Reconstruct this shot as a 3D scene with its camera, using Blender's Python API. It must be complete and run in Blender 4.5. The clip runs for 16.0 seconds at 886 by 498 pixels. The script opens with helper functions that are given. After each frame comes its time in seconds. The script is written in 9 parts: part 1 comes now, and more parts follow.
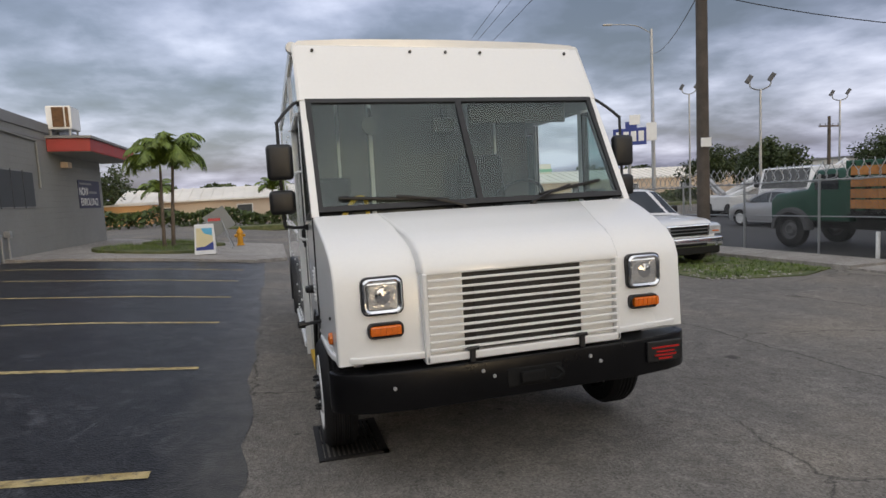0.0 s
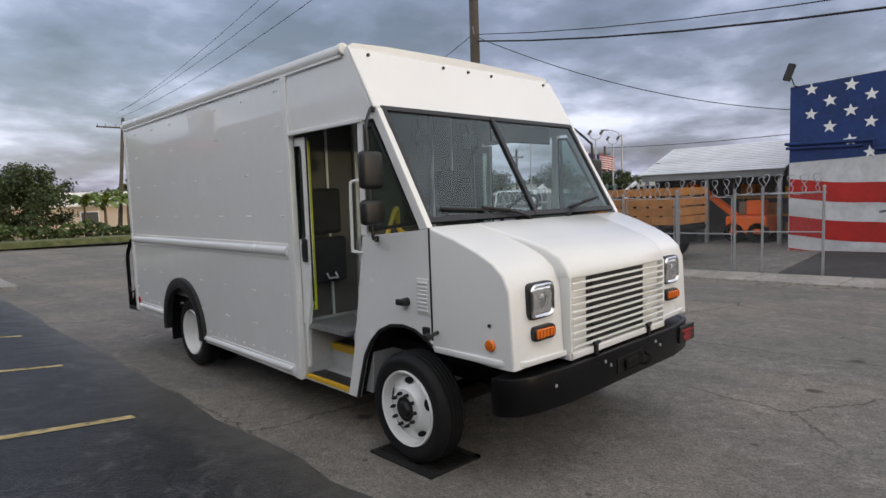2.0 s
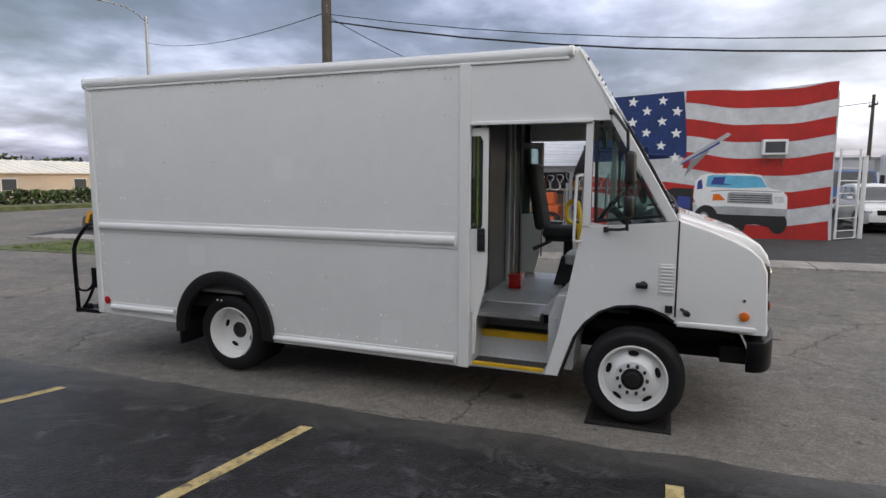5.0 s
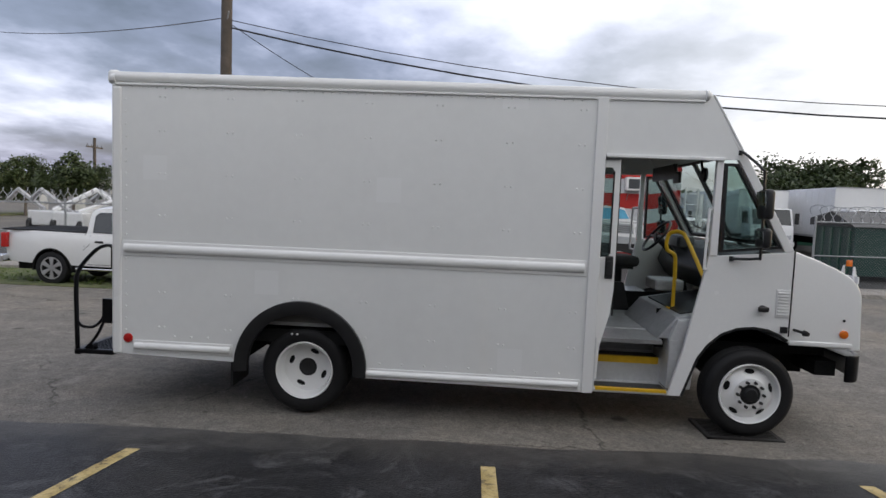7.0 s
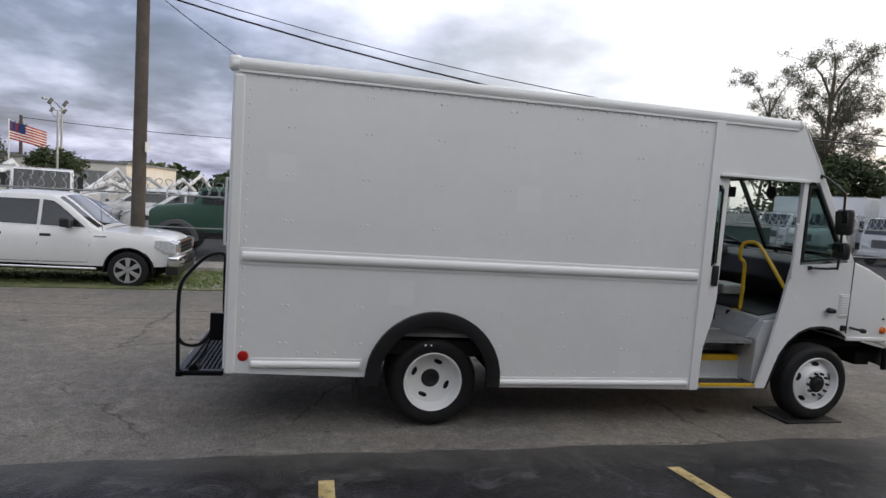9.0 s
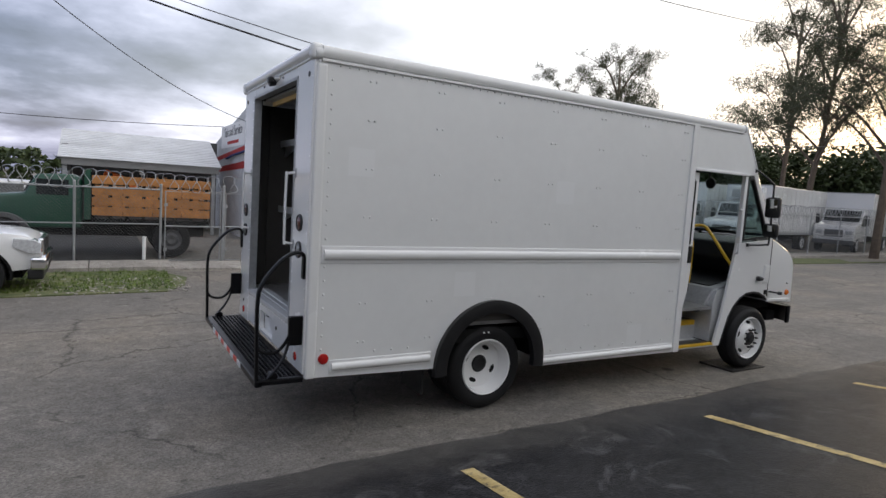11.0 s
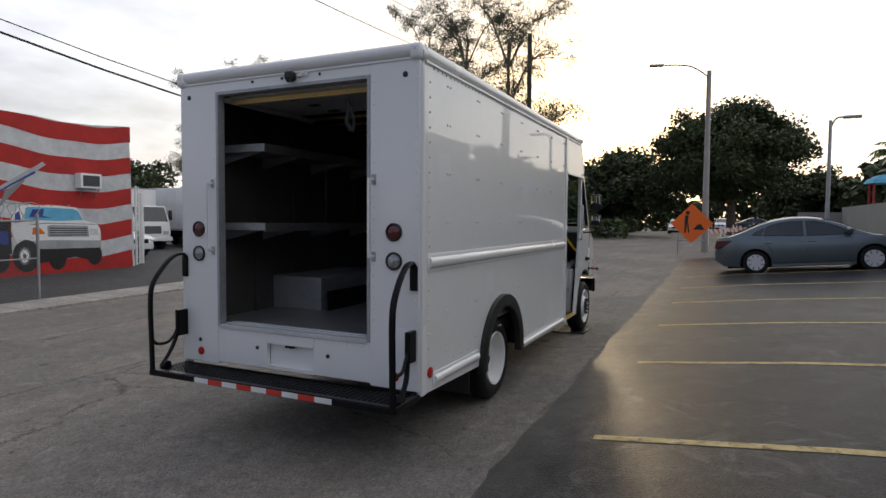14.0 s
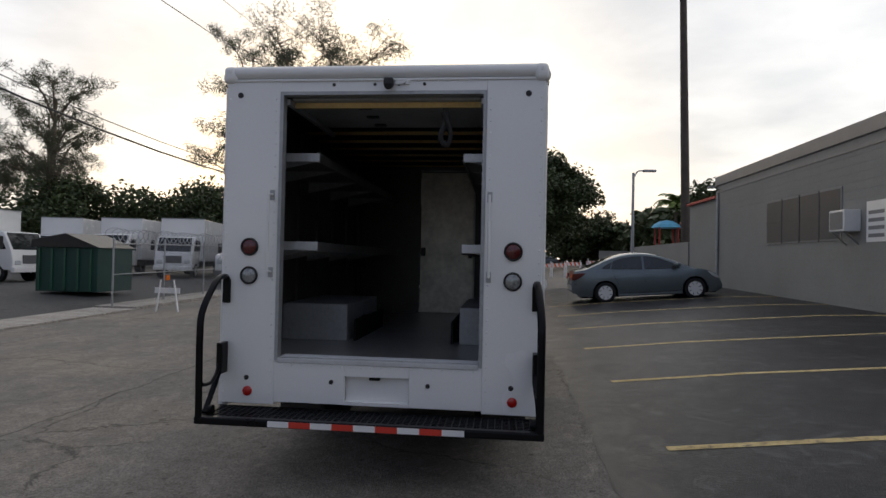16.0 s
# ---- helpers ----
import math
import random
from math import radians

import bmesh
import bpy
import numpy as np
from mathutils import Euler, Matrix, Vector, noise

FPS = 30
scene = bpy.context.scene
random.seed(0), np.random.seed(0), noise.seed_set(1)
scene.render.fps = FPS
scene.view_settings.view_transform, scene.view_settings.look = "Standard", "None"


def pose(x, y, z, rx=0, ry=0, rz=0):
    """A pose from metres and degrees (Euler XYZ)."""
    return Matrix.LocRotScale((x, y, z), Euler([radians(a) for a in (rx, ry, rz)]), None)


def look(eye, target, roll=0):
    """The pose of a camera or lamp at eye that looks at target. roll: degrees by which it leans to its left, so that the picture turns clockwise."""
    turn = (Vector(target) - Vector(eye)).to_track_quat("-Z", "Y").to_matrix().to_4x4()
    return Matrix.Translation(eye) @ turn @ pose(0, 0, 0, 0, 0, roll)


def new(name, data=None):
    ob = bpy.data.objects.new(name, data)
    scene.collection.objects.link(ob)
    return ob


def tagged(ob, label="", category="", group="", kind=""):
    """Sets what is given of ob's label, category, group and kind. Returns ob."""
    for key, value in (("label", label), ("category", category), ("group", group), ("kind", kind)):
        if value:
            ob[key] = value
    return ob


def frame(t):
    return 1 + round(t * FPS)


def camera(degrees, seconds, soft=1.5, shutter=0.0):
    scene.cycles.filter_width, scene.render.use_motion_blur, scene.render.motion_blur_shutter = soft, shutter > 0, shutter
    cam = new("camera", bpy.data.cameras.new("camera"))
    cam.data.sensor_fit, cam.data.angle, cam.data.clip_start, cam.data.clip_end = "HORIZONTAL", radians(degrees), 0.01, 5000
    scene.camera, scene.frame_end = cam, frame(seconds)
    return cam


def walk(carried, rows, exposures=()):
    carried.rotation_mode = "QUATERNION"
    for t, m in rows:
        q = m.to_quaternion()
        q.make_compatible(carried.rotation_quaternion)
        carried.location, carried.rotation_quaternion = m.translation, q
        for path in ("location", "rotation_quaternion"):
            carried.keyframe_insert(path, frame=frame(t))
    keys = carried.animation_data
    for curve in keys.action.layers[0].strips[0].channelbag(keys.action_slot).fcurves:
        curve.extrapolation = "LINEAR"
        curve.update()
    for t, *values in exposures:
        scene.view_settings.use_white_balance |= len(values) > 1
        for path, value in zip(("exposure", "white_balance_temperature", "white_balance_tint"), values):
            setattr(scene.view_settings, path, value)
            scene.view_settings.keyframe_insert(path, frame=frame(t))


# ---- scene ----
cam = camera(73.3, 16.0)
PATH = [
    (0, (0.021, -0.054, 1.762), (0.563, 1.862, 1.573), -3.0),
    (0.5, (-0.587, 0.128, 1.799), (0.246, 1.943, 1.676), -0.8),
    (1, (-1.183, 0.443, 1.791), (-0.122, 2.133, 1.645), -2.6),
    (1.5, (-1.802, 0.753, 1.823), (-0.633, 2.368, 1.671), -2.0),
    (2, (-2.318, 1.111, 1.832), (-0.94, 2.55, 1.66), -2.0),
    (2.5, (-2.839, 1.585, 1.866), (-1.389, 2.945, 1.652), -1.7),
    (3, (-3.321, 2.041, 1.927), (-1.813, 3.328, 1.663), -1.7),
    (5.5, (-4.705, 4.682, 1.961), (-2.798, 5.252, 1.768), 0.7),
    (6, (-4.835, 5.38, 1.955), (-2.896, 5.836, 1.778), 0.9),
    (6.5, (-4.954, 6.029, 1.947), (-2.983, 6.28, 1.714), 1.0),
    (7, (-4.982, 6.695, 1.925), (-2.99, 6.8, 1.775), 2.3),
    (7.5, (-5.007, 7.364, 1.963), (-3.017, 7.35, 1.77), 1.5),
    (8, (-4.973, 8.023, 1.94), (-2.994, 7.849, 1.702), 0.7),
    (8.5, (-4.884, 8.667, 2.0), (-2.916, 8.373, 1.794), 2.5),
    (11, (-4.172, 11.39, 1.936), (-2.452, 10.386, 1.755), 3.6),
    (11.5, (-3.905, 11.894, 1.938), (-2.303, 10.716, 1.721), 3.0),
    (12, (-3.49, 12.378, 1.9), (-1.978, 11.082, 1.712), 1.9),
    (12.5, (-3.109, 12.842, 1.862), (-1.772, 11.359, 1.741), -1.0),
    (13, (-2.65, 13.208, 1.782), (-1.427, 11.628, 1.683), -2.5),
    (13.5, (-2.199, 13.555, 1.758), (-1.081, 11.898, 1.683), -2.7),
    (14, (-1.721, 13.831, 1.737), (-0.871, 12.023, 1.64), 0.4),
    (14.5, (-1.17, 14.026, 1.747), (-0.393, 12.185, 1.682), -0.7),
    (15, (-0.657, 14.219, 1.685), (-0.149, 12.285, 1.656), 0.1),
    (15.5, (-0.073, 14.281, 1.611), (0.298, 12.317, 1.672), -0.5),
    (16, (0.542, 14.312, 1.584), (0.748, 12.323, 1.617), 1.2),
]
walk(cam, [(t, look(eye, target, roll)) for t, eye, target, roll in PATH],
     [(0, 0.26), (1, 0.32), (3, 0.56), (6, 0.60), (8.5, 0.52), (11.5, 0.52), (14, 0.18), (16, -0.04)])

# ---- world, sun, exposure ----
SUN_AZ, SUN_EL = math.atan2(0.223, -0.968), math.radians(7.0)
SUN_DIR = Vector((math.sin(SUN_AZ) * math.cos(SUN_EL), math.cos(SUN_AZ) * math.cos(SUN_EL), math.sin(SUN_EL)))


def nd(nt, kind, **kw):
    n = nt.nodes.new(kind)
    for k, v in kw.items():
        if k in n.inputs:
            n.inputs[k].default_value = v
    return n


def link(nt, a, b):
    nt.links.new(a, b)


def ramp(nt, fac, stops):
    r = nt.nodes.new("ShaderNodeValToRGB")
    els = r.color_ramp.elements
    while len(els) < len(stops):
        els.new(0.5)
    for e, (p, c) in zip(els, stops):
        e.position = p
        e.color = (c, c, c, 1) if isinstance(c, (int, float)) else (*c, 1)
    link(nt, fac, r.inputs[0])
    return r.outputs[0]


def maths(nt, op, a, b=None, clamp=False):
    n = nt.nodes.new("ShaderNodeMath")
    n.operation, n.use_clamp = op, clamp
    for i, v in enumerate((a, b)):
        if v is None:
            continue
        if isinstance(v, (int, float)):
            n.inputs[i].default_value = v
        else:
            link(nt, v, n.inputs[i])
    return n.outputs[0]


def mixc(nt, fac, a, b, blend="MIX"):
    n = nt.nodes.new("ShaderNodeMix")
    n.data_type, n.blend_type = "RGBA", blend
    for sock, v in ((n.inputs[0], fac), (n.inputs[6], a), (n.inputs[7], b)):
        if isinstance(v, (int, float)):
            sock.default_value = v
        elif isinstance(v, (tuple, list)):
            sock.default_value = (*v, 1)
        else:
            link(nt, v, sock)
    return n.outputs[2]


world = bpy.data.worlds.new("evening_sky")
scene.world = world
world.use_nodes = True
wt = world.node_tree
wt.nodes.clear()
sky = wt.nodes.new("ShaderNodeTexSky")
sky.sky_type, sky.sun_disc = "NISHITA", False
sky.sun_elevation, sky.sun_rotation = SUN_EL, SUN_AZ
sky.air_density, sky.dust_density, sky.ozone_density = 1.2, 2.0, 1.0
tc = wt.nodes.new("ShaderNodeTexCoord")
sep = wt.nodes.new("ShaderNodeSeparateXYZ")
link(wt, tc.outputs["Generated"], sep.inputs[0])
# cloud deck: the view direction thrown onto a flat layer overhead
up = maths(wt, "ADD", maths(wt, "MAXIMUM", sep.outputs[2], 0.0), 0.20)
deck = wt.nodes.new("ShaderNodeCombineXYZ")
link(wt, maths(wt, "DIVIDE", sep.outputs[0], up), deck.inputs[0])
link(wt, maths(wt, "DIVIDE", sep.outputs[1], up), deck.inputs[1])
big = nd(wt, "ShaderNodeTexNoise", Scale=0.85, Detail=9.0, Roughness=0.46, Distortion=0.15)
small = nd(wt, "ShaderNodeTexNoise", Scale=3.0, Detail=8.0, Roughness=0.55, Distortion=0.1)
link(wt, deck.outputs[0], big.inputs["Vector"])
link(wt, deck.outputs[0], small.inputs["Vector"])
lump = maths(wt, "ADD", maths(wt, "MULTIPLY", big.outputs[0], 0.7), maths(wt, "MULTIPLY", small.outputs[0], 0.3))
# how near a direction is to the sun: the west is bright, the east heavy and grey
dot = wt.nodes.new("ShaderNodeVectorMath")
dot.operation = "DOT_PRODUCT"
link(wt, tc.outputs["Generated"], dot.inputs[0])
dot.inputs[1].default_value = Vector((-0.42, -0.86, 0.30)).normalized()
west = maths(wt, "ADD", maths(wt, "MULTIPLY", dot.outputs["Value"], 0.5), 0.5)
east_cloud = ramp(wt, lump, [(0.38, (0.085, 0.10, 0.16)), (0.46, (0.155, 0.177, 0.275)), (0.53, (0.31, 0.335, 0.475)), (0.62, (0.58, 0.605, 0.77))])
west_cloud = ramp(wt, lump, [(0.36, (0.66, 0.67, 0.71)), (0.50, (0.90, 0.89, 0.90)), (0.66, (1.15, 1.13, 1.10))])
side = ramp(wt, west, [(0.27, 0.0), (0.84, 1.0)])
cloud = mixc(wt, side, east_cloud, west_cloud)
near = wt.nodes.new("ShaderNodeVectorMath")
near.operation = "DOT_PRODUCT"
link(wt, tc.outputs["Generated"], near.inputs[0])
near.inputs[1].default_value = SUN_DIR
sunward = maths(wt, "ADD", maths(wt, "MULTIPLY", near.outputs["Value"], 0.5), 0.5)
glow = ramp(wt, sunward, [(0.93, (0.0, 0.0, 0.0)), (0.975, (0.10, 0.07, 0.02)), (0.992, (0.40, 0.27, 0.07)), (1.0, (1.5, 1.0, 0.36))])
cloud = mixc(wt, 1.0, cloud, glow, "ADD")
bg_cloud = wt.nodes.new("ShaderNodeBackground")
link(wt, cloud, bg_cloud.inputs[0])
bg_cloud.inputs[1].default_value = 1.0
bg_sky = nd(wt, "ShaderNodeBackground", Strength=0.04)
link(wt, sky.outputs[0], bg_sky.inputs[0])
both = wt.nodes.new("ShaderNodeAddShader")
link(wt, bg_cloud.outputs[0], both.inputs[0])
link(wt, bg_sky.outputs[0], both.inputs[1])
wout = wt.nodes.new("ShaderNodeOutputWorld")
link(wt, both.outputs[0], wout.inputs[0])

sun_data = bpy.data.lights.new("sun", "SUN")
sun_data.energy, sun_data.angle, sun_data.color = 0.38, math.radians(2), (1.0, 0.78, 0.50)
sun = new("sun", sun_data)
sun.matrix_world = look(SUN_DIR * 60, (0, 0, 0))


# ---- materials ----
def surf(name, col, rough=0.5, metal=0.0, var=0.10, scale=1.5, fine=40.0, bump=0.03, coat=0.0, spec=0.5, rough_var=0.08, tint=None, rand=0.0):
    m = bpy.data.materials.new(name)
    m.use_nodes = True
    nt = m.node_tree
    b = nt.nodes["Principled BSDF"]
    co = nt.nodes.new("ShaderNodeTexCoord")
    n1 = nd(nt, "ShaderNodeTexNoise", Scale=scale, Detail=4.0, Roughness=0.6)
    n2 = nd(nt, "ShaderNodeTexNoise", Scale=fine, Detail=3.0, Roughness=0.6)
    for n in (n1, n2):
        link(nt, co.outputs["Object"], n.inputs["Vector"])
    dark = tuple(c * (1 - var) for c in col)
    light = tuple(min(c * (1 + var), 1) for c in (tint or col))
    mixf = maths(nt, "ADD", maths(nt, "MULTIPLY", n1.outputs[0], 0.65), maths(nt, "MULTIPLY", n2.outputs[0], 0.35))
    f = ramp(nt, mixf, [(0.32, 0.0), (0.68, 1.0)])
    c = mixc(nt, f, dark, light)
    if rand:
        oi = nt.nodes.new("ShaderNodeObjectInfo")
        v = maths(nt, "ADD", maths(nt, "MULTIPLY", oi.outputs["Random"], 2 * rand), 1 - rand)
        hs = nt.nodes.new("ShaderNodeHueSaturation")
        link(nt, v, hs.inputs["Value"])
        link(nt, c, hs.inputs["Color"])
        c = hs.outputs[0]
    link(nt, c, b.inputs["Base Color"])
    rr = maths(nt, "ADD", maths(nt, "MULTIPLY", n1.outputs[0], rough_var * 2), rough - rough_var, True)
    link(nt, rr, b.inputs["Roughness"])
    b.inputs["Metallic"].default_value = metal
    b.inputs["Coat Weight"].default_value = coat
    b.inputs["Coat Roughness"].default_value = 0.025
    b.inputs["Specular IOR Level"].default_value = spec
    if bump:
        bp = nd(nt, "ShaderNodeBump", Strength=min(bump * 8, 1.0), Distance=0.01)
        link(nt, n2.outputs[0], bp.inputs["Height"])
        link(nt, bp.outputs[0], b.inputs["Normal"])
    return m


def glass(name, col=(0.75, 0.85, 0.82), rough=0.0, body=0.12):
    """A thin pane: mostly clear, with a sharp reflection that grows at grazing angles."""
    m = bpy.data.materials.new(name)
    m.use_nodes = True
    nt = m.node_tree
    nt.nodes.clear()
    tr = nt.nodes.new("ShaderNodeBsdfTransparent")
    tr.inputs[0].default_value = (*col, 1)
    gl = nt.nodes.new("ShaderNodeBsdfGlossy")
    gl.inputs["Roughness"].default_value = rough
    gl.inputs["Color"].default_value = (0.9, 0.95, 0.95, 1)
    lw = nd(nt, "ShaderNodeLayerWeight", Blend=0.5)
    f = maths(nt, "ADD", maths(nt, "MULTIPLY", maths(nt, "POWER", lw.outputs["Facing"], 5.0), 0.9), 0.035 + body, True)
    mx = nt.nodes.new("ShaderNodeMixShader")
    link(nt, f, mx.inputs[0])
    link(nt, tr.outputs[0], mx.inputs[1])
    link(nt, gl.outputs[0], mx.inputs[2])
    out = nt.nodes.new("ShaderNodeOutputMaterial")
    link(nt, mx.outputs[0], out.inputs[0])
    return m


def ground_mat(name, base, dark, crack=True, rough=0.8, stain=0.5, spec=0.3, warm=None, streak=0.0, chalk=0.4, chalk_lo=0.57, seams=(), edge=None, grain=0.6, relief=0.8):
    """Worn paving: stones in the binder, broad tone, oil spots, chalky scuffs, cracks and joints."""
    m = bpy.data.materials.new(name)
    m.use_nodes = True
    nt = m.node_tree
    b = nt.nodes["Principled BSDF"]
    co = nt.nodes.new("ShaderNodeTexCoord")
    P = co.outputs["Object"]

    def tex(scale, detail=5.0, rough_=0.62, dist=0.0, vec=None):
        n = nd(nt, "ShaderNodeTexNoise", Scale=scale, Detail=detail, Roughness=rough_, Distortion=dist)
        link(nt, vec or P, n.inputs["Vector"])
        return n
    big, mid, blot = tex(0.28, 6.0), tex(1.7, 7.0, 0.68, 0.6), tex(7.0, 6.0, 0.7, 0.5)
    grit = nd(nt, "ShaderNodeTexVoronoi", Scale=75.0, Randomness=1.0)
    link(nt, P, grit.inputs["Vector"])
    f = maths(nt, "ADD", maths(nt, "MULTIPLY", big.outputs[0], 0.45), maths(nt, "MULTIPLY", mid.outputs[0], 0.55))
    c = mixc(nt, ramp(nt, f, [(0.38, 0.0), (0.62, 1.0)]), dark, base)
    if warm:
        c = mixc(nt, ramp(nt, big.outputs[0], [(0.48, 0.0), (0.66, 0.7)]), c, warm)
    c = mixc(nt, grain, c, ramp(nt, grit.outputs["Color"], [(0.1, 0.22), (0.9, 0.80)]), "OVERLAY")
    c = mixc(nt, grain * 0.6, c, ramp(nt, blot.outputs[0], [(0.36, 0.26), (0.64, 0.74)]), "OVERLAY")
    if streak:
        mp = nt.nodes.new("ShaderNodeMapping")
        mp.inputs["Scale"].default_value = (2.2, 0.09, 1)
        link(nt, P, mp.inputs["Vector"])
        st = tex(0.8, 6.0, vec=mp.outputs[0])
        c = mixc(nt, maths(nt, "MULTIPLY", ramp(nt, st.outputs[0], [(0.40, 1.0), (0.56, 0.0)]), streak), c, tuple(x * 0.75 for x in dark))
    # chalky worn patches and splashes
    scuff = tex(2.4, 10.0, 0.78, 1.2)
    c = mixc(nt, maths(nt, "MULTIPLY", ramp(nt, scuff.outputs[0], [(chalk_lo, 0.0), (chalk_lo + 0.08, 1.0)]), chalk), c, tuple(min(1, x * 2.3 + 0.02) for x in base))
    # drips of oil and chewing gum: two sizes of dark spots
    for sc, r0, r1, k in ((1.1, 0.05, 0.11, 1.0), (3.7, 0.07, 0.12, 0.8)):
        vor = nd(nt, "ShaderNodeTexVoronoi", Scale=sc, Randomness=1.0)
        link(nt, mixc(nt, 0.10, P, blot.outputs[1], "ADD"), vor.inputs["Vector"])
        few = ramp(nt, vor.outputs["Color"], [(0.45, 0.0), (0.55, 1.0)])
        c = mixc(nt, maths(nt, "MULTIPLY", maths(nt, "MULTIPLY", ramp(nt, vor.outputs["Distance"], [(r0, 1.0), (r1, 0.0)]), few), stain * k), c, tuple(x * 0.3 for x in dark))
    if crack:
        vc = nd(nt, "ShaderNodeTexVoronoi", Scale=0.30, Randomness=1.0)
        vc.feature = "DISTANCE_TO_EDGE"
        link(nt, mixc(nt, 0.45, P, mid.outputs[1], "ADD"), vc.inputs["Vector"])
        line = maths(nt, "MULTIPLY", ramp(nt, vc.outputs["Distance"], [(0.0, 1.0), (0.006, 0.0)]), ramp(nt, big.outputs[0], [(0.46, 0.0), (0.52, 1.0)]))
        c = mixc(nt, maths(nt, "MULTIPLY", line, 0.75), c, tuple(x * 0.25 for x in dark))
    sx = nt.nodes.new("ShaderNodeSeparateXYZ")
    link(nt, P, sx.inputs[0])
    for axis, at, w in seams:
        wob = maths(nt, "MULTIPLY", maths(nt, "SUBTRACT", mid.outputs[0], 0.5), 0.35)
        d = maths(nt, "ABSOLUTE", maths(nt, "SUBTRACT", maths(nt, "ADD", sx.outputs[axis], wob), at))
        c = mixc(nt, maths(nt, "MULTIPLY", ramp(nt, d, [(0.0, 1.0), (w, 0.0)]), 0.8), c, tuple(x * 0.35 for x in dark))
    if edge:
        e = maths(nt, "ADD", sx.outputs[0], maths(nt, "MULTIPLY", maths(nt, "SUBTRACT", scuff.outputs[0], 0.5), 1.6))
        c = mixc(nt, ramp(nt, maths(nt, "ADD", maths(nt, "MULTIPLY", e, 0.5), 0.75), [(0.30, 0.0), (0.62, 0.85)]), c, edge)
    link(nt, c, b.inputs["Base Color"])
    rr = maths(nt, "ADD", maths(nt, "MULTIPLY", mid.outputs[0], 0.3), rough - 0.15, True)
    link(nt, rr, b.inputs["Roughness"])
    b.inputs["Specular IOR Level"].default_value = spec
    bp = nd(nt, "ShaderNodeBump", Strength=relief, Distance=0.008)
    link(nt, grit.outputs["Distance"], bp.inputs["Height"])
    link(nt, bp.outputs[0], b.inputs["Normal"])
    return m


M_WHITE = surf("white_paint", (0.83, 0.83, 0.82), 0.25, var=0.025, scale=0.8, bump=0.0, coat=0.6)
M_BODY = surf("white_panel_paint", (0.81, 0.815, 0.805), 0.35, var=0.035, scale=0.9, fine=9, bump=0.0, coat=1.0)
bt = M_BODY.node_tree
ghost = nd(bt, "ShaderNodeTexVoronoi", Scale=1.9, Randomness=0.8)
ghost.distance = "CHEBYCHEV"
link(bt, [n for n in bt.nodes if n.type == "TEX_COORD"][0].outputs["Object"], ghost.inputs["Vector"])
clean = bt.nodes["Principled BSDF"].inputs["Base Color"].links[0].from_socket
patch = maths(bt, "MULTIPLY", ramp(bt, ghost.outputs["Color"], [(0.58, 0.0), (0.60, 1.0)]), ramp(bt, ghost.outputs["Distance"], [(0.20, 1.0), (0.215, 0.0)]))
link(bt, mixc(bt, patch, clean, (0.84, 0.845, 0.84)), bt.nodes["Principled BSDF"].inputs["Base Color"])
M_WHITE2 = surf("white_enamel", (0.78, 0.78, 0.77), 0.35, var=0.05, scale=6, bump=0.0)
M_BLACK = surf("black_plastic", (0.012, 0.012, 0.013), 0.42, var=0.25, scale=6, fine=200, bump=0.02)
M_BLACKM = surf("black_painted_steel", (0.006, 0.006, 0.007), 0.30, var=0.3, scale=3, bump=0.01, spec=0.18)
M_RUBBER = surf("tyre_rubber", (0.011, 0.011, 0.012), 0.6, var=0.3, scale=5, fine=90, bump=0.03, spec=0.3)
M_DARK = surf("dark_underbody", (0.010, 0.010, 0.010), 0.8, var=0.4, scale=4, bump=0.05, spec=0.2)
M_ALU = surf("aluminium_sheet", (0.60, 0.61, 0.62), 0.42, 0.35, var=0.12, scale=2.5, fine=30, bump=0.01)
M_ALUD = surf("dull_aluminium", (0.38, 0.39, 0.40), 0.5, 0.3, var=0.25, scale=1.8, fine=22, bump=0.02)
M_CHROME = surf("chrome", (0.82, 0.83, 0.84), 0.12, 1.0, var=0.05, bump=0.0)
M_RED = surf("red_lens", (0.45, 0.012, 0.01), 0.18, var=0.1, bump=0.0, coat=0.5)
M_AMBER = surf("amber_lens", (0.75, 0.17, 0.015), 0.2, var=0.12, scale=30, bump=0.0, coat=0.5)
M_LENS = surf("clear_lens", (0.85, 0.86, 0.85), 0.14, 0.8, var=0.3, scale=24, fine=45, bump=0.05, coat=0.8)
M_YELLOW = surf("yellow_paint", (0.72, 0.44, 0.02), 0.4, var=0.12, scale=6, bump=0.01)
M_LIME = surf("yellow_green_paint", (0.55, 0.58, 0.03), 0.4, var=0.1, bump=0.0)
M_GREY = surf("grey_plastic", (0.10, 0.10, 0.105), 0.5, var=0.2, scale=4, bump=0.01)
M_SEAT = surf("black_upholstery", (0.02, 0.02, 0.022), 0.85, var=0.3, scale=8, fine=160, bump=0.05)
M_GLASS = glass("tinted_glass", (0.80, 0.86, 0.85), body=0.01)
M_SIDEGLASS = glass("green_tinted_glass", (0.66, 0.76, 0.74), body=0.02)
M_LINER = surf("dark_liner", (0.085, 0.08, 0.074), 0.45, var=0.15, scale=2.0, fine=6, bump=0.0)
M_CARGOFLOOR = surf("steel_floor", (0.33, 0.33, 0.33), 0.34, 0.5, var=0.3, scale=2.0, fine=30, bump=0.02)
M_WOOD = surf("roof_plywood", (0.70, 0.50, 0.20), 0.6, var=0.2, scale=3, bump=0.02)
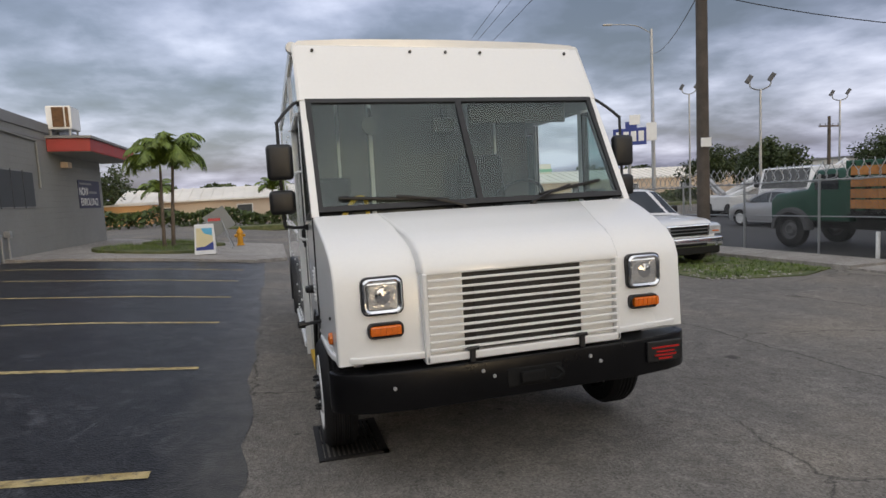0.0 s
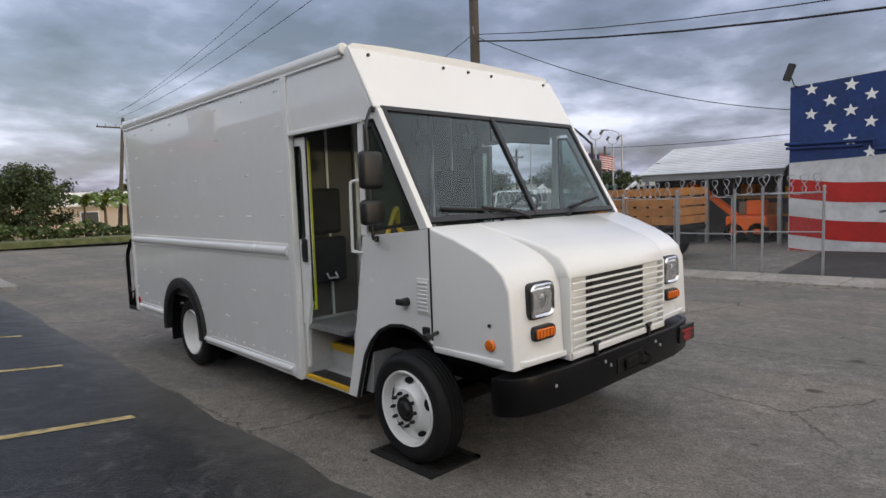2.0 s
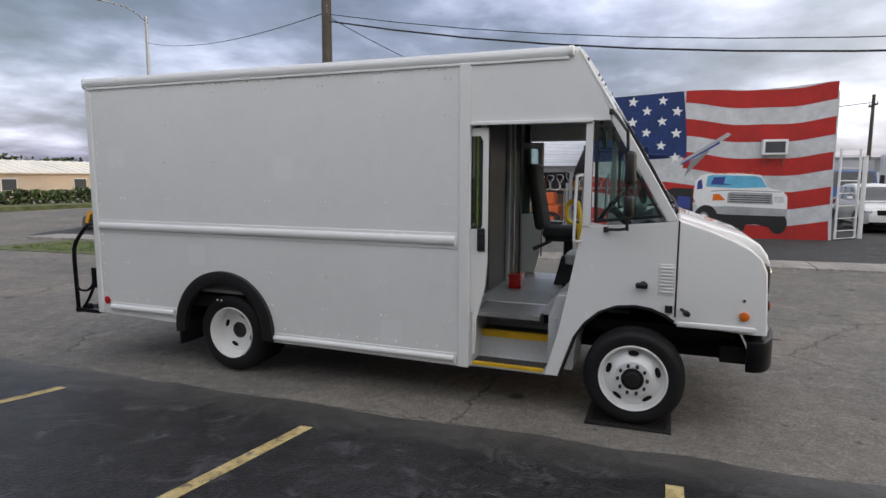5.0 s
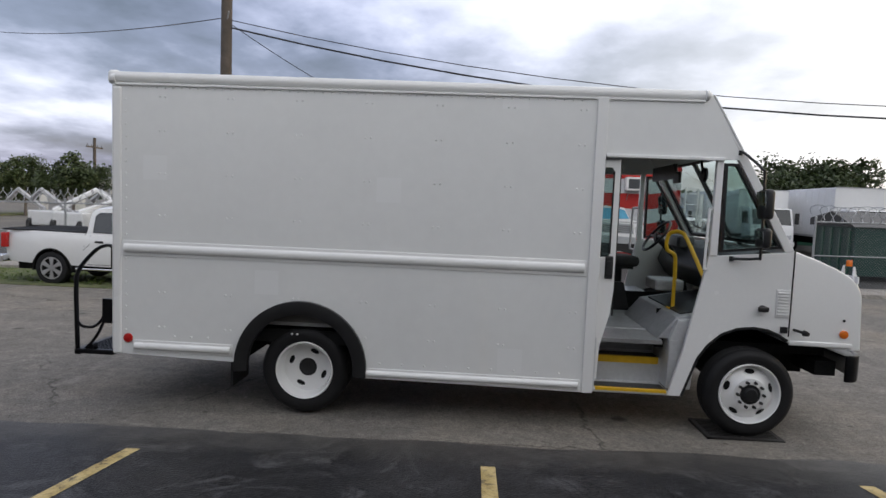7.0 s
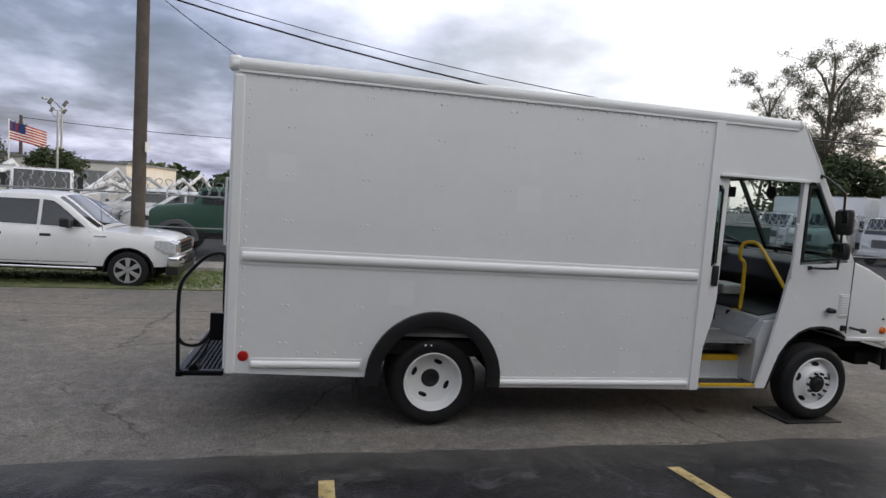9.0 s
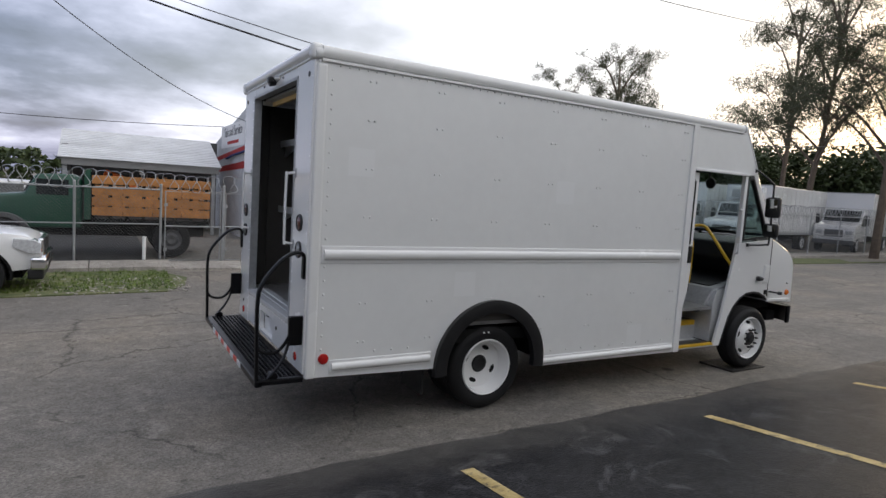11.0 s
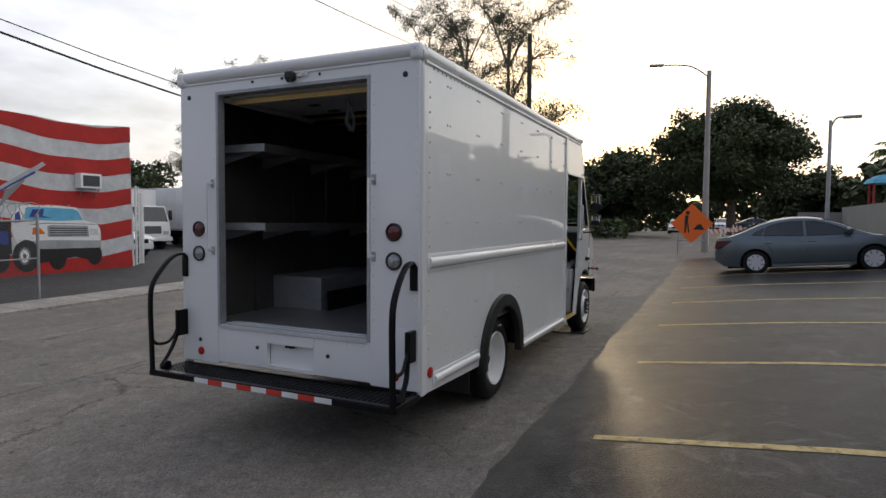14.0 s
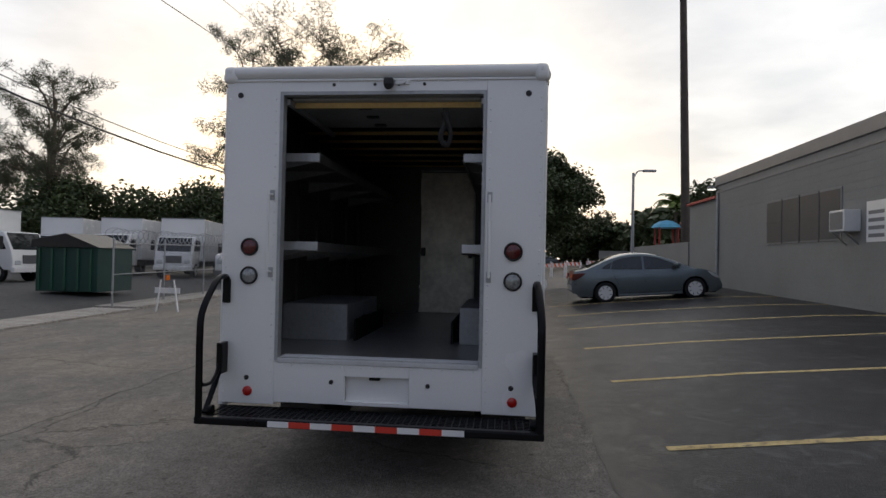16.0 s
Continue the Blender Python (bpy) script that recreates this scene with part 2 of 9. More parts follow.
M_LINEP = surf("worn_yellow_line", (0.50, 0.355, 0.11), 0.7, var=0.3, scale=7, fine=60, bump=0.05, tint=(0.50, 0.40, 0.20))
lt = M_LINEP.node_tree
worn = nd(lt, "ShaderNodeTexNoise", Scale=9.0, Detail=9.0, Roughness=0.75, Distortion=0.6)
link(lt, [n for n in lt.nodes if n.type == "TEX_COORD"][0].outputs["Object"], worn.inputs["Vector"])
painted = lt.nodes["Principled BSDF"].inputs["Base Color"].links[0].from_socket
link(lt, mixc(lt, ramp(lt, worn.outputs[0], [(0.50, 0.0), (0.62, 0.85)]), painted, (0.05, 0.05, 0.05)), lt.nodes["Principled BSDF"].inputs["Base Color"])
M_ROAD = ground_mat("worn_road", (0.240, 0.223, 0.200), (0.165, 0.153, 0.138), rough=0.8, spec=0.15, stain=0.8, grain=0.55, warm=(0.27, 0.235, 0.19), streak=0.22, chalk=0.2, seams=((0, 5.3, 0.025), (1, 17.2, 0.025)))
M_LOT = ground_mat("dark_asphalt", (0.036, 0.036, 0.039), (0.018, 0.018, 0.020), rough=0.34, stain=0.8, chalk=0.6, chalk_lo=0.54, spec=0.08, edge=(0.10, 0.095, 0.088), grain=0.9, relief=0.35)
M_WALK = ground_mat("concrete_walk", (0.42, 0.39, 0.35), (0.28, 0.26, 0.235), crack=False, rough=0.8, stain=0.3, chalk=0.15)
M_IRON = surf("cast_iron", (0.03, 0.028, 0.027), 0.6, 0.4, var=0.35, scale=20, bump=0.05)


# ---- mesh helpers ----
ORIGIN = {}


def thing(name, x, y, z, label, category, group="", kind="", rz=0.0):
    """An Empty at the thing's base. Its parts are given in world metres unless rz or local is used."""
    e = new(name)
    e.empty_display_size = 0.1
    e.matrix_world = pose(x, y, z, 0, 0, rz)
    ORIGIN[e.name] = pose(x, y, z, 0, 0, rz).inverted()
    return tagged(e, label, category, group, kind)


def part(name, bm, material, parent=None, label="", local=False, smooth=False):
    """Links a bmesh as one mesh object under a thing or a part."""
    root = parent
    while root is not None and root.parent is not None:
        root = root.parent
    if root is not None and not local and root.name in ORIGIN:
        bm.transform(ORIGIN[root.name])
    me = bpy.data.meshes.new(name)
    bmesh.ops.recalc_face_normals(bm, faces=bm.faces)
    if smooth:
        for f in bm.faces:
            f.smooth = True
        for e in bm.edges:
            if len(e.link_faces) == 2 and e.calc_face_angle(0) > 0.6:
                e.smooth = False
    bm.to_mesh(me)
    bm.free()
    me.materials.append(material)
    ob = new(name, me)
    ob.parent = parent
    if label:
        ob["label"] = label
    return ob


def single(name, bm, material, label, category, group="", kind="", smooth=False):
    """A thing that is one mesh, given in world metres; its origin is set under its middle."""
    lo = [min(v.co[i] for v in bm.verts) for i in range(3)]
    hi = [max(v.co[i] for v in bm.verts) for i in range(3)]
    c = Vector(((lo[0] + hi[0]) / 2, (lo[1] + hi[1]) / 2, lo[2]))
    bm.transform(Matrix.Translation(-c))
    ob = part(name, bm, material, None, smooth=smooth)
    ob.location = c
    return tagged(ob, label, category, group, kind)


def join(*bms):
    out = bmesh.new()
    for b in bms:
        me = bpy.data.meshes.new("tmp")
        b.to_mesh(me)
        b.free()
        out.from_mesh(me)
        bpy.data.meshes.remove(me)
    return out


def moved(bm, m):
    bm.transform(m)
    return bm


def bev(bm, w, seg=2, angle=0.5):
    if w:
        es = [e for e in bm.edges if len(e.link_faces) == 2 and e.calc_face_angle(0) > angle]
        bmesh.ops.bevel(bm, geom=es, offset=w, segments=seg, affect="EDGES", profile=0.5, clamp_overlap=True)
    return bm


def bx(x0, y0, z0, x1, y1, z1, w=0.0, seg=2):
    bm = bmesh.new()
    bmesh.ops.create_cube(bm, size=1)
    for v in bm.verts:
        v.co = Vector(((x0 + x1) / 2 + v.co.x * (x1 - x0), (y0 + y1) / 2 + v.co.y * (y1 - y0), (z0 + z1) / 2 + v.co.z * (z1 - z0)))
    return bev(bm, w, seg)


def prism(pts, axis, a, b, w=0.0, seg=2):
    """A polygon in the two other axes (in xyz order), drawn out along axis from a to b."""
    bm = bmesh.new()

    def at(p, h):
        return {"x": (h, p[0], p[1]), "y": (p[0], h, p[1]), "z": (p[0], p[1], h)}[axis]
    lo = [bm.verts.new(at(p, a)) for p in pts]
    hi = [bm.verts.new(at(p, b)) for p in pts]
    bm.faces.new(lo)
    bm.faces.new(hi[::-1])
    n = len(pts)
    for i in range(n):
        bm.faces.new((lo[i], hi[i], hi[(i + 1) % n], lo[(i + 1) % n]))
    bmesh.ops.recalc_face_normals(bm, faces=bm.faces)
    return bev(bm, w, seg)


def rod(p0, p1, r0, r1=None, n=12):
    bm = bmesh.new()
    p0, p1 = Vector(p0), Vector(p1)
    d = p1 - p0
    q = d.to_track_quat("Z", "Y").to_matrix().to_4x4()
    bmesh.ops.create_cone(bm, cap_ends=True, segments=n, radius1=r0, radius2=r0 if r1 is None else r1, depth=d.length, matrix=Matrix.Translation((p0 + p1) / 2) @ q)
    return bm


def tube(pts, r, n=8, closed=False, flat=1.0, r_end=None):
    """A bent tube along points, with rings turned to the path. flat squeezes it across."""
    bm = bmesh.new()
    pts = [Vector(p) for p in pts]
    m = len(pts)
    rings, ref = [], None
    for i, p in enumerate(pts):
        d = (pts[(i + 1) % m] - pts[i - 1]) if closed else (pts[min(i + 1, m - 1)] - pts[max(i - 1, 0)])
        d.normalize()
        if ref is None:
            ref = Vector((0, 0, 1)) if abs(d.z) < 0.9 else Vector((1, 0, 0))
        u = (ref - d * ref.dot(d)).normalized()
        ref, v = u, d.cross(u)
        rr = r if r_end is None else r + (r_end - r) * i / (m - 1)
        rings.append([bm.verts.new(p + u * math.cos(2 * math.pi * k / n) * rr + v * math.sin(2 * math.pi * k / n) * rr * flat) for k in range(n)])
    for i in range(m if closed else m - 1):
        a, b = rings[i], rings[(i + 1) % m]
        for k in range(n):
            bm.faces.new((a[k], a[(k + 1) % n], b[(k + 1) % n], b[k]))
    if not closed:
        bm.faces.new(rings[0][::-1])
        bm.faces.new(rings[-1])
    return bm


def smooth_path(pts, k=4):
    """Catmull-Rom through the points."""
    pts = [Vector(p) for p in pts]
    out = []
    for i in range(len(pts) - 1):
        a, b, c, d = pts[max(i - 1, 0)], pts[i], pts[i + 1], pts[min(i + 2, len(pts) - 1)]
        for j in range(k):
            t = j / k
            out.append(0.5 * ((2 * b) + (c - a) * t + (2 * a - 5 * b + 4 * c - d) * t * t + (3 * b - a - 3 * c + d) * t ** 3))
    return out + [pts[-1]]


def lathe(prof, n=32, axis="x", at=(0, 0, 0), closed=True):
    """Turns (radius, height) pairs about an axis; the outline is closed into a ring."""
    bm = bmesh.new()
    rings = []
    for r, h in prof:
        ring = []
        for k in range(n):
            c, s = math.cos(2 * math.pi * k / n) * r, math.sin(2 * math.pi * k / n) * r
            ring.append(bm.verts.new(Vector({"x": (h, c, s), "y": (c, h, s), "z": (c, s, h)}[axis]) + Vector(at)))
        rings.append(ring)
    m = len(rings)
    for i in range(m if closed else m - 1):
        a, b = rings[i], rings[(i + 1) % m]
        for k in range(n):
            bm.faces.new((a[k], a[(k + 1) % n], b[(k + 1) % n], b[k]))
    if not closed:
        for ring in (rings[0][::-1], rings[-1]):
            if (ring[0].co - ring[len(ring) // 2].co).length > 1e-5:
                bm.faces.new(ring)
    bmesh.ops.remove_doubles(bm, verts=bm.verts, dist=1e-5)
    return bm


def disc(c, r, h, axis="x", n=20, dome=0.0):
    """A short cylinder about c, from c to c + h along axis, with a domed top."""
    prof = [(0.0001, 0.0), (r, 0.0), (r, h * 0.7), (r * 0.86, h), (0.0001, h + dome)]
    return lathe(prof, n, axis, c, closed=False)


def arc(cy, cz, r, a0, a1, n):
    return [(cy + r * math.cos(math.radians(a0 + (a1 - a0) * i / n)), cz + r * math.sin(math.radians(a0 + (a1 - a0) * i / n))) for i in range(n + 1)]


# ---- ground ----
def gz(x, y):
    """The lie of the land: a gutter beside the van, the lot climbing from it, the street falling away gently."""
    if x > 13.3:
        a = -0.30 + 0.05 * min(x - 13.3, 4.2)
    elif x > 0.2:
        a = -0.03 - 0.0245 * min(x - 0.2, 11.0)
    elif x > -2.5:
        a = -0.03 + 0.105 * (0.2 - x)
    elif x > -6:
        a = 0.2535 + 0.08 * (-2.5 - x)
    else:
        a = 0.5335 + 0.03 * min(-6 - x, 2)
    return a - 0.012 * (max(-26.0, min(y, 32.0)) - 5)


def sheet(xs, ys, lift=0.0):
    bm = bmesh.new()
    rows = [[bm.verts.new((x, y, gz(x, y) + lift)) for y in ys] for x in xs]
    for i in range(len(xs) - 1):
        for j in range(len(ys) - 1):
            bm.faces.new((rows[i][j], rows[i + 1][j], rows[i + 1][j + 1], rows[i][j + 1]))
    return bm


def land(outline, lift, drop=0.3):
    """A paving slab or verge with that outline, draped on the land, with a real edge."""
    bm = bmesh.new()
    top = [bm.verts.new((x, y, gz(x, y) + lift)) for x, y in outline]
    low = [bm.verts.new((x, y, gz(x, y) - drop)) for x, y in outline]
    bm.faces.new(top)
    n = len(top)
    for i in range(n):
        bm.faces.new((top[i], low[i], low[(i + 1) % n], top[(i + 1) % n]))
    return bm


g = part("ground", sheet([-900, -300, -80, -30, -12, -8, -6, -4.2, -2.5, -1.6, -0.7, 0.2, 3, 6, 9, 11.2, 13.3, 17.5, 30, 80, 300, 900],
                         [-900, -300, -80, -26, -14, -6, 0, 5, 10, 15, 20, 26, 32, 60, 150, 400, 900]), M_ROAD)
tagged(g, "worn grey street paving with oil spots and patches", "ground", kind="structure")


def wobble(v, amp):
    return amp * (noise.noise(Vector((v * 0.9, 3.1, 0))) + 0.5 * noise.noise(Vector((v * 3.1, 7.7, 0))))


lot_y = [-12 + 0.16 * i for i in range(198)]
bm = bmesh.new()
prev = None
for y in lot_y:
    row = [bm.verts.new((x, y, gz(x, y) + 0.005)) for x in (-7.55, -6, -4.2, -2.5, -1.6, -0.75, -0.30 + wobble(y, 0.09) + wobble(y * 5, 0.03))]
    if prev:
        for k in range(6):
            bm.faces.new((prev[k], prev[k + 1], row[k + 1], row[k]))
    prev = row
tagged(part("parking_lot", bm, M_LOT), "dark worn asphalt parking lot with scuffs and stains", "parking lot", kind="structure")
LINES_Y = [-3.95, -1.3, 1.3, 3.92, 6.53, 9.14, 11.75, 14.36, 16.9]
for y in LINES_Y:
    xs = [-7.4, -6, -4.2, -2.5, -1.6, -0.84]
    single("parking_line", sheet(xs, [y - 0.052, y + 0.052], 0.009), M_LINEP, "worn yellow painted stripe on dark asphalt", "line", "parking stall lines", "structure")

# ---- the step van ----
XR, XL, XC = 0.26, 2.67, 1.465
van = thing("step_van", XC, 6.6, gz(XC, 6.6), "white walk-in step van with open side doors parked on the street", "van")


def both_sides(name, make, material, parent=van, label="", smooth=False):
    """A part and its mirror image on the other flank."""
    out = []
    for k in (0, 1):
        b = make()
        if k:
            b.transform(Matrix.Translation((2 * XC, 0, 0)) @ Matrix.Diagonal((-1, 1, 1, 1)))
        out.append(part(name, b, material, parent, label, smooth=smooth))
    return out


# flanks
REAR_HUB, FRONT_HUB = (8.21, 0.348), (4.235, 0.374)
arch_r = [(8.80, 0.40)] + arc(8.225, 0.40, 0.575, 0, 180, 18)[1:-1] + [(7.65, 0.40)]
cargo_side = [(9.97, 2.90), (9.97, 0.44), (8.80, 0.41)] + arch_r + [(7.65, 0.33), (5.62, 0.31), (5.62, 2.90)]
both_sides("cargo_side", lambda: prism(cargo_side, "x", XR, XR + 0.035), M_BODY, label="painted flat aluminium side panel")
both_sides("seam_post", lambda: bx(XR - 0.018, 5.60, 0.31, XR + 0.035, 5.695, 2.895, 0.006), M_WHITE)
both_sides("corner_post", lambda: bx(XR - 0.012, 9.90, 0.43, XR + 0.04, 9.985, 2.86, 0.018, 3), M_WHITE)
both_sides("door_header", lambda: prism([(5.60, 2.40), (5.60, 2.90), (4.74, 2.92), (4.475, 2.46), (4.475, 2.40)], "x", XR, XR + 0.035), M_BODY)
both_sides("drip_rail", lambda: bx(XR - 0.022, 4.60, 2.385, XR + 0.01, 5.60, 2.415, 0.006), M_WHITE)


def moulding(y0, y1, z, h):
    plate = bx(XR - 0.008, y0, z - h, XR + 0.005, y1, z + h, 0.004)
    bead = [(XR - 0.004 - 0.030 * math.sin(a), z + 0.6 * h * math.cos(a)) for a in [math.pi * i / 8 for i in range(9)]]
    return join(plate, prism(bead, "y", y0 + 0.02, y1 - 0.02))


both_sides("belt_moulding", lambda: moulding(5.71, 9.89, 1.415, 0.07), M_WHITE, smooth=True)
both_sides("sill_moulding", lambda: moulding(5.71, 7.64, 0.375, 0.048), M_WHITE, smooth=True)
both_sides("rear_sill_moulding", lambda: moulding(8.86, 9.79, 0.515, 0.055), M_WHITE, smooth=True)
# rivets along the panels
rv = bmesh.new()
riv = []
for z in (0.70, 1.02, 1.72, 2.10, 2.48, 2.78):
    riv += [(y, z) for y in [9.55 - 0.62 * i for i in range(7)]] + [(y - 0.05, z) for y in [9.55 - 0.62 * i for i in range(7)]]
riv += [(9.86, 0.55 + 0.11 * i) for i in range(21)] + [(9.4 - 0.155 * i, 0.62) for i in range(3)] + [(7.5 - 0.2 * i, 0.47) for i in range(9)]
riv += [(9.8 - 0.075 * i, 2.86) for i in range(54)]


def rivets(spots, x, s):
    out = bmesh.new()
    for y, z in spots:
        bmesh.ops.create_icosphere(out, subdivisions=1, radius=0.0105, matrix=Matrix.Translation((x, y, z)) @ Matrix.Diagonal((0.9, 1, 1, 1)))
    return out


# white rivets greyed: the shading of their domes is put into the colour
M_RIVET = surf("shaded_rivet", (0.73, 0.73, 0.72), 0.4, var=0.2, scale=8, bump=0.0)
for o in both_sides("side_rivets", lambda: rivets(riv, XR - 0.001, 1), M_RIVET):
    tagged(o, kind="stuff")
# wheel arch flares
def flare(r0, r1, cy, cz, a0, a1, x0, x1):
    bm = bmesh.new()
    n, rows = 26, []
    for i in range(n + 1):
        a = math.radians(a0 + (a1 - a0) * i / n)
        rows.append([bm.verts.new((x, cy + r * math.cos(a), cz + r * math.sin(a))) for x, r in ((x1, r0), (x0, r0), (x0 - 0.012, (r0 + r1) / 2), (x0, r1), (x1, r1))])
    for i in range(n):
        for k in range(5):
            bm.faces.new((rows[i][k], rows[i][(k + 1) % 5], rows[i + 1][(k + 1) % 5], rows[i + 1][k]))
    bm.faces.new(rows[0])
    bm.faces.new(rows[-1][::-1])
    return bm


both_sides("arch_flare", lambda: flare(0.485, 0.605, 8.225, 0.40, -6, 186, XR - 0.045, XR + 0.02), M_BLACK, label="black rubber wheel arch flare", smooth=True)
both_sides("wheel_well", lambda: join(prism([(8.80, 0.40)] + arc(8.225, 0.40, 0.575, 0, 180, 14) + [(7.65, 0.40)] + arc(8.225, 0.40, 0.59, 180, 0, 14), "x", XR + 0.036, XR + 0.75),
                                     bx(XR + 0.74, 7.6, 0.40, XR + 0.76, 8.85, 1.0)), M_DARK)

# cab flank below the window
front_arch = [(3.95, 0.86), (4.02, 0.905), (4.12, 0.945), (4.24, 0.96), (4.38, 0.945), (4.51, 0.89), (4.62, 0.79), (4.70, 0.67), (4.76, 0.50), (4.82, 0.32)]
quarter = [(4.60, 1.575), (4.02, 1.625), (3.95, 1.64)] + front_arch + [(4.94, 0.32), (4.83, 0.72), (4.72, 1.28), (4.665, 1.575)]
both_sides("quarter_panel", lambda: prism(quarter, "x", XR + 0.012, XR + 0.047, 0.004), M_WHITE)
both_sides("door_post", lambda: prism([(4.665, 1.575), (4.60, 1.575), (4.60, 2.40), (4.655, 2.40)], "x", XR, XR + 0.05, 0.005), M_WHITE)
both_sides("windshield_pillar", lambda: prism([(4.475, 2.40), (4.475, 2.47), (4.425, 2.47), (3.95, 1.64), (4.03, 1.625)], "x", XR + 0.01, XR + 0.06, 0.006), M_WHITE)
both_sides("arch_edge", lambda: join(tube([(XR + 0.02, y, z) for y, z in front_arch[:]], 0.016, 6)), M_BLACK)
both_sides("front_wheel_well", lambda: prism(front_arch + [(4.86, 0.34), (4.78, 0.70), (4.68, 0.86), (4.54, 0.96), (4.38, 1.0), (4.22, 1.01), (4.02, 0.95), (3.95, 0.90)], "x", XR + 0.048, XR + 0.62), M_DARK)
both_sides("inner_fender", lambda: bx(0.855, 3.5, 0.45, 0.87, 4.9, 1.0), M_DARK)
# side window
sw = [(4.585, 2.37), (4.475, 2.37), (4.06, 1.66), (4.575, 1.605)]
both_sides("cab_side_window", lambda: prism(sw, "x", XR + 0.022, XR + 0.028), M_SIDEGLASS)
def gasket(pts, x0, x1, g):
    c = Vector((sum(p[0] for p in pts) / len(pts), sum(p[1] for p in pts) / len(pts)))
    bm = bmesh.new()
    n = len(pts)
    rings = []
    for s in (0, 1):
        for x in (x0, x1):
            ring = []
            for i in range(n):
                p, a, b = Vector(pts[i]), Vector(pts[i - 1]), Vector(pts[(i + 1) % n])
                u, v = (a - p).normalized(), (b - p).normalized()
                k = max(0.3, abs(u.x * v.y - u.y * v.x))
                q = p + (u + v) * (g / k) * s
                ring.append(bm.verts.new((x, q.x, q.y)))
            rings.append(ring)
    o0, o1, i0, i1 = rings
    for a, b in ((o0, o1), (o1, i1), (i1, i0), (i0, o0)):
        for i in range(n):
            bm.faces.new((a[i], a[(i + 1) % n], b[(i + 1) % n], b[i]))
    return bm


both_sides("window_gasket", lambda: gasket(sw, XR + 0.004, XR + 0.055, 0.022), M_BLACK)

# nose
nose_prof = [(3.95, 0.84), (3.95, 1.645), (3.74, 1.575), (3.56, 1.50), (3.44, 1.435), (3.365, 1.365), (3.325, 1.27), (3.30, 0.80), (3.50, 0.80)]
def nose_block():
    bm = prism(nose_prof, "x", XR + 0.015, XL - 0.015)
    es = [e for e in bm.edges if abs(e.verts[0].co.x - e.verts[1].co.x) < 1e-4 and min(v.co.y for v in e.verts) < 3.90 and max(v.co.z for v in e.verts) > 0.81]
    bmesh.ops.bevel(bm, geom=es, offset=0.085, segments=5, affect="EDGES", profile=0.5, clamp_overlap=True)
    for v in bm.verts:
        t = max(0.0, (3.95 - v.co.y) / 0.65)
        v.co.x += (XC - v.co.x) / 1.19 * 0.045 * t
    return bm


part("hood", nose_block(), M_WHITE, van, "white moulded nose with rounded corners", smooth=True)
hood_mid = [(3.94, 1.650), (3.74, 1.590), (3.55, 1.530), (3.42, 1.485), (3.32, 1.425), (3.262, 1.345), (3.245, 1.285), (3.33, 1.285), (3.60, 1.40), (3.94, 1.50)]
def mid_block():
    bm = prism(hood_mid, "x", 0.82, 2.11)
    for v in bm.verts:
        t = max(0.0, (v.co.y - 3.45) / 0.5)
        v.co.x += (1 if v.co.x > XC else -1) * 0.42 * min(t, 1) * (0.30 if t < 1 else 0.3)
    return bev(bm, 0.022, 3, 0.7)


part("hood_centre", mid_block(), M_WHITE, van, smooth=True)
both_sides("hood_seam", lambda: tube([(XR + 0.014, 3.945, 0.9), (XR + 0.014, 3.945, 1.64)], 0.007, 6), M_BLACK)
both_sides("nose_lip", lambda: tube([(XR + 0.02, 3.93, 0.845), (XR + 0.030, 3.55, 0.84), (XR + 0.045, 3.42, 0.835), (XR + 0.09, 3.325, 0.83), (XR + 0.17, 3.292, 0.825), (0.82, 3.288, 0.815)], 0.022, 8, flat=0.6), M_WHITE, smooth=True)

# grille
part("grille_backing", bx(0.84, 3.2965, 0.80, 2.10, 3.335, 1.29), M_BLACK, van)
part("radiator", bx(1.14, 3.286, 0.83, 1.66, 3.296, 1.27, 0.003), surf("radiator_core", (0.04, 0.04, 0.042), 0.6, 0.3, var=0.35, scale=9, bump=0.02), van, "dark finned radiator behind the bars")
for k in range(10):
    z = 0.845 + 0.0455 * k
    part("grille_bar", bx(0.85, 3.242, z - 0.0075, 2.09, 3.262, z + 0.0075, 0.003), M_WHITE, van)
both_sides("grille_cheek", lambda: bx(0.845, 3.293, 0.79, 1.075, 3.335, 1.29, 0.003), M_WHITE)
both_sides("grille_post", lambda: bx(0.822, 3.245, 0.765, 0.85, 3.335, 1.30, 0.008), M_WHITE)
part("grille_sill", bx(0.82, 3.245, 0.765, 2.11, 3.34, 0.815, 0.01), M_WHITE, van)
both_sides("hood_latch", lambda: join(bx(1.085, 3.225, 0.745, 1.12, 3.25, 0.84, 0.008), rod((1.07, 3.235, 0.835), (1.14, 3.235, 0.835), 0.012), rod((1.10, 3.24, 0.75), (1.10, 3.28, 0.70), 0.012)), M_BLACK)

# lamps on the nose
def headlamp(cx):
    bez = part("headlight", join(gasket_xz(cx, 1.188, 0.116, 0.104, 3.278, 3.325, 0.022)), M_CHROME, van, "square sealed-beam headlight in a chrome bezel", smooth=True)
    part("lens", bev(bx(cx - 0.092, 3.286, 1.188 - 0.082, cx + 0.092, 3.32, 1.188 + 0.082), 0.012, 2), M_LENS, bez, "clear fluted lens")
    part("bulb", lathe([(0.001, 3.276), (0.03, 3.282), (0.05, 3.287)], 18, "y", (cx, 0, 1.188), closed=False), M_CHROME, bez)
    part("rim", join(gasket_xz(cx, 1.188, 0.124, 0.112, 3.289, 3.33, 0.012)), M_BLACK, bez)


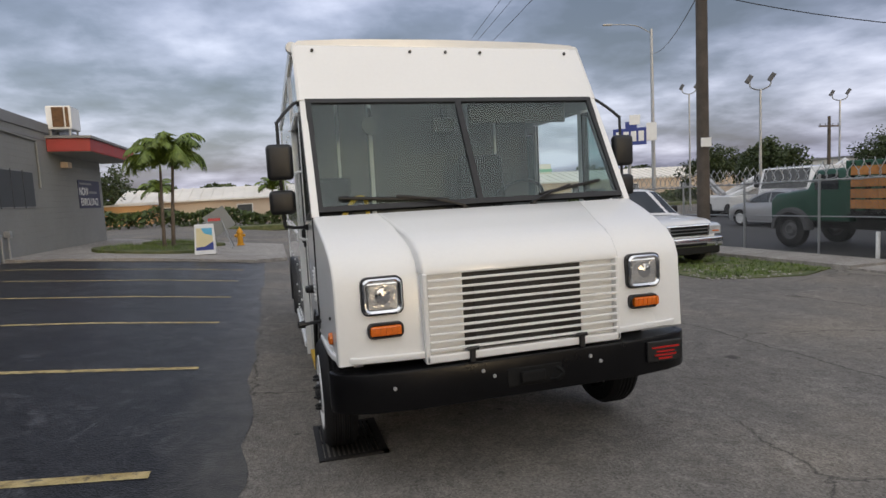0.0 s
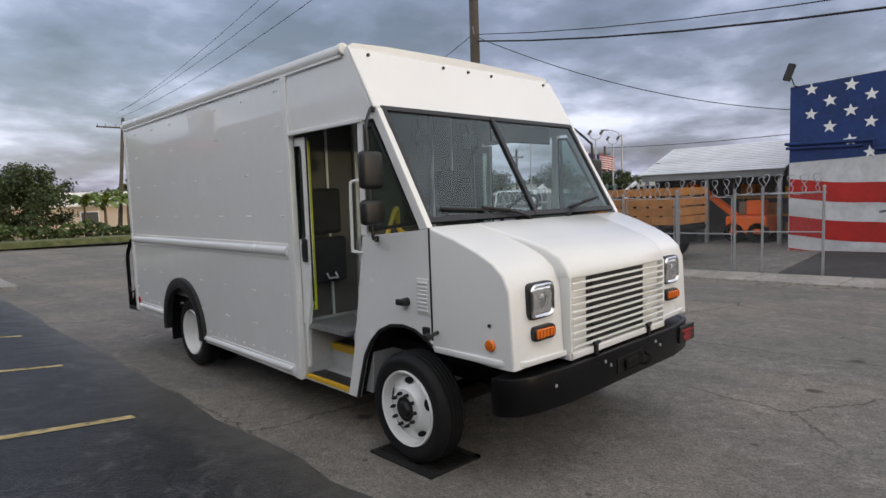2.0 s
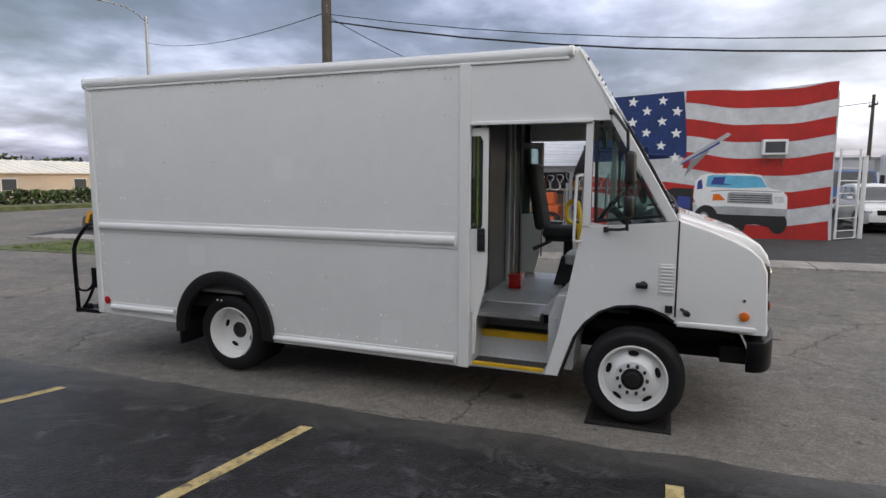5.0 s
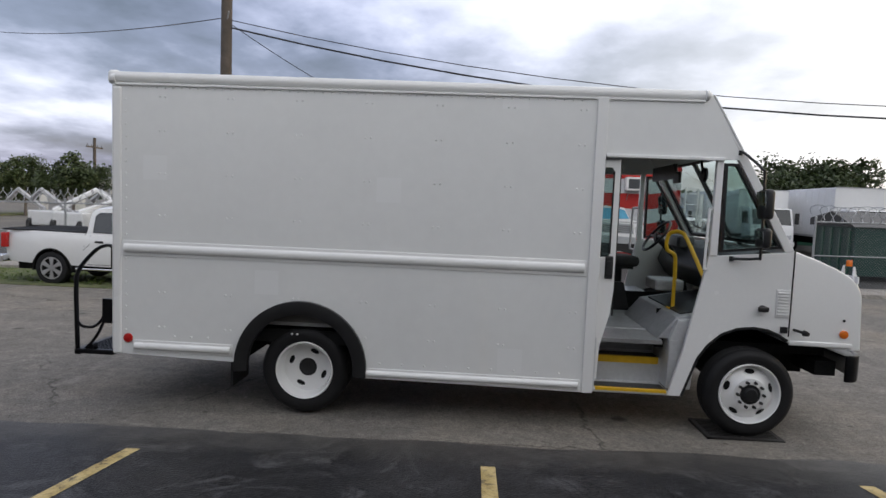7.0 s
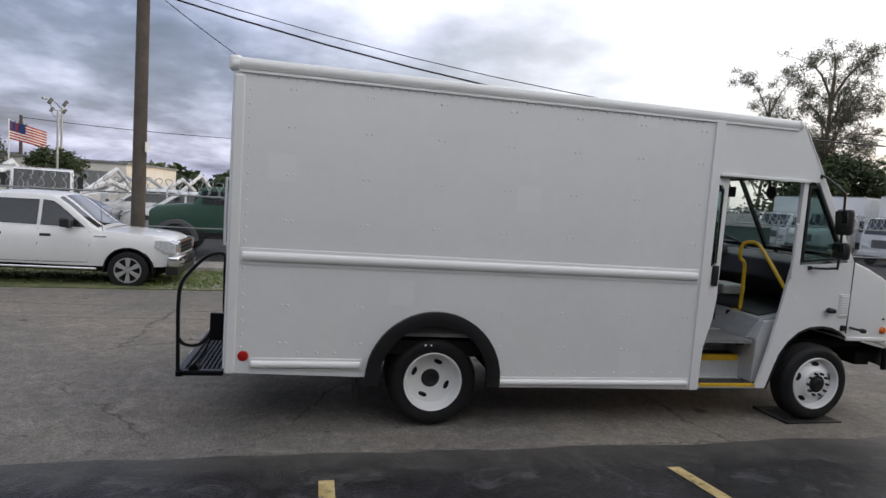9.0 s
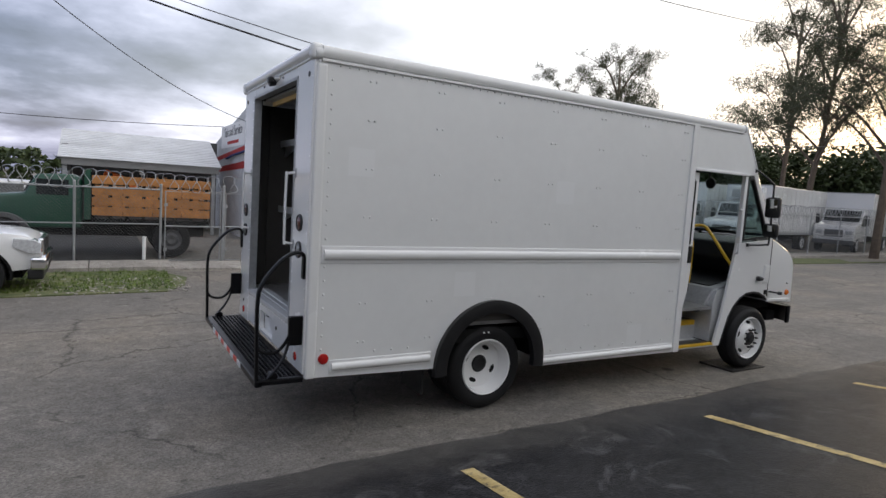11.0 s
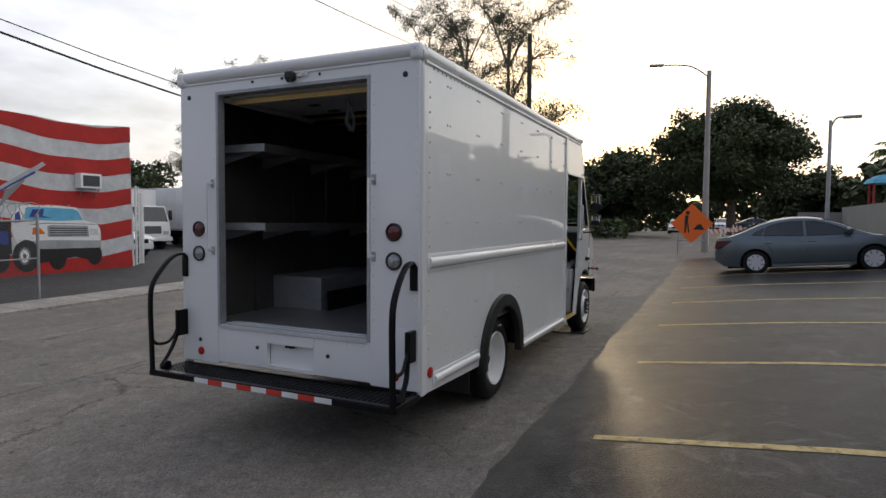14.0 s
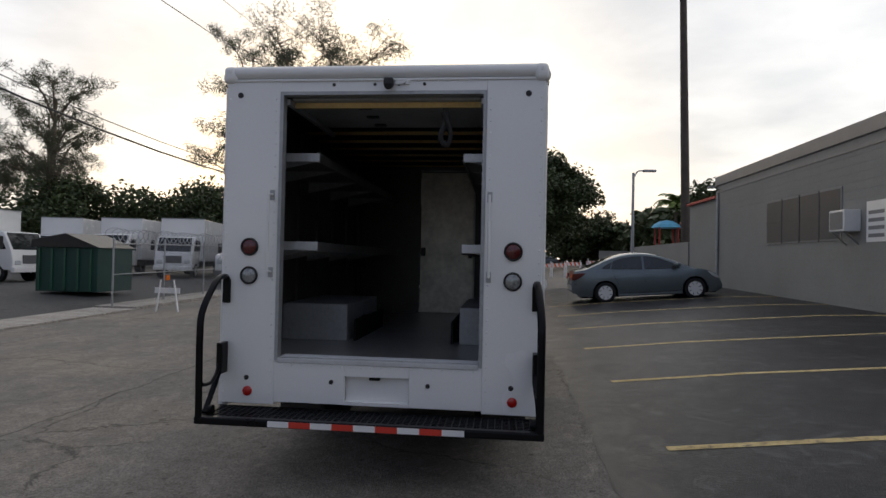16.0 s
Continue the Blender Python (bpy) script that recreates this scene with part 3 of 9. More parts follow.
def gasket_xz(cx, cz, hw, hh, y0, y1, g, r=0.042):
    """A square ring with rounded corners, facing along y."""
    def loop(w, h, rad):
        pts = []
        for sx, sz, a0 in ((1, 1, 0), (-1, 1, 90), (-1, -1, 180), (1, -1, 270)):
            for k in range(5):
                a = math.radians(a0 + 22.5 * k)
                pts.append((cx + sx * (w - rad) + rad * math.cos(a), cz + sz * (h - rad) + rad * math.sin(a)))
        return pts
    bm = bmesh.new()
    o, i = loop(hw, hh, r), loop(hw - g, hh - g, max(0.006, r - g * 0.6))
    rings = [[bm.verts.new((p[0], y, p[1])) for p in pts] for pts, y in ((o, y1), (o, y0 + 0.01), (loop(hw - g * 0.4, hh - g * 0.4, r), y0), (i, y0 + 0.012), (i, y1))]
    n = len(o)
    for a, b in zip(rings, rings[1:] + rings[:1]):
        for k in range(n):
            bm.faces.new((a[k], a[(k + 1) % n], b[(k + 1) % n], b[k]))
    return bm


for cx in (0.592, 2.318):
    headlamp(cx)
    ts = part("turn_signal", gasket_xz(cx + (0.008 if cx < 1 else -0.008), 0.988, 0.105, 0.045, 3.272, 3.32, 0.016, 0.03), M_BLACK, van, "amber turn signal in a black surround")
    part("lens", bev(bx(cx - 0.085, 3.268, 0.958, cx + 0.10, 3.31, 1.018), 0.012, 2), M_AMBER, ts, "ribbed amber lens")
    part("lens_ribs", join(*[bx(cx - 0.06 + 0.033 * k, 3.262, 0.965, cx - 0.045 + 0.033 * k, 3.27, 1.011) for k in range(5)]), M_AMBER, ts)
both_sides("side_marker", lambda: disc((XR + 0.048, 3.465, 0.936), 0.036, -0.022, "x", 20, -0.006), M_AMBER, label="round amber side marker", smooth=True)
both_sides("side_plug", lambda: disc((XR + 0.046, 3.47, 1.055), 0.011, -0.01, "x", 10), M_BLACK)

# bumper
def bumper():
    prof = [(3.92, 0.0), (3.42, 0.0), (3.30, -0.05), (3.245, -0.13), (3.22, -0.24)]
    pts = [(XR + 0.01, 3.44), (XR + 0.01, 3.38), (XR + 0.035, 3.33), (XR + 0.09, 3.285), (XR + 0.22, 3.24), (XR + 0.5, 3.20), (XL - 0.5, 3.20), (XL - 0.22, 3.24), (XL - 0.09, 3.285), (XL - 0.035, 3.33), (XL - 0.01, 3.38), (XL - 0.01, 3.44)]
    inner = [(XL - 0.04, 3.44), (XL - 0.045, 3.40), (XL - 0.11, 3.325), (XL - 0.23, 3.28), (XL - 0.5, 3.24), (XR + 0.5, 3.24), (XR + 0.23, 3.28), (XR + 0.11, 3.325), (XR + 0.045, 3.40), (XR + 0.04, 3.44)]
    return prism(pts + inner, "z", 0.52, 0.755, 0.012)


fb = part("front_bumper", bumper(), M_BLACKM, van, "black painted steel bumper", smooth=True)
part("bumper_top", prism([(XR + 0.03, 3.44), (XR + 0.03, 3.39), (XR + 0.10, 3.30), (XR + 0.23, 3.255), (XR + 0.5, 3.215), (XL - 0.5, 3.215), (XL - 0.23, 3.255), (XL - 0.10, 3.30), (XL - 0.03, 3.39), (XL - 0.03, 3.44)], "z", 0.735, 0.748), M_BLACKM, fb)
part("tow_slot", bx(1.30, 3.192, 0.575, 1.66, 3.205, 0.69, 0.01), M_DARK, fb)
part("tow_hook", join(tube(smooth_path([(1.58, 3.18, 0.60), (1.60, 3.13, 0.61), (1.63, 3.12, 0.65), (1.60, 3.15, 0.68)]), 0.012, 8), bx(1.38, 3.16, 0.60, 1.54, 3.185, 0.67, 0.01)), M_DARK, fb)
for bxx in (0.62, 1.15, 1.22, 1.86, 1.93):
    part("bolt", disc((bxx, 3.20 if bxx > 0.7 else 3.222, 0.70 if bxx in (1.15, 1.86) else 0.66), 0.012, -0.008, "y", 8), M_ALUD, fb)
pl = part("front_plate", bx(2.27, 3.195, 0.60, 2.53, 3.215, 0.735, 0.006), M_BLACK, fb, "small black plate with red lettering bars")
for z, w in ((0.695, 0.2), (0.668, 0.13), (0.645, 0.16), (0.622, 0.1)):
    part("text_bar", bx(2.40 - w / 2, 3.190, z - 0.006, 2.40 + w / 2, 3.1952, z + 0.006), M_RED, pl)
part("chassis_frame", join(bx(0.95, 3.45, 0.50, 1.03, 9.9, 0.68), bx(1.90, 3.45, 0.50, 1.98, 9.9, 0.68), bx(0.45, 3.42, 0.53, 2.48, 3.60, 0.66), bx(0.6, 4.15, 0.31, 2.33, 4.31, 0.42), bx(0.7, 8.12, 0.30, 2.2, 8.30, 0.44)), M_DARK, van)
part("underbody", join(bx(0.34, 5.74, 0.60, 2.59, 9.9, 0.72), bx(0.86, 5.0, 0.60, 2.07, 5.74, 0.72)), M_DARK, van)
part("front_floor_pan", bx(0.5, 3.5, 0.70, 2.43, 5.0, 0.78), M_DARK, van)
part("mud_flap", bx(0.33, 8.88, 0.16, 0.72, 8.90, 0.56), M_BLACK, van)
part("mud_flap", bx(2.21, 8.88, 0.16, 2.60, 8.90, 0.56), M_BLACK, van)
part("fuel_tank", bx(1.9, 5.9, 0.32, 2.55, 7.3, 0.60, 0.05, 3), M_DARK, van)

# windshield, cap and roof
def slope_pane(x0, x1, t0, t1, d0, d1):
    """A slab on the windshield's plane; t runs from its foot to its head, d outwards."""
    foot, head = Vector((3.985, 1.665)), Vector((4.44, 2.47))
    u = (head - foot).normalized()
    nrm = Vector((-u.y, u.x))
    ln = (head - foot).length
    q = [foot + u * ln * t + nrm * d for t, d in ((t0, d0), (t1, d0), (t1, d1), (t0, d1))]
    return prism([(p.x, p.y) for p in q], "x", x0, x1)


for x0, x1 in ((0.345, 1.445), (1.485, 2.585)):
    part("windshield_pane", slope_pane(x0, x1, 0.035, 0.985, 0.0, 0.006), M_GLASS, van, "grey tinted flat windshield glass")
part("windshield_gasket", join(slope_pane(0.31, 2.62, 0.0, 0.045, -0.012, 0.016), slope_pane(0.31, 2.62, 0.972, 1.012, -0.012, 0.016), slope_pane(0.31, 0.35, 0.0, 1.0, -0.012, 0.014),
                               slope_pane(2.58, 2.62, 0.0, 1.0, -0.012, 0.014), slope_pane(1.443, 1.487, 0.0, 1.0, -0.014, 0.02)), M_BLACK, van)
part("front_cap", prism([(4.76, 2.945), (4.715, 2.935), (4.43, 2.475), (4.455, 2.462), (4.50, 2.50), (4.76, 2.90)], "x", XR + 0.003, XL - 0.003, 0.012), M_WHITE, van, "sloping white cap above the windshield")
for mx in (0.405, 1.17, 1.465, 1.76, 2.525):
    part("marker_socket", disc((mx, 4.678, 2.888), 0.013, -0.012, "y", 10), M_BLACK, van)
both_sides("cap_trim", lambda: tube([(XR + 0.004, 4.72, 2.935), (XR + 0.004, 4.445, 2.475)], 0.010, 6), M_WHITE2)
roof_prof = [(XR + 0.01, 2.90), (XR + 0.012, 2.945), (XR + 0.05, 2.972), (XR + 0.4, 2.99), (XC, 3.0), (XL - 0.4, 2.99), (XL - 0.05, 2.972), (XL - 0.012, 2.945), (XL - 0.01, 2.90)]
part("roof", prism(roof_prof, "y", 4.73, 9.985), M_WHITE, van, "white sheet roof with rolled edges", smooth=True)
both_sides("roof_rail", lambda: join(tube([(XR - 0.002, 4.80, 2.928), (XR - 0.002, 9.95, 2.946)], 0.045, 12, flat=0.55), tube([(XR - 0.006, 4.80, 2.882), (XR - 0.006, 9.95, 2.882)], 0.014, 6)), M_WHITE, smooth=True)
both_sides("rail_cap", lambda: disc((XR + 0.0, 4.80, 2.93), 0.046, -0.035, "y", 12), M_WHITE2, smooth=True)
both_sides("rail_cap", lambda: disc((XR + 0.02, 9.95, 2.93), 0.05, 0.05, "y", 12), M_WHITE2, smooth=True)

# wheels
def tyre(x_out, width, r=0.405, rim=0.262):
    s = 1 if width > 0 else -1
    w = abs(width)
    prof = [(rim, 0.012), (rim + 0.03, 0.0), (rim + 0.075, -0.006), (r - 0.035, 0.004), (r - 0.008, 0.03), (r, 0.05)]
    for g in range(4):
        c = 0.05 + (w - 0.1) * (g + 0.5) / 4
        prof += [(r, c - 0.012), (r - 0.01, c - 0.006), (r - 0.01, c + 0.006), (r, c + 0.012)]
    prof += [(r, w - 0.05), (r - 0.03, w - 0.01), (rim + 0.04, w), (rim, w - 0.01)]
    return [(a, x_out + s * b) for a, b in prof]


def wheel(hub, x_out, s, rear):
    cy, cz = hub
    at = (0, cy, cz)
    name = "rear_wheel" if rear else "front_wheel"
    r = 0.402 if rear else 0.392
    w = part(name, lathe(tyre(x_out, s * 0.225, r), 48, "x", at), M_RUBBER, van, "black tyre on a white painted steel rim", smooth=True)
    if rear:
        prof = [(0.268, 0.004), (0.262, -0.006), (0.250, 0.0), (0.242, 0.03), (0.232, 0.10), (0.225, 0.128), (0.11, 0.142), (0.085, 0.135), (0.085, 0.15), (0.225, 0.16), (0.268, 0.16)]
        face, nlug = 0.139, 0
    else:
        prof = [(0.268, 0.004), (0.262, -0.006), (0.250, 0.0), (0.242, 0.035), (0.228, 0.06), (0.175, 0.03), (0.140, -0.005), (0.080, -0.008), (0.080, 0.05), (0.225, 0.09), (0.268, 0.09)]
        face, nlug = -0.006, 10
    part("rim", lathe([(a, x_out + s * b) for a, b in prof], 48, "x", at), M_WHITE, w, "white painted steel rim", smooth=True)
    part("hub_cap", lathe([(0.0001, x_out + s * (face - (0.035 if not rear else -0.0))), (0.05, x_out + s * (face - (0.03 if not rear else -0.002))), (0.062, x_out + s * (face - 0.005)), (0.088, x_out + s * (face - 0.002)), (0.088, x_out + s * (face + 0.02))], 24, "x", at, closed=False), M_BLACK, w, smooth=True)
    for k in range(4 if rear else 5):
        a = 2 * math.pi * (k + 0.25) / (4 if rear else 5)
        rr = 0.165 if rear else 0.198
        d = (0.1325 if rear else 0.037)
        hb = lathe([(0.0001, 0), (0.034, 0), (0.034, 0.004), (0.0001, 0.004)], 14, "x", (0, 0, 0), closed=False)
        hb.transform(Matrix.Translation((x_out + s * d, cy + rr * math.cos(a), cz + rr * math.sin(a))) @ Matrix.Rotation(a, 4, "X") @ Matrix.Diagonal((1, 0.62, 1.25, 1)) @ (Matrix.Identity(4) if rear else Matrix.Rotation(-s * 0.45, 4, "Z")))
        part("hand_hole", hb, M_DARK, w)
    for k in range(nlug):
        a = 2 * math.pi * k / nlug
        p = Vector((0, cy + 0.112 * math.cos(a), cz + 0.112 * math.sin(a)))
        part("lug_nut", join(rod(p + Vector((x_out + s * (face - 0.002), 0, 0)), p + Vector((x_out + s * (face - 0.03), 0, 0)), 0.014, 0.013, 6), rod(p + Vector((x_out + s * (face - 0.03), 0, 0)), p + Vector((x_out + s * (face - 0.042), 0, 0)), 0.008, 0.007, 6)), M_BLACK, w)


for x_out, s in ((XR + 0.012, 1), (XL - 0.012, -1)):
    wheel(FRONT_HUB, x_out - s * 0.01, s, False)
    wheel(REAR_HUB, x_out + s * 0.05, s, True)
    part("inner_tyre", lathe(tyre(x_out + s * 0.32, s * 0.225, 0.402), 32, "x", (0, *REAR_HUB)), M_RUBBER, van, smooth=True)

# rear face
both_sides("rear_jamb", lambda: bx(XR + 0.012, 9.955, 0.47, 0.69, 10.0, 2.90, 0.006), M_WHITE, label="white rear door jamb")
part("rear_header", bx(0.69, 9.955, 2.815, 2.24, 9.998, 2.905, 0.004), M_WHITE, van)
part("rear_sill", bx(0.69, 9.955, 0.49, 1.22, 9.998, 0.80, 0.004), M_WHITE, van)
part("rear_sill", bx(1.70, 9.955, 0.49, 2.24, 9.998, 0.80, 0.004), M_WHITE, van)
part("rear_sill", bx(1.22, 9.955, 0.70, 1.70, 9.998, 0.80, 0.003), M_WHITE, van)
part("plate_recess", join(bx(1.22, 9.93, 0.49, 1.70, 9.95, 0.70), bx(1.22, 9.945, 0.49, 1.70, 9.998, 0.515)), M_WHITE, van, "recess for a rear plate")
part("plate_lamp", bx(1.44, 9.955, 0.675, 1.52, 9.985, 0.70, 0.004), M_DARK, van)
part("rear_top_rail", join(tube([(XR + 0.03, 9.99, 2.962), (XL - 0.03, 9.99, 2.962)], 0.048, 12, flat=0.8), tube([(XR + 0.03, 10.0, 2.90), (XL - 0.03, 10.0, 2.90)], 0.012, 6)), M_WHITE, van, smooth=True)
both_sides("roof_corner", lambda: join(bx(XR - 0.012, 9.93, 2.88, XR + 0.09, 10.035, 3.008, 0.035, 3), disc((XR + 0.035, 10.03, 2.962), 0.014, 0.008, "y", 10)), M_WHITE, smooth=True)
part("opening_frame", join(bx(0.69, 9.93, 0.80, 0.715, 10.004, 2.815), bx(2.215, 9.93, 0.80, 2.24, 10.004, 2.815), bx(0.69, 9.93, 2.79, 2.24, 10.003, 2.815)), M_ALUD, van, "aluminium door track edging")
part("threshold", join(bx(0.715, 9.80, 0.785, 2.215, 10.006, 0.822, 0.005), bx(0.72, 9.86, 0.822, 2.21, 9.872, 0.83), bx(0.72, 9.92, 0.822, 2.21, 9.932, 0.83)), M_ALU, van, "worn aluminium threshold")
def rearlamp(cx, cz, material, label):
    r = part("tail_lamp", lathe([(0.068, 9.998), (0.068, 10.012), (0.060, 10.018), (0.054, 10.012), (0.054, 9.998)], 24, "y", (cx, 0, cz)), M_BLACK, van, label, smooth=True)
    part("lens", disc((cx, 9.998, cz), 0.054, 0.016, "y", 24, 0.01), material, r, smooth=True)
    part("lens_centre", disc((cx, 10.012, cz), 0.016, 0.01, "y", 12), material, r, smooth=True)


M_LENSD = surf("grey_clear_lens", (0.30, 0.31, 0.30), 0.15, 0.3, var=0.4, scale=30, fine=60, bump=0.02, coat=0.6)
M_REDD = surf("dark_red_lens", (0.10, 0.009, 0.009), 0.15, var=0.15, scale=30, bump=0.0, coat=0.6)
for cx in (0.48, 2.452):
    rearlamp(cx, 1.645, M_REDD, "round dark red tail lamp")
    rearlamp(cx, 1.43, M_LENSD, "round clear reversing lamp")
    part("reflector", disc((cx - 0.01, 9.998, 0.565), 0.036, 0.012, "y", 20, 0.003), M_RED, van, "round red reflector", smooth=True)
    for pz, px in ((0.665, 0.0), (2.79, -0.09 if cx < 1 else 0.10)):
        part("plug", disc((cx + px, 9.998, pz), 0.019 if pz < 1 else 0.022, 0.008, "y", 12), M_BLACK, van)
for px, pz in ((1.08, 0.655), (1.80, 0.655), (1.15, 2.865), (1.83, 2.865), (1.34, 2.865), (1.52, 2.865)):
    part("plug", disc((px, 9.998, pz), 0.017 if pz < 1 else 0.012, 0.008, "y", 12), M_BLACK, van)
cam_body = part("rear_view_camera", join(rod((1.41, 10.0, 2.86), (1.41, 10.06, 2.84), 0.03), bx(1.375, 10.01, 2.84, 1.445, 10.07, 2.90, 0.012)), M_BLACK, van, "small black rear camera")
part("camera_bracket", join(rod((1.30, 10.0, 2.875), (1.30, 10.04, 2.875), 0.012), bx(1.26, 10.0, 2.86, 1.37, 10.01, 2.89, 0.004)), M_WHITE2, cam_body)
for gx in (0.655, 2.285):
    gh = part("grab_handle", tube(smooth_path([(gx, 9.998, 2.04), (gx, 10.06, 2.03), (gx, 10.075, 2.0), (gx, 10.075, 1.50), (gx, 10.06, 1.47), (gx, 9.998, 1.46)], 3), 0.011, 8), M_WHITE, van, "white steel grab handle", smooth=True)
    for fz in (1.42, 2.0):
        part("handle_foot", bx(gx - 0.018, 9.998, fz, gx + 0.018, 10.008, fz + 0.075, 0.003), M_ALUD, gh)
jr = []
for z in [0.55 + 0.085 * i for i in range(27)]:
    jr += [(0.295, z), (0.66, z), (2.635, z), (2.27, z)]
jr += [(0.75 + 0.075 * i, 2.89) for i in range(20)] + [(0.75 + 0.075 * i, 0.77) for i in range(20)]
rb = bmesh.new()
for x, z in jr:
    bmesh.ops.create_icosphere(rb, subdivisions=1, radius=0.0085, matrix=Matrix.Translation((x, 10.0, z)) @ Matrix.Diagonal((1, 0.8, 1, 1)))
tagged(part("rear_rivets", rb, M_RIVET, van), kind="stuff")
both_sides("side_reflector", lambda: disc((XR + 0.001, 9.838, 0.585), 0.043, -0.014, "x", 22, -0.003), M_RED, label="round red side reflector", smooth=True)

# rear step
stp = part("rear_step", join(bx(XR + 0.0, 10.30, 0.40, XL, 10.36, 0.455, 0.012), bx(XR, 9.99, 0.41, XR + 0.06, 10.34, 0.455, 0.01), bx(XL - 0.06, 9.99, 0.41, XL, 10.34, 0.455, 0.01), bx(XR + 0.05, 9.985, 0.42, XL - 0.05, 10.02, 0.45)), M_BLACKM, van, "black steel rear step bumper with open grating")
gr = [bx(XR + 0.06, 10.02 + 0.035 * k, 0.435, XL - 0.06, 10.028 + 0.035 * k, 0.455) for k in range(9)]
gr += [bx(XR + 0.08 + 0.0485 * k, 10.02, 0.437, XR + 0.087 + 0.0485 * k, 10.31, 0.453) for k in range(47)]
part("grating", join(*gr), M_BLACKM, stp)
M_TAPEW, M_TAPER = surf("white_reflective_tape", (0.8, 0.8, 0.8), 0.35, var=0.06, bump=0.0), surf("red_reflective_tape", (0.62, 0.05, 0.03), 0.35, var=0.08, bump=0.0)
for k in range(9):
    part("reflective_tape", bx(0.785 + 0.15 * k, 10.358, 0.408, 0.935 + 0.15 * k, 10.3625, 0.448), M_TAPER if k % 2 else M_TAPEW, stp, "red reflective tape" if k % 2 else "white reflective tape")
for sx, gx in ((1, XR + 0.03), (-1, XL - 0.03)):
    rail = part("step_rail", tube(smooth_path([(gx, 10.345, 0.44), (gx, 10.35, 0.70), (gx, 10.355, 1.02), (gx, 10.33, 1.18), (gx + sx * 0.01, 10.22, 1.33), (gx + sx * 0.015, 10.12, 1.41), (gx + sx * 0.02, 10.03, 1.42), (gx + sx * 0.02, 10.0, 1.36)], 4), 0.027, 8, flat=0.6), M_BLACKM, van, "bent black steel rear grab rail", smooth=True)
    part("rail_loop", tube(smooth_path([(gx, 10.35, 0.72), (gx, 10.30, 0.665), (gx + sx * 0.01, 10.20, 0.66), (gx + sx * 0.02, 10.13, 0.72), (gx + sx * 0.02, 10.09, 0.80)], 4), 0.014, 8), M_BLACKM, rail, smooth=True)
    part("rail_brace", join(tube(smooth_path([(gx + sx * 0.02, 10.10, 0.92), (gx + sx * 0.02, 10.10, 0.74), (gx, 10.16, 0.58), (gx, 10.26, 0.46)], 4), 0.022, 8, flat=0.5), rod((gx - 0.01, 10.22, 0.47), (gx + 0.01 + sx * 0.05, 10.22, 0.47), 0.035)), M_BLACKM, rail, smooth=True)
    part("rail_bracket", bx(gx + sx * 0.02 - 0.03, 9.998, 1.22, gx + sx * 0.02 + 0.03, 10.02, 1.40, 0.006), M_BLACKM, rail)
    part("rail_bracket", bx(gx + sx * 0.02 - 0.02, 10.0, 0.70, gx + sx * 0.02 + 0.02, 10.11, 0.93, 0.006), M_BLACKM, rail)

# flank fittings
def louvre():
    return join(*([bx(XR + 0.004, 3.955, 1.065, XR + 0.013, 4.075, 1.305, 0.003)] + [bx(XR - 0.006, 3.968, 1.083 + 0.0265 * k, XR + 0.006, 4.062, 1.098 + 0.0265 * k, 0.003) for k in range(8)]))


both_sides("louvre_vent", louvre, M_WHITE2, label="white louvred vent plate")
both_sides("fuel_latch", lambda: join(rod((XR + 0.012, 4.185, 1.135), (XR - 0.03, 4.185, 1.135), 0.03, 0.028), bx(XR - 0.055, 4.15, 1.113, XR - 0.02, 4.24, 1.157, 0.012)), M_BLACK)
both_sides("bonnet_catch", lambda: join(rod((XR + 0.02, 3.90, 0.96), (XR - 0.10, 3.86, 0.955), 0.012), rod((XR - 0.09, 3.87, 0.955), (XR - 0.13, 3.86, 0.955), 0.026, 0.02), bx(XR - 0.01, 3.965, 0.93, XR + 0.016, 4.02, 0.985, 0.004)), M_BLACK)

M_MIRROR = surf("mirror_glass", (0.55, 0.57, 0.58), 0.03, 1.0, var=0.02, bump=0.0)
# mirrors: a tall bent arm in front of each door with two heads
def mirror(k):
    s = -1 if k == 0 else 1
    x0 = XR if k == 0 else XL
    mx = x0 + s * 0.16
    arm = part("mirror_arm", join(tube(smooth_path([(x0 - s * 0.02, 4.47, 2.46), (x0 + s * 0.03, 4.45, 2.455), (mx - s * 0.01, 4.35, 2.32), (mx, 4.33, 2.24), (mx, 4.315, 1.64), (mx - s * 0.03, 4.33, 1.575), (x0 + s * 0.01, 4.48, 1.557)], 4), 0.012, 8), rod((x0 - s * 0.01, 4.47, 2.44), (x0 - s * 0.01, 4.47, 2.48), 0.02), rod((x0, 4.48, 1.537), (x0, 4.48, 1.577), 0.018)), M_BLACK, van, "bent black mirror arm with two mirror heads", smooth=True)
    for z0, z1, r in ((1.905, 2.155, 0.085), (1.665, 1.835, 0.08)):
        hd = part("mirror_head", bx(mx - 0.09, 4.265, z0, mx + 0.09, 4.34, z1, 0.032, 3), M_BLACK, arm, "black plastic mirror housing", smooth=True)
        part("mirror_glass", moved(bx(-0.073, -0.003, z0 - (z0 + z1) / 2 + 0.022, 0.073, 0.003, z1 - (z0 + z1) / 2 - 0.022), Matrix.Translation((mx, 4.338, (z0 + z1) / 2)) @ Matrix.Rotation(-0.10, 4, "X")), M_MIRROR, arm)


mirror(0)
mirror(1)

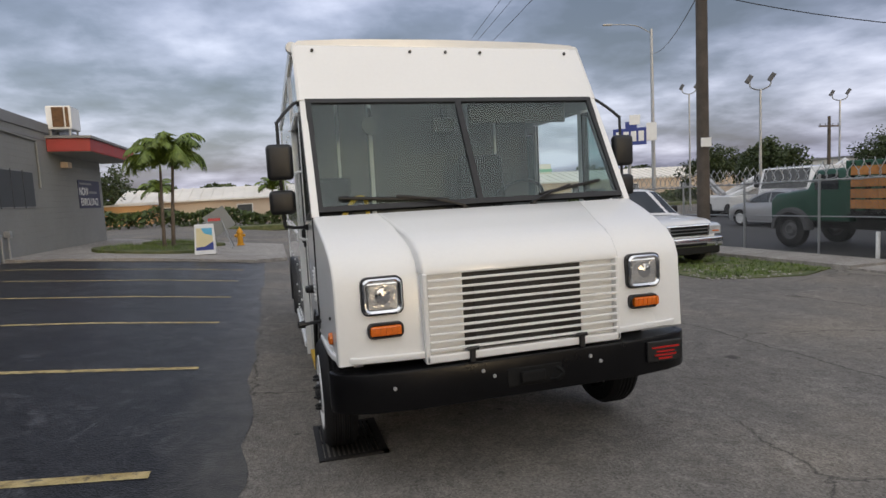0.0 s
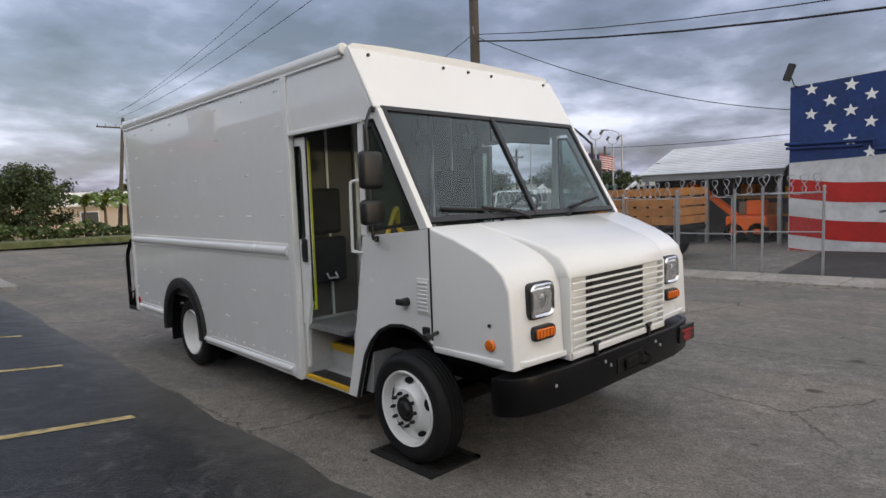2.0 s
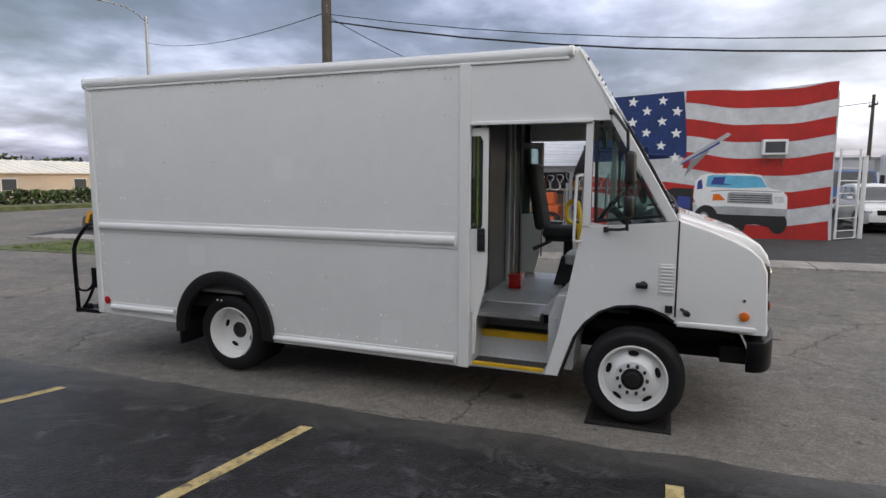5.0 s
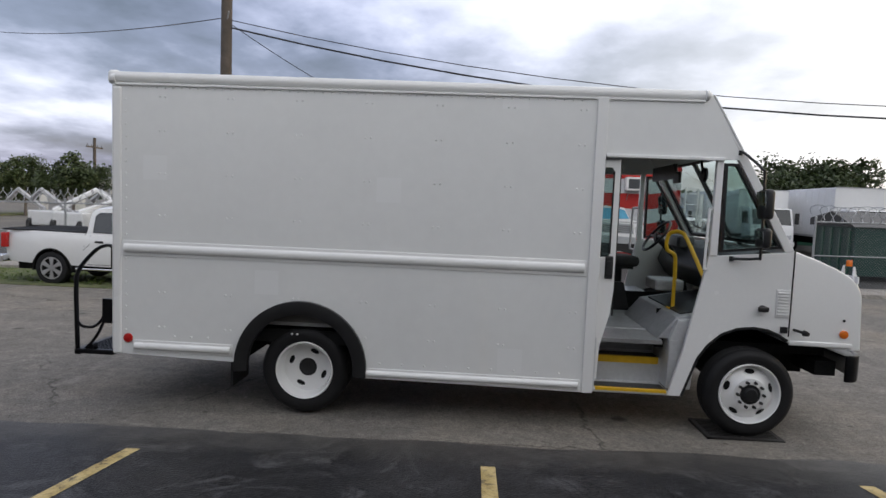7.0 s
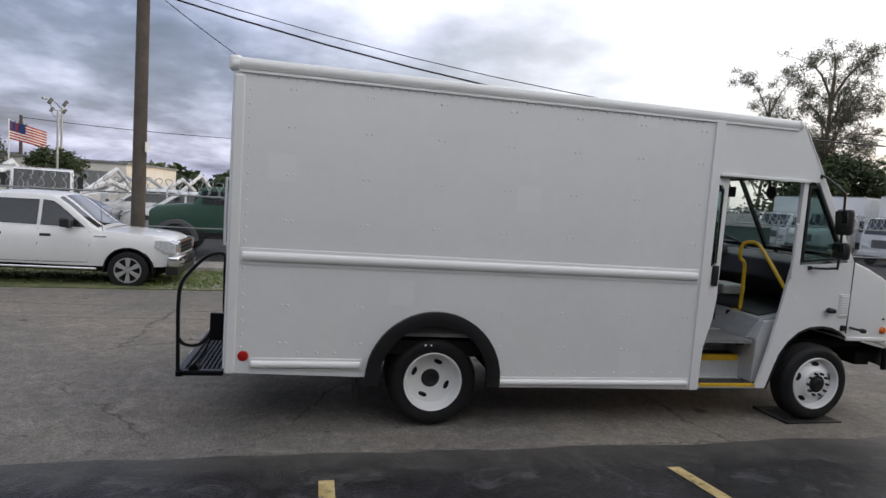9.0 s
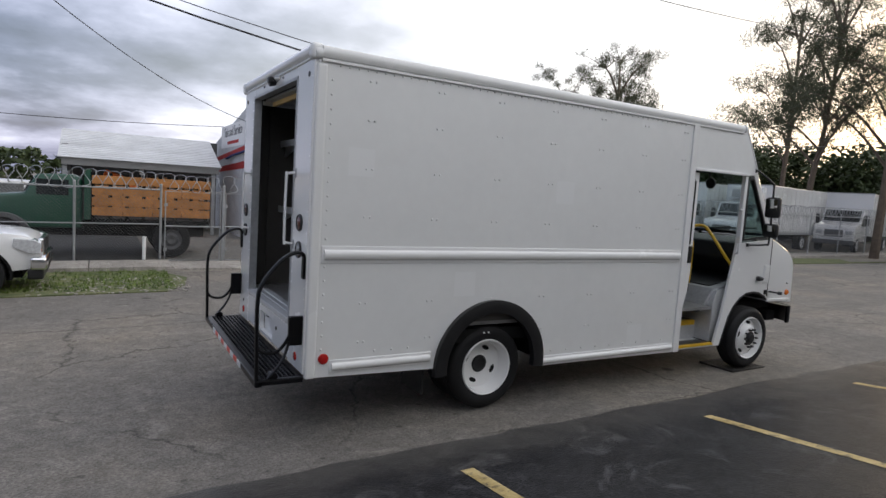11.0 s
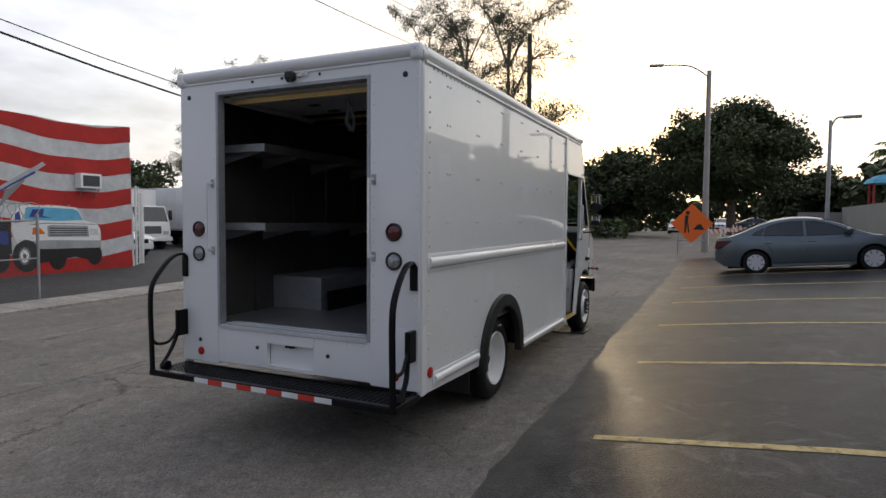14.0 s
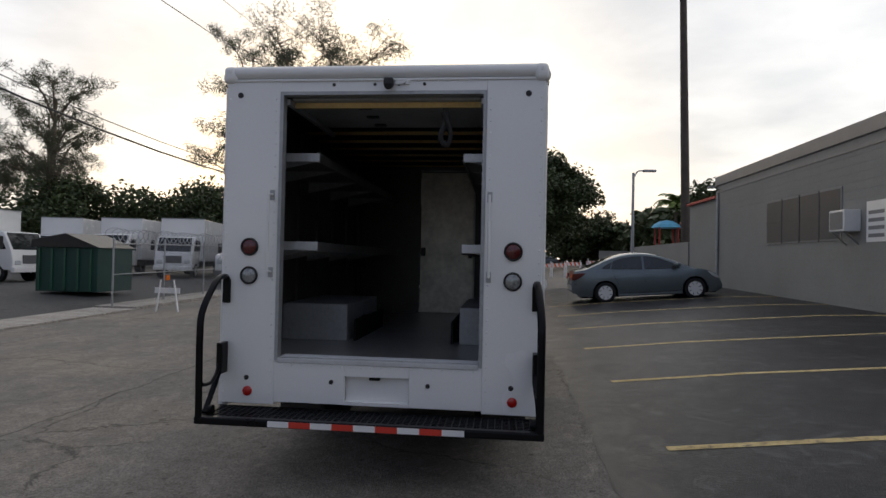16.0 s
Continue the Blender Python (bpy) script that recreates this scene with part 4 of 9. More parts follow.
# wipers
for wx, tip in ((1.33, 0.46), (1.86, 2.45)):
    def on_glass(x, t, d=0.03):
        f, h = Vector((3.985, 1.665)), Vector((4.44, 2.47))
        u = (h - f).normalized()
        p = f + (h - f) * t + Vector((-u.y, u.x)) * d
        return (x, p.x, p.y)
    wp = part("wiper", tube([on_glass(wx, -0.02, 0.035), on_glass(wx + (tip - wx) * 0.25, 0.045, 0.045), on_glass(wx + (tip - wx) * 0.55, 0.09 if wx < 1.5 else 0.11, 0.035)], 0.011, 6), M_BLACK, van, "black windshield wiper")
    part("wiper_blade", tube([on_glass(wx + (tip - wx) * 0.12, 0.05, 0.018), on_glass(tip, 0.105 if wx < 1.5 else 0.15, 0.018)], 0.012, 6), M_BLACK, wp)
    part("wiper_pivot", disc(on_glass(wx, -0.02, 0.0), 0.022, -0.04, "y", 10), M_BLACK, wp)

# ---- inside the van ----
part("cargo_floor", bx(0.31, 5.0, 0.765, 2.62, 9.95, 0.80), M_CARGOFLOOR, van, "worn steel load floor")
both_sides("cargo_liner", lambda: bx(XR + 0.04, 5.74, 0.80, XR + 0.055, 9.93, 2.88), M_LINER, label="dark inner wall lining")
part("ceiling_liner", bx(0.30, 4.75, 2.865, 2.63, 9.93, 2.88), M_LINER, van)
for y in [6.2 + 0.42 * i for i in range(6)]:
    part("roof_board", bx(0.34, y, 2.845, 2.59, y + 0.22, 2.862, 0.003), M_WOOD, van, "yellowish roof board between the bows")
    part("roof_bow", bx(0.34, y + 0.26, 2.825, 2.59, y + 0.31, 2.864, 0.004), M_DARK, van)
part("rolled_door", bx(0.74, 8.95, 2.775, 2.19, 9.90, 2.80, 0.008), M_ALUD, van, "grey roll-up rear door stowed under the roof")
for y in (9.05, 9.35, 9.65):
    part("door_hinge", bx(1.62, y, 2.765, 1.72, y + 0.06, 2.775), M_BLACK, van)
part("door_strap", tube(smooth_path([(1.02, 9.82, 2.78), (1.0, 9.80, 2.66), (1.05, 9.78, 2.52), (1.0, 9.77, 2.46), (0.97, 9.80, 2.55), (1.03, 9.82, 2.70)], 4), 0.022, 6, flat=0.35), M_BLACK, van, "hanging black pull strap", smooth=True)
part("header_board", bx(0.74, 9.80, 2.735, 2.19, 9.83, 2.80, 0.003), M_WOOD, van, "yellowish header board")
part("door_track", bx(0.70, 8.7, 2.74, 0.735, 9.92, 2.78), M_ALU, van)
part("door_track", bx(2.195, 8.7, 2.74, 2.23, 9.92, 2.78), M_ALU, van)
both_sides("wheel_box", lambda: bx(XR + 0.056, 7.58, 0.80, 0.94, 8.87, 1.14, 0.008), M_ALUD, label="aluminium wheel box")
# blotchy aluminium, darkened to carry the shade under the shelves
M_SHELF = surf("shaded_aluminium", (0.17, 0.165, 0.155), 0.5, 0.35, var=0.35, scale=2.0, fine=18, bump=0.02)
for z in (1.64, 2.36):
    both_sides("shelf", lambda: join(bx(XR + 0.056, 6.0, z, 0.88, 9.62, z + 0.015), bx(0.865, 6.0, z - 0.02, 0.885, 9.62, z + 0.06, 0.004)), M_SHELF, label="folded aluminium parcel shelf, underside shade put into its colour")
    # end lip in the brighter sheet colour, as the lit edge
    both_sides("shelf_end", lambda: bx(XR + 0.056, 9.60, z - 0.01, 0.88, 9.622, z + 0.06, 0.004), M_ALU)
    for y in (6.6, 7.4, 8.2, 9.0, 9.55):
        both_sides("shelf_bracket", lambda: prism([(XR + 0.057, z), (0.84, z), (XR + 0.057, z - 0.11)], "y", y, y + 0.02), M_ALUD)
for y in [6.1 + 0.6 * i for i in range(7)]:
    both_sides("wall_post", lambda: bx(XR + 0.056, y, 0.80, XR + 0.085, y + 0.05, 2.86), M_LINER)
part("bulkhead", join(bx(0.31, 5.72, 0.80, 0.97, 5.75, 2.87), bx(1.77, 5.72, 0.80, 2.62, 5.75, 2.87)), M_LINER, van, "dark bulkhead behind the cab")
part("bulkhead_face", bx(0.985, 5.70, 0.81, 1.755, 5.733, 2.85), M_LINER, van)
bd = part("bulkhead_door", bx(0.985, 5.735, 0.81, 1.755, 5.76, 2.83, 0.006), surf("scratched_steel", (0.66, 0.64, 0.57), 0.42, 0.5, var=0.35, scale=2.2, fine=14, bump=0.02), van, "scratched steel bulkhead door")
part("door_latch", join(bx(1.68, 5.76, 1.62, 1.74, 5.80, 1.74, 0.008), bx(1.0, 5.76, 1.60, 1.06, 5.79, 1.70, 0.006)), M_BLACK, bd)
both_sides("bulkhead_post", lambda: join(bx(0.96, 5.68, 0.80, 1.0, 5.72, 2.87, 0.004), bx(0.66, 5.70, 0.80, 0.685, 5.72, 2.87)), M_ALU)

# cab floor, steps and dash
part("cab_floor", bx(0.80, 4.30, 0.765, 2.13, 5.72, 0.803), M_ALUD, van, "worn aluminium cab floor")
def step_well():
    return join(bx(0.28, 4.93, 0.315, 0.56, 5.60, 0.355, 0.006), bx(0.555, 4.93, 0.355, 0.57, 5.60, 0.565), bx(0.56, 4.93, 0.555, 0.80, 5.60, 0.58, 0.004), bx(0.79, 4.93, 0.58, 0.805, 5.72, 0.80),
                bx(0.29, 5.58, 0.33, 0.81, 5.60, 0.80), bx(0.30, 5.60, 0.775, 0.81, 5.72, 0.803))


sw_parts = both_sides("step_well", step_well, M_ALU, label="aluminium entry steps")
for sp, mirror_k in zip(sw_parts, (0, 1)):
    for y0, x0, z0, wide in ((4.95, 0.276, 0.356, 0.10), (4.95, 0.552, 0.581, 0.09)):
        for nm, dx, ww, mt in (("yellow_nosing", 0.0, 0.035, M_YELLOW), ("tread", 0.035, wide + 0.05, M_BLACK)):
            b = bx(x0 + dx, y0, z0, x0 + dx + ww, 5.57, z0 + 0.006)
            if nm == "yellow_nosing":
                b = join(b, bx(x0 - 0.006, y0, z0 - (0.018 if x0 < 0.4 else 0.055), x0 + 0.002, 5.57, z0 + 0.006))
            if mirror_k:
                b.transform(Matrix.Translation((2 * XC, 0, 0)) @ Matrix.Diagonal((-1, 1, 1, 1)))
            part(nm, b, mt, sp, "yellow safety edge" if nm == "yellow_nosing" else "black grip tread")
def cover_box():
    return join(prism([(4.93, 0.36), (4.93, 0.80), (4.86, 0.985), (4.66, 1.0), (4.72, 0.36)], "x", 0.345, 0.82, 0.006), bx(0.338, 4.86, 0.62, 0.346, 4.925, 0.80, 0.002))


both_sides("footwell_box", cover_box, M_ALU, label="riveted aluminium box beside the steps")
both_sides("tread_riser", lambda: bx(0.783, 4.94, 0.60, 0.789, 5.58, 0.79, 0.002), M_ALUD, label="ribbed riser plate")
both_sides("floor_edge", lambda: bx(0.78, 4.94, 0.785, 0.80, 5.58, 0.808, 0.003), M_ALU)
both_sides("step_edge", lambda: bx(0.272, 4.94, 0.325, 0.282, 5.60, 0.345, 0.003), M_ALU)
part("engine_cover", prism([(5.02, 0.80), (4.86, 1.0), (4.0, 1.16), (3.97, 1.035), (4.74, 0.975), (4.92, 0.80)], "x", 0.40, 1.62, 0.01), M_ALUD, van, "riveted aluminium engine cover")
part("cover_mat", prism([(4.80, 1.012), (4.15, 1.135), (4.15, 1.147), (4.80, 1.024)], "x", 0.50, 1.50), M_BLACK, van)
part("cover_plate", bx(0.95, 4.62, 1.16, 1.30, 4.90, 1.27, 0.02), M_ALUD, van, "grey metal cover plate")
part("dashboard", prism([(4.05, 1.15), (4.05, 1.60), (4.16, 1.64), (4.34, 1.56), (4.42, 1.36), (4.32, 1.20), (4.20, 1.12)], "x", 0.36, 2.57, 0.03, 3), M_BLACK, van, "black moulded dashboard", smooth=True)
ic = part("instrument_cluster", bx(1.80, 4.24, 1.54, 2.30, 4.42, 1.68, 0.03, 3), M_GREY, van, smooth=True)
part("dials", bx(1.86, 4.419, 1.56, 2.24, 4.424, 1.66), M_ALUD, ic)
swl = part("steering_wheel", tube([(2.02 + 0.215 * math.cos(a), 4.60 + 0.215 * math.sin(a) * 0.62, 1.66 - 0.215 * math.sin(a) * 0.78) for a in [2 * math.pi * k / 28 for k in range(28)]], 0.016, 8, closed=True), M_BLACK, van, "black steering wheel", smooth=True)
part("steering_column", join(rod((2.02, 4.58, 1.64), (2.02, 4.32, 1.38), 0.04), rod((2.02, 4.32, 1.40), (2.02, 4.22, 0.9), 0.035), rod((1.81, 4.6, 1.655), (2.23, 4.6, 1.655), 0.014), disc((2.02, 4.59, 1.64), 0.06, 0.03, "y", 14)), M_BLACK, swl)
st = part("driver_seat", join(bx(1.74, 4.84, 1.31, 2.22, 5.28, 1.43, 0.05, 3)), M_SEAT, van, "black high-back driver seat on a pedestal", smooth=True)
bk = bx(1.76, 5.25, 1.40, 2.20, 5.36, 2.12, 0.05, 3)
bk.transform(Matrix.Translation((0, 5.28, 1.40)) @ Matrix.Rotation(-0.17, 4, "X") @ Matrix.Translation((0, -5.28, -1.40)))
part("backrest", bk, M_SEAT, st, smooth=True)
part("pedestal", join(prism([(4.90, 0.80), (5.16, 0.80), (5.08, 1.12), (4.98, 1.12)], "x", 1.86, 2.10), rod((1.98, 5.03, 1.08), (1.98, 5.03, 1.33), 0.05), bx(1.80, 4.90, 1.28, 2.16, 5.25, 1.315), rod((1.76, 5.18, 1.29), (1.70, 5.36, 1.20), 0.02)), M_BLACK, st, "black tapered steel pedestal")
jp = part("jump_seat", bx(0.42, 5.60, 1.12, 0.78, 5.68, 1.52, 0.03, 2), M_SEAT, van, "folded black jump seat", smooth=True)
part("jump_back", bx(0.44, 5.63, 1.55, 0.76, 5.70, 1.95, 0.03, 2), M_SEAT, jp)
part("seat_latch", tube([(0.55, 5.595, 1.20), (0.55, 5.56, 1.16), (0.64, 5.56, 1.16), (0.64, 5.595, 1.20)], 0.01, 6), M_ALU, jp)
part("grab_pole", tube(smooth_path([(0.83, 4.76, 1.02), (0.83, 4.76, 1.40), (0.82, 4.78, 1.53), (0.79, 4.86, 1.58), (0.78, 4.87, 1.68), (0.76, 4.84, 1.745), (0.68, 4.77, 1.75), (0.60, 4.73, 1.66), (0.40, 4.645, 1.36), (0.34, 4.63, 1.29), (0.31, 4.64, 1.28)], 4), 0.019, 8), M_YELLOW, van, "bent yellow grab pole", smooth=True)
part("pole_foot", bx(0.78, 4.71, 0.995, 0.88, 4.81, 1.025, 0.004), M_YELLOW, van)
part("belt_strap", bx(0.40, 5.58, 0.90, 0.43, 5.59, 2.35), M_LIME, van, "lime green hanging belt webbing")
part("rearview_mirror", join(rod((1.40, 4.62, 2.36), (1.40, 4.66, 2.44), 0.012), bx(1.30, 4.60, 2.24, 1.50, 4.63, 2.36, 0.02)), M_BLACK, van)
part("sun_visor", bx(1.60, 4.55, 2.30, 2.45, 4.57, 2.46, 0.008), M_BLACK, van)
part("fan", join(disc((0.80, 4.55, 2.30), 0.07, 0.03, "y", 14), rod((0.80, 4.57, 2.30), (0.80, 4.60, 2.44), 0.012)), M_BLACK, van)

# sliding doors pushed back into their pockets
def slider():
    o = [(5.455, 2.37), (5.455, 1.22), (5.475, 1.02), (5.55, 0.72), (5.56, 0.42), (5.70, 0.42), (5.70, 1.52), (5.52, 1.52), (5.505, 1.55), (5.505, 2.26), (5.525, 2.30), (5.70, 2.30), (5.70, 2.37)]
    return prism(o, "x", XR + 0.04, XR + 0.075, 0.004)


for k, dr in enumerate(both_sides("sliding_door", slider, M_WHITE, label="white sliding door pushed open")):
    f = (lambda b: b) if k == 0 else (lambda b: moved(b, Matrix.Translation((2 * XC, 0, 0)) @ Matrix.Diagonal((-1, 1, 1, 1))))
    part("door_glass", f(bx(XR + 0.055, 5.50, 1.52, XR + 0.06, 5.70, 2.30)), M_SIDEGLASS, dr)
    part("door_seal", f(join(tube([(XR + 0.04, 5.51, 1.55), (XR + 0.04, 5.51, 2.27)], 0.008, 6), tube([(XR + 0.057, 5.452, 1.0), (XR + 0.057, 5.45, 2.37)], 0.008, 6))), M_BLACK, dr)
    part("door_handle", f(join(bx(XR + 0.018, 5.475, 1.33, XR + 0.042, 5.545, 1.53, 0.012), bx(XR + 0.008, 5.49, 1.37, XR + 0.022, 5.53, 1.49, 0.008))), M_BLACK, dr, "black door handle")
    part("entry_handle", f(tube(smooth_path([(XR + 0.02, 4.665, 1.98), (XR - 0.03, 4.70, 1.97), (XR - 0.04, 4.71, 1.93), (XR - 0.04, 4.72, 1.50), (XR - 0.03, 4.71, 1.46), (XR + 0.02, 4.67, 1.45)], 3), 0.012, 8)), M_WHITE, van, "white steel entry grab handle", smooth=True)
rb = thing("toolbox", 1.55, 5.50, 0.803, "small red metal box on the cab floor", "box")
bb = part("box_body", bx(1.46, 5.43, 0.804, 1.64, 5.56, 0.92, 0.01), M_RED, rb)
part("box_lid", bx(1.455, 5.425, 0.92, 1.645, 5.565, 0.955, 0.008), M_RED, rb)

# ---- materials of the surroundings ----
M_BLOCK = surf("grey_painted_block", (0.25, 0.25, 0.237), 0.85, var=0.12, scale=0.6, fine=14, bump=0.06)
M_REDTRIM = surf("red_fascia", (0.36, 0.035, 0.03), 0.55, var=0.15, scale=2, bump=0.02)
M_TRIM = surf("grey_trim", (0.22, 0.22, 0.22), 0.6, var=0.12, bump=0.02)
M_WIRE = surf("fence_wire", (0.16, 0.165, 0.17), 0.5, 0.3, var=0.15, scale=5, bump=0.0)
M_GALV = surf("galvanised_steel", (0.36, 0.37, 0.38), 0.45, 0.6, var=0.15, scale=5, bump=0.01)
M_FLAGRED = surf("flag_red_paint", (0.40, 0.022, 0.018), 0.8, var=0.22, scale=1.4, fine=9, bump=0.04)
M_FLAGWHITE = surf("flag_white_paint", (0.54, 0.55, 0.56), 0.8, var=0.2, scale=1.8, fine=6, bump=0.04)
M_FLAGBLUE = surf("flag_blue_paint", (0.014, 0.036, 0.135), 0.8, var=0.3, scale=1.6, fine=8, bump=0.04)
M_SKYBLUE = surf("light_blue_paint", (0.12, 0.42, 0.62), 0.7, var=0.2, scale=3, bump=0.02)
M_SHINGLE = surf("white_shingle", (0.62, 0.63, 0.65), 0.75, var=0.16, scale=1.0, fine=18, bump=0.05, rand=0.06)
# wall colour with the gloom under a roof already painted in
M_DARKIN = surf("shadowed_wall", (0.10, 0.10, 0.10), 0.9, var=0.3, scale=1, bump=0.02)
M_POLE = surf("weathered_pole", (0.085, 0.07, 0.058), 0.9, var=0.35, scale=3, fine=40, bump=0.08)
M_CONC = surf("concrete_pole", (0.36, 0.34, 0.31), 0.85, var=0.15, scale=3, bump=0.04)
M_GRASS = surf("grass_ground", (0.062, 0.115, 0.026), 0.95, var=0.45, scale=2.5, fine=60, bump=0.1, tint=(0.13, 0.13, 0.06))
M_LEAF = surf("leaf_green", (0.035, 0.065, 0.018), 0.55, var=0.4, scale=0.9, fine=6, bump=0.0, tint=(0.07, 0.10, 0.025))
M_LEAFD = surf("dark_leaf", (0.026, 0.048, 0.014), 0.6, var=0.45, scale=0.7, fine=5, bump=0.0, tint=(0.05, 0.07, 0.02))
M_NEEDLE = surf("needle_foliage", (0.05, 0.062, 0.035), 0.7, var=0.4, scale=1.0, fine=6, bump=0.0, tint=(0.075, 0.08, 0.04))
M_FROND = surf("palm_leaf", (0.075, 0.14, 0.022), 0.5, var=0.4, scale=1.2, fine=7, bump=0.0, tint=(0.14, 0.19, 0.035))
M_BARK = surf("bark", (0.13, 0.10, 0.075), 0.9, var=0.3, scale=3, fine=25, bump=0.1)
M_STAKE = surf("orange_wood", (0.44, 0.19, 0.055), 0.6, var=0.3, scale=3, fine=20, bump=0.03, rand=0.12)
M_TGREEN = surf("dark_green_paint", (0.012, 0.075, 0.045), 0.35, var=0.15, bump=0.0, coat=0.3)
M_CARW = surf("white_car_paint", (0.74, 0.74, 0.74), 0.25, var=0.04, bump=0.0, coat=0.6)
M_CARG = surf("grey_blue_car_paint", (0.12, 0.15, 0.165), 0.3, 0.4, var=0.08, bump=0.0, coat=0.8)
M_CARS = surf("silver_car_paint", (0.42, 0.42, 0.43), 0.3, 0.4, var=0.08, bump=0.0, coat=0.6)
M_CARGLASS = surf("dark_car_glass", (0.018, 0.022, 0.024), 0.06, var=0.2, bump=0.0, coat=0.5)
M_ORANGE = surf("orange_sign_sheet", (1.0, 0.17, 0.015), 0.5, var=0.04, bump=0.0)
M_HYD = surf("hydrant_yellow", (0.72, 0.34, 0.02), 0.45, var=0.15, scale=6, bump=0.02)
M_NAVY = surf("navy_banner", (0.035, 0.035, 0.075), 0.6, var=0.15, bump=0.0)
M_PINK = surf("pale_stucco", (0.62, 0.50, 0.38), 0.85, var=0.1, scale=0.5, bump=0.03)
M_CREAM = surf("cream_roof", (0.74, 0.71, 0.65), 0.8, var=0.12, scale=0.4, bump=0.02)
M_SIGNBLUE = surf("sign_blue", (0.03, 0.05, 0.24), 0.5, var=0.08, bump=0.0)
M_MESHD = surf("dark_grille_mesh", (0.055, 0.06, 0.065), 0.6, var=0.2, scale=3, bump=0.02)
M_PAD = ground_mat("yard_paving", (0.24, 0.225, 0.205), (0.15, 0.145, 0.135), crack=True, rough=0.8)
M_YARD = ground_mat("yard_asphalt", (0.085, 0.083, 0.082), (0.05, 0.05, 0.05), rough=0.75)
M_WARN = surf("machine_yellow", (0.62, 0.30, 0.02), 0.45, var=0.15, scale=3, bump=0.0)
M_HEADLP = surf("painted_lamp_white", (0.6, 0.6, 0.58), 0.7, var=0.2, scale=6, bump=0.0)
M_BLUEP = surf("blue_truck_paint", (0.03, 0.11, 0.30), 0.4, var=0.15, bump=0.0)


def words(text, size, material, parent, m, label="", align="CENTER"):
    cu = bpy.data.curves.new("lettering", "FONT")
    cu.body, cu.size, cu.extrude, cu.align_x, cu.align_y = text, size, 0.004, align, "CENTER"
    cu.materials.append(material)
    ob = new("lettering", cu)
    ob.parent = parent
    base = ORIGIN.get(parent.name, Matrix.Identity(4))
    ob.matrix_local = base @ m
    if label:
        ob["label"] = label
    return ob


# ---- pavements, verges ----
single("drain_grate", join(bx(0.20, 3.93, gz(0.2, 4.2) - 0.02, 0.68, 3.97, gz(0.2, 4.2) + 0.012), bx(0.20, 4.55, gz(0.2, 4.2) - 0.02, 0.68, 4.59, gz(0.2, 4.2) + 0.012), bx(0.20, 3.93, gz(0.2, 4.2) - 0.02, 0.24, 4.59, gz(0.2, 4.2) + 0.014), bx(0.64, 3.93, gz(0.2, 4.2) - 0.02, 0.68, 4.59, gz(0.2, 4.2) + 0.012),
                           bx(0.24, 4.25, gz(0.2, 4.2) - 0.02, 0.64, 4.275, gz(0.2, 4.2) + 0.011), *[bx(0.25 + 0.034 * k, 3.95, gz(0.2, 4.2) - 0.02, 0.268 + 0.034 * k, 4.57, gz(0.2, 4.2) + 0.010) for k in range(12)]), M_IRON, "black cast iron gutter grate", "drain grate")
def long_slab(name, x0, x1, y0, y1, lift, material, label, step=1.5):
    ys = [y0 + (y1 - y0) * i / max(1, int(abs(y1 - y0) / step)) for i in range(max(1, int(abs(y1 - y0) / step)) + 1)]
    o = land([(x0, y) for y in ys] + [(x1, y) for y in reversed(ys)], lift)
    return tagged(part(name, o, material), label, name.split("_")[0], kind="structure")


for i in range(-16, 15):
    y0 = i * 1.83 + 0.6
    single("pavement_slab", land([(11.85, y0), (13.25, y0), (13.25, y0 + 1.80), (11.85, y0 + 1.80)], 0.10 if y0 > 9.5 or y0 < -4 else 0.05), M_WALK, "worn concrete pavement slab", "pavement", "pavement slabs", "structure")
vy = [10.2, 10.7, 11.5, 13, 15, 18, 22, 26]
tagged(part("grass_verge", land([(8.5 + wobble(y * 3, 0.3), y) for y in vy] + [(11.82, y) for y in reversed(vy)] + [(10.5, 9.6), (9.2, 9.8)], 0.02), M_GRASS), "patchy grass and gravel verge", "verge", kind="structure")
tagged(part("grass_verge_south", land([(9.8, -40), (11.8, -40), (11.8, -14), (9.9, -14), (9.5, -20), (9.4, -30)], 0.03), M_GRASS), "patchy grass verge", "verge", kind="structure")
tagged(part("yard_pad", land([(13.3, 5.9), (17.3, 5.9), (24, 5.9), (24, 10.2), (13.3, 10.2)], 0.012), M_PAD), "worn concrete yard slab", "yard", kind="structure")
tagged(part("yard_ground", sheet([13.27, 15, 17.5, 24, 34, 60], [-60, -40, -20, -5, 0, 5.88], 0.008), M_YARD), "dark asphalt yard", "yard", kind="structure")
tagged(part("yard_ground_north", sheet([13.27, 15, 17.5, 24, 34, 50], [10.22, 14, 18, 22, 26, 30], 0.008), M_YARD), "dark asphalt yard", "yard", kind="structure")


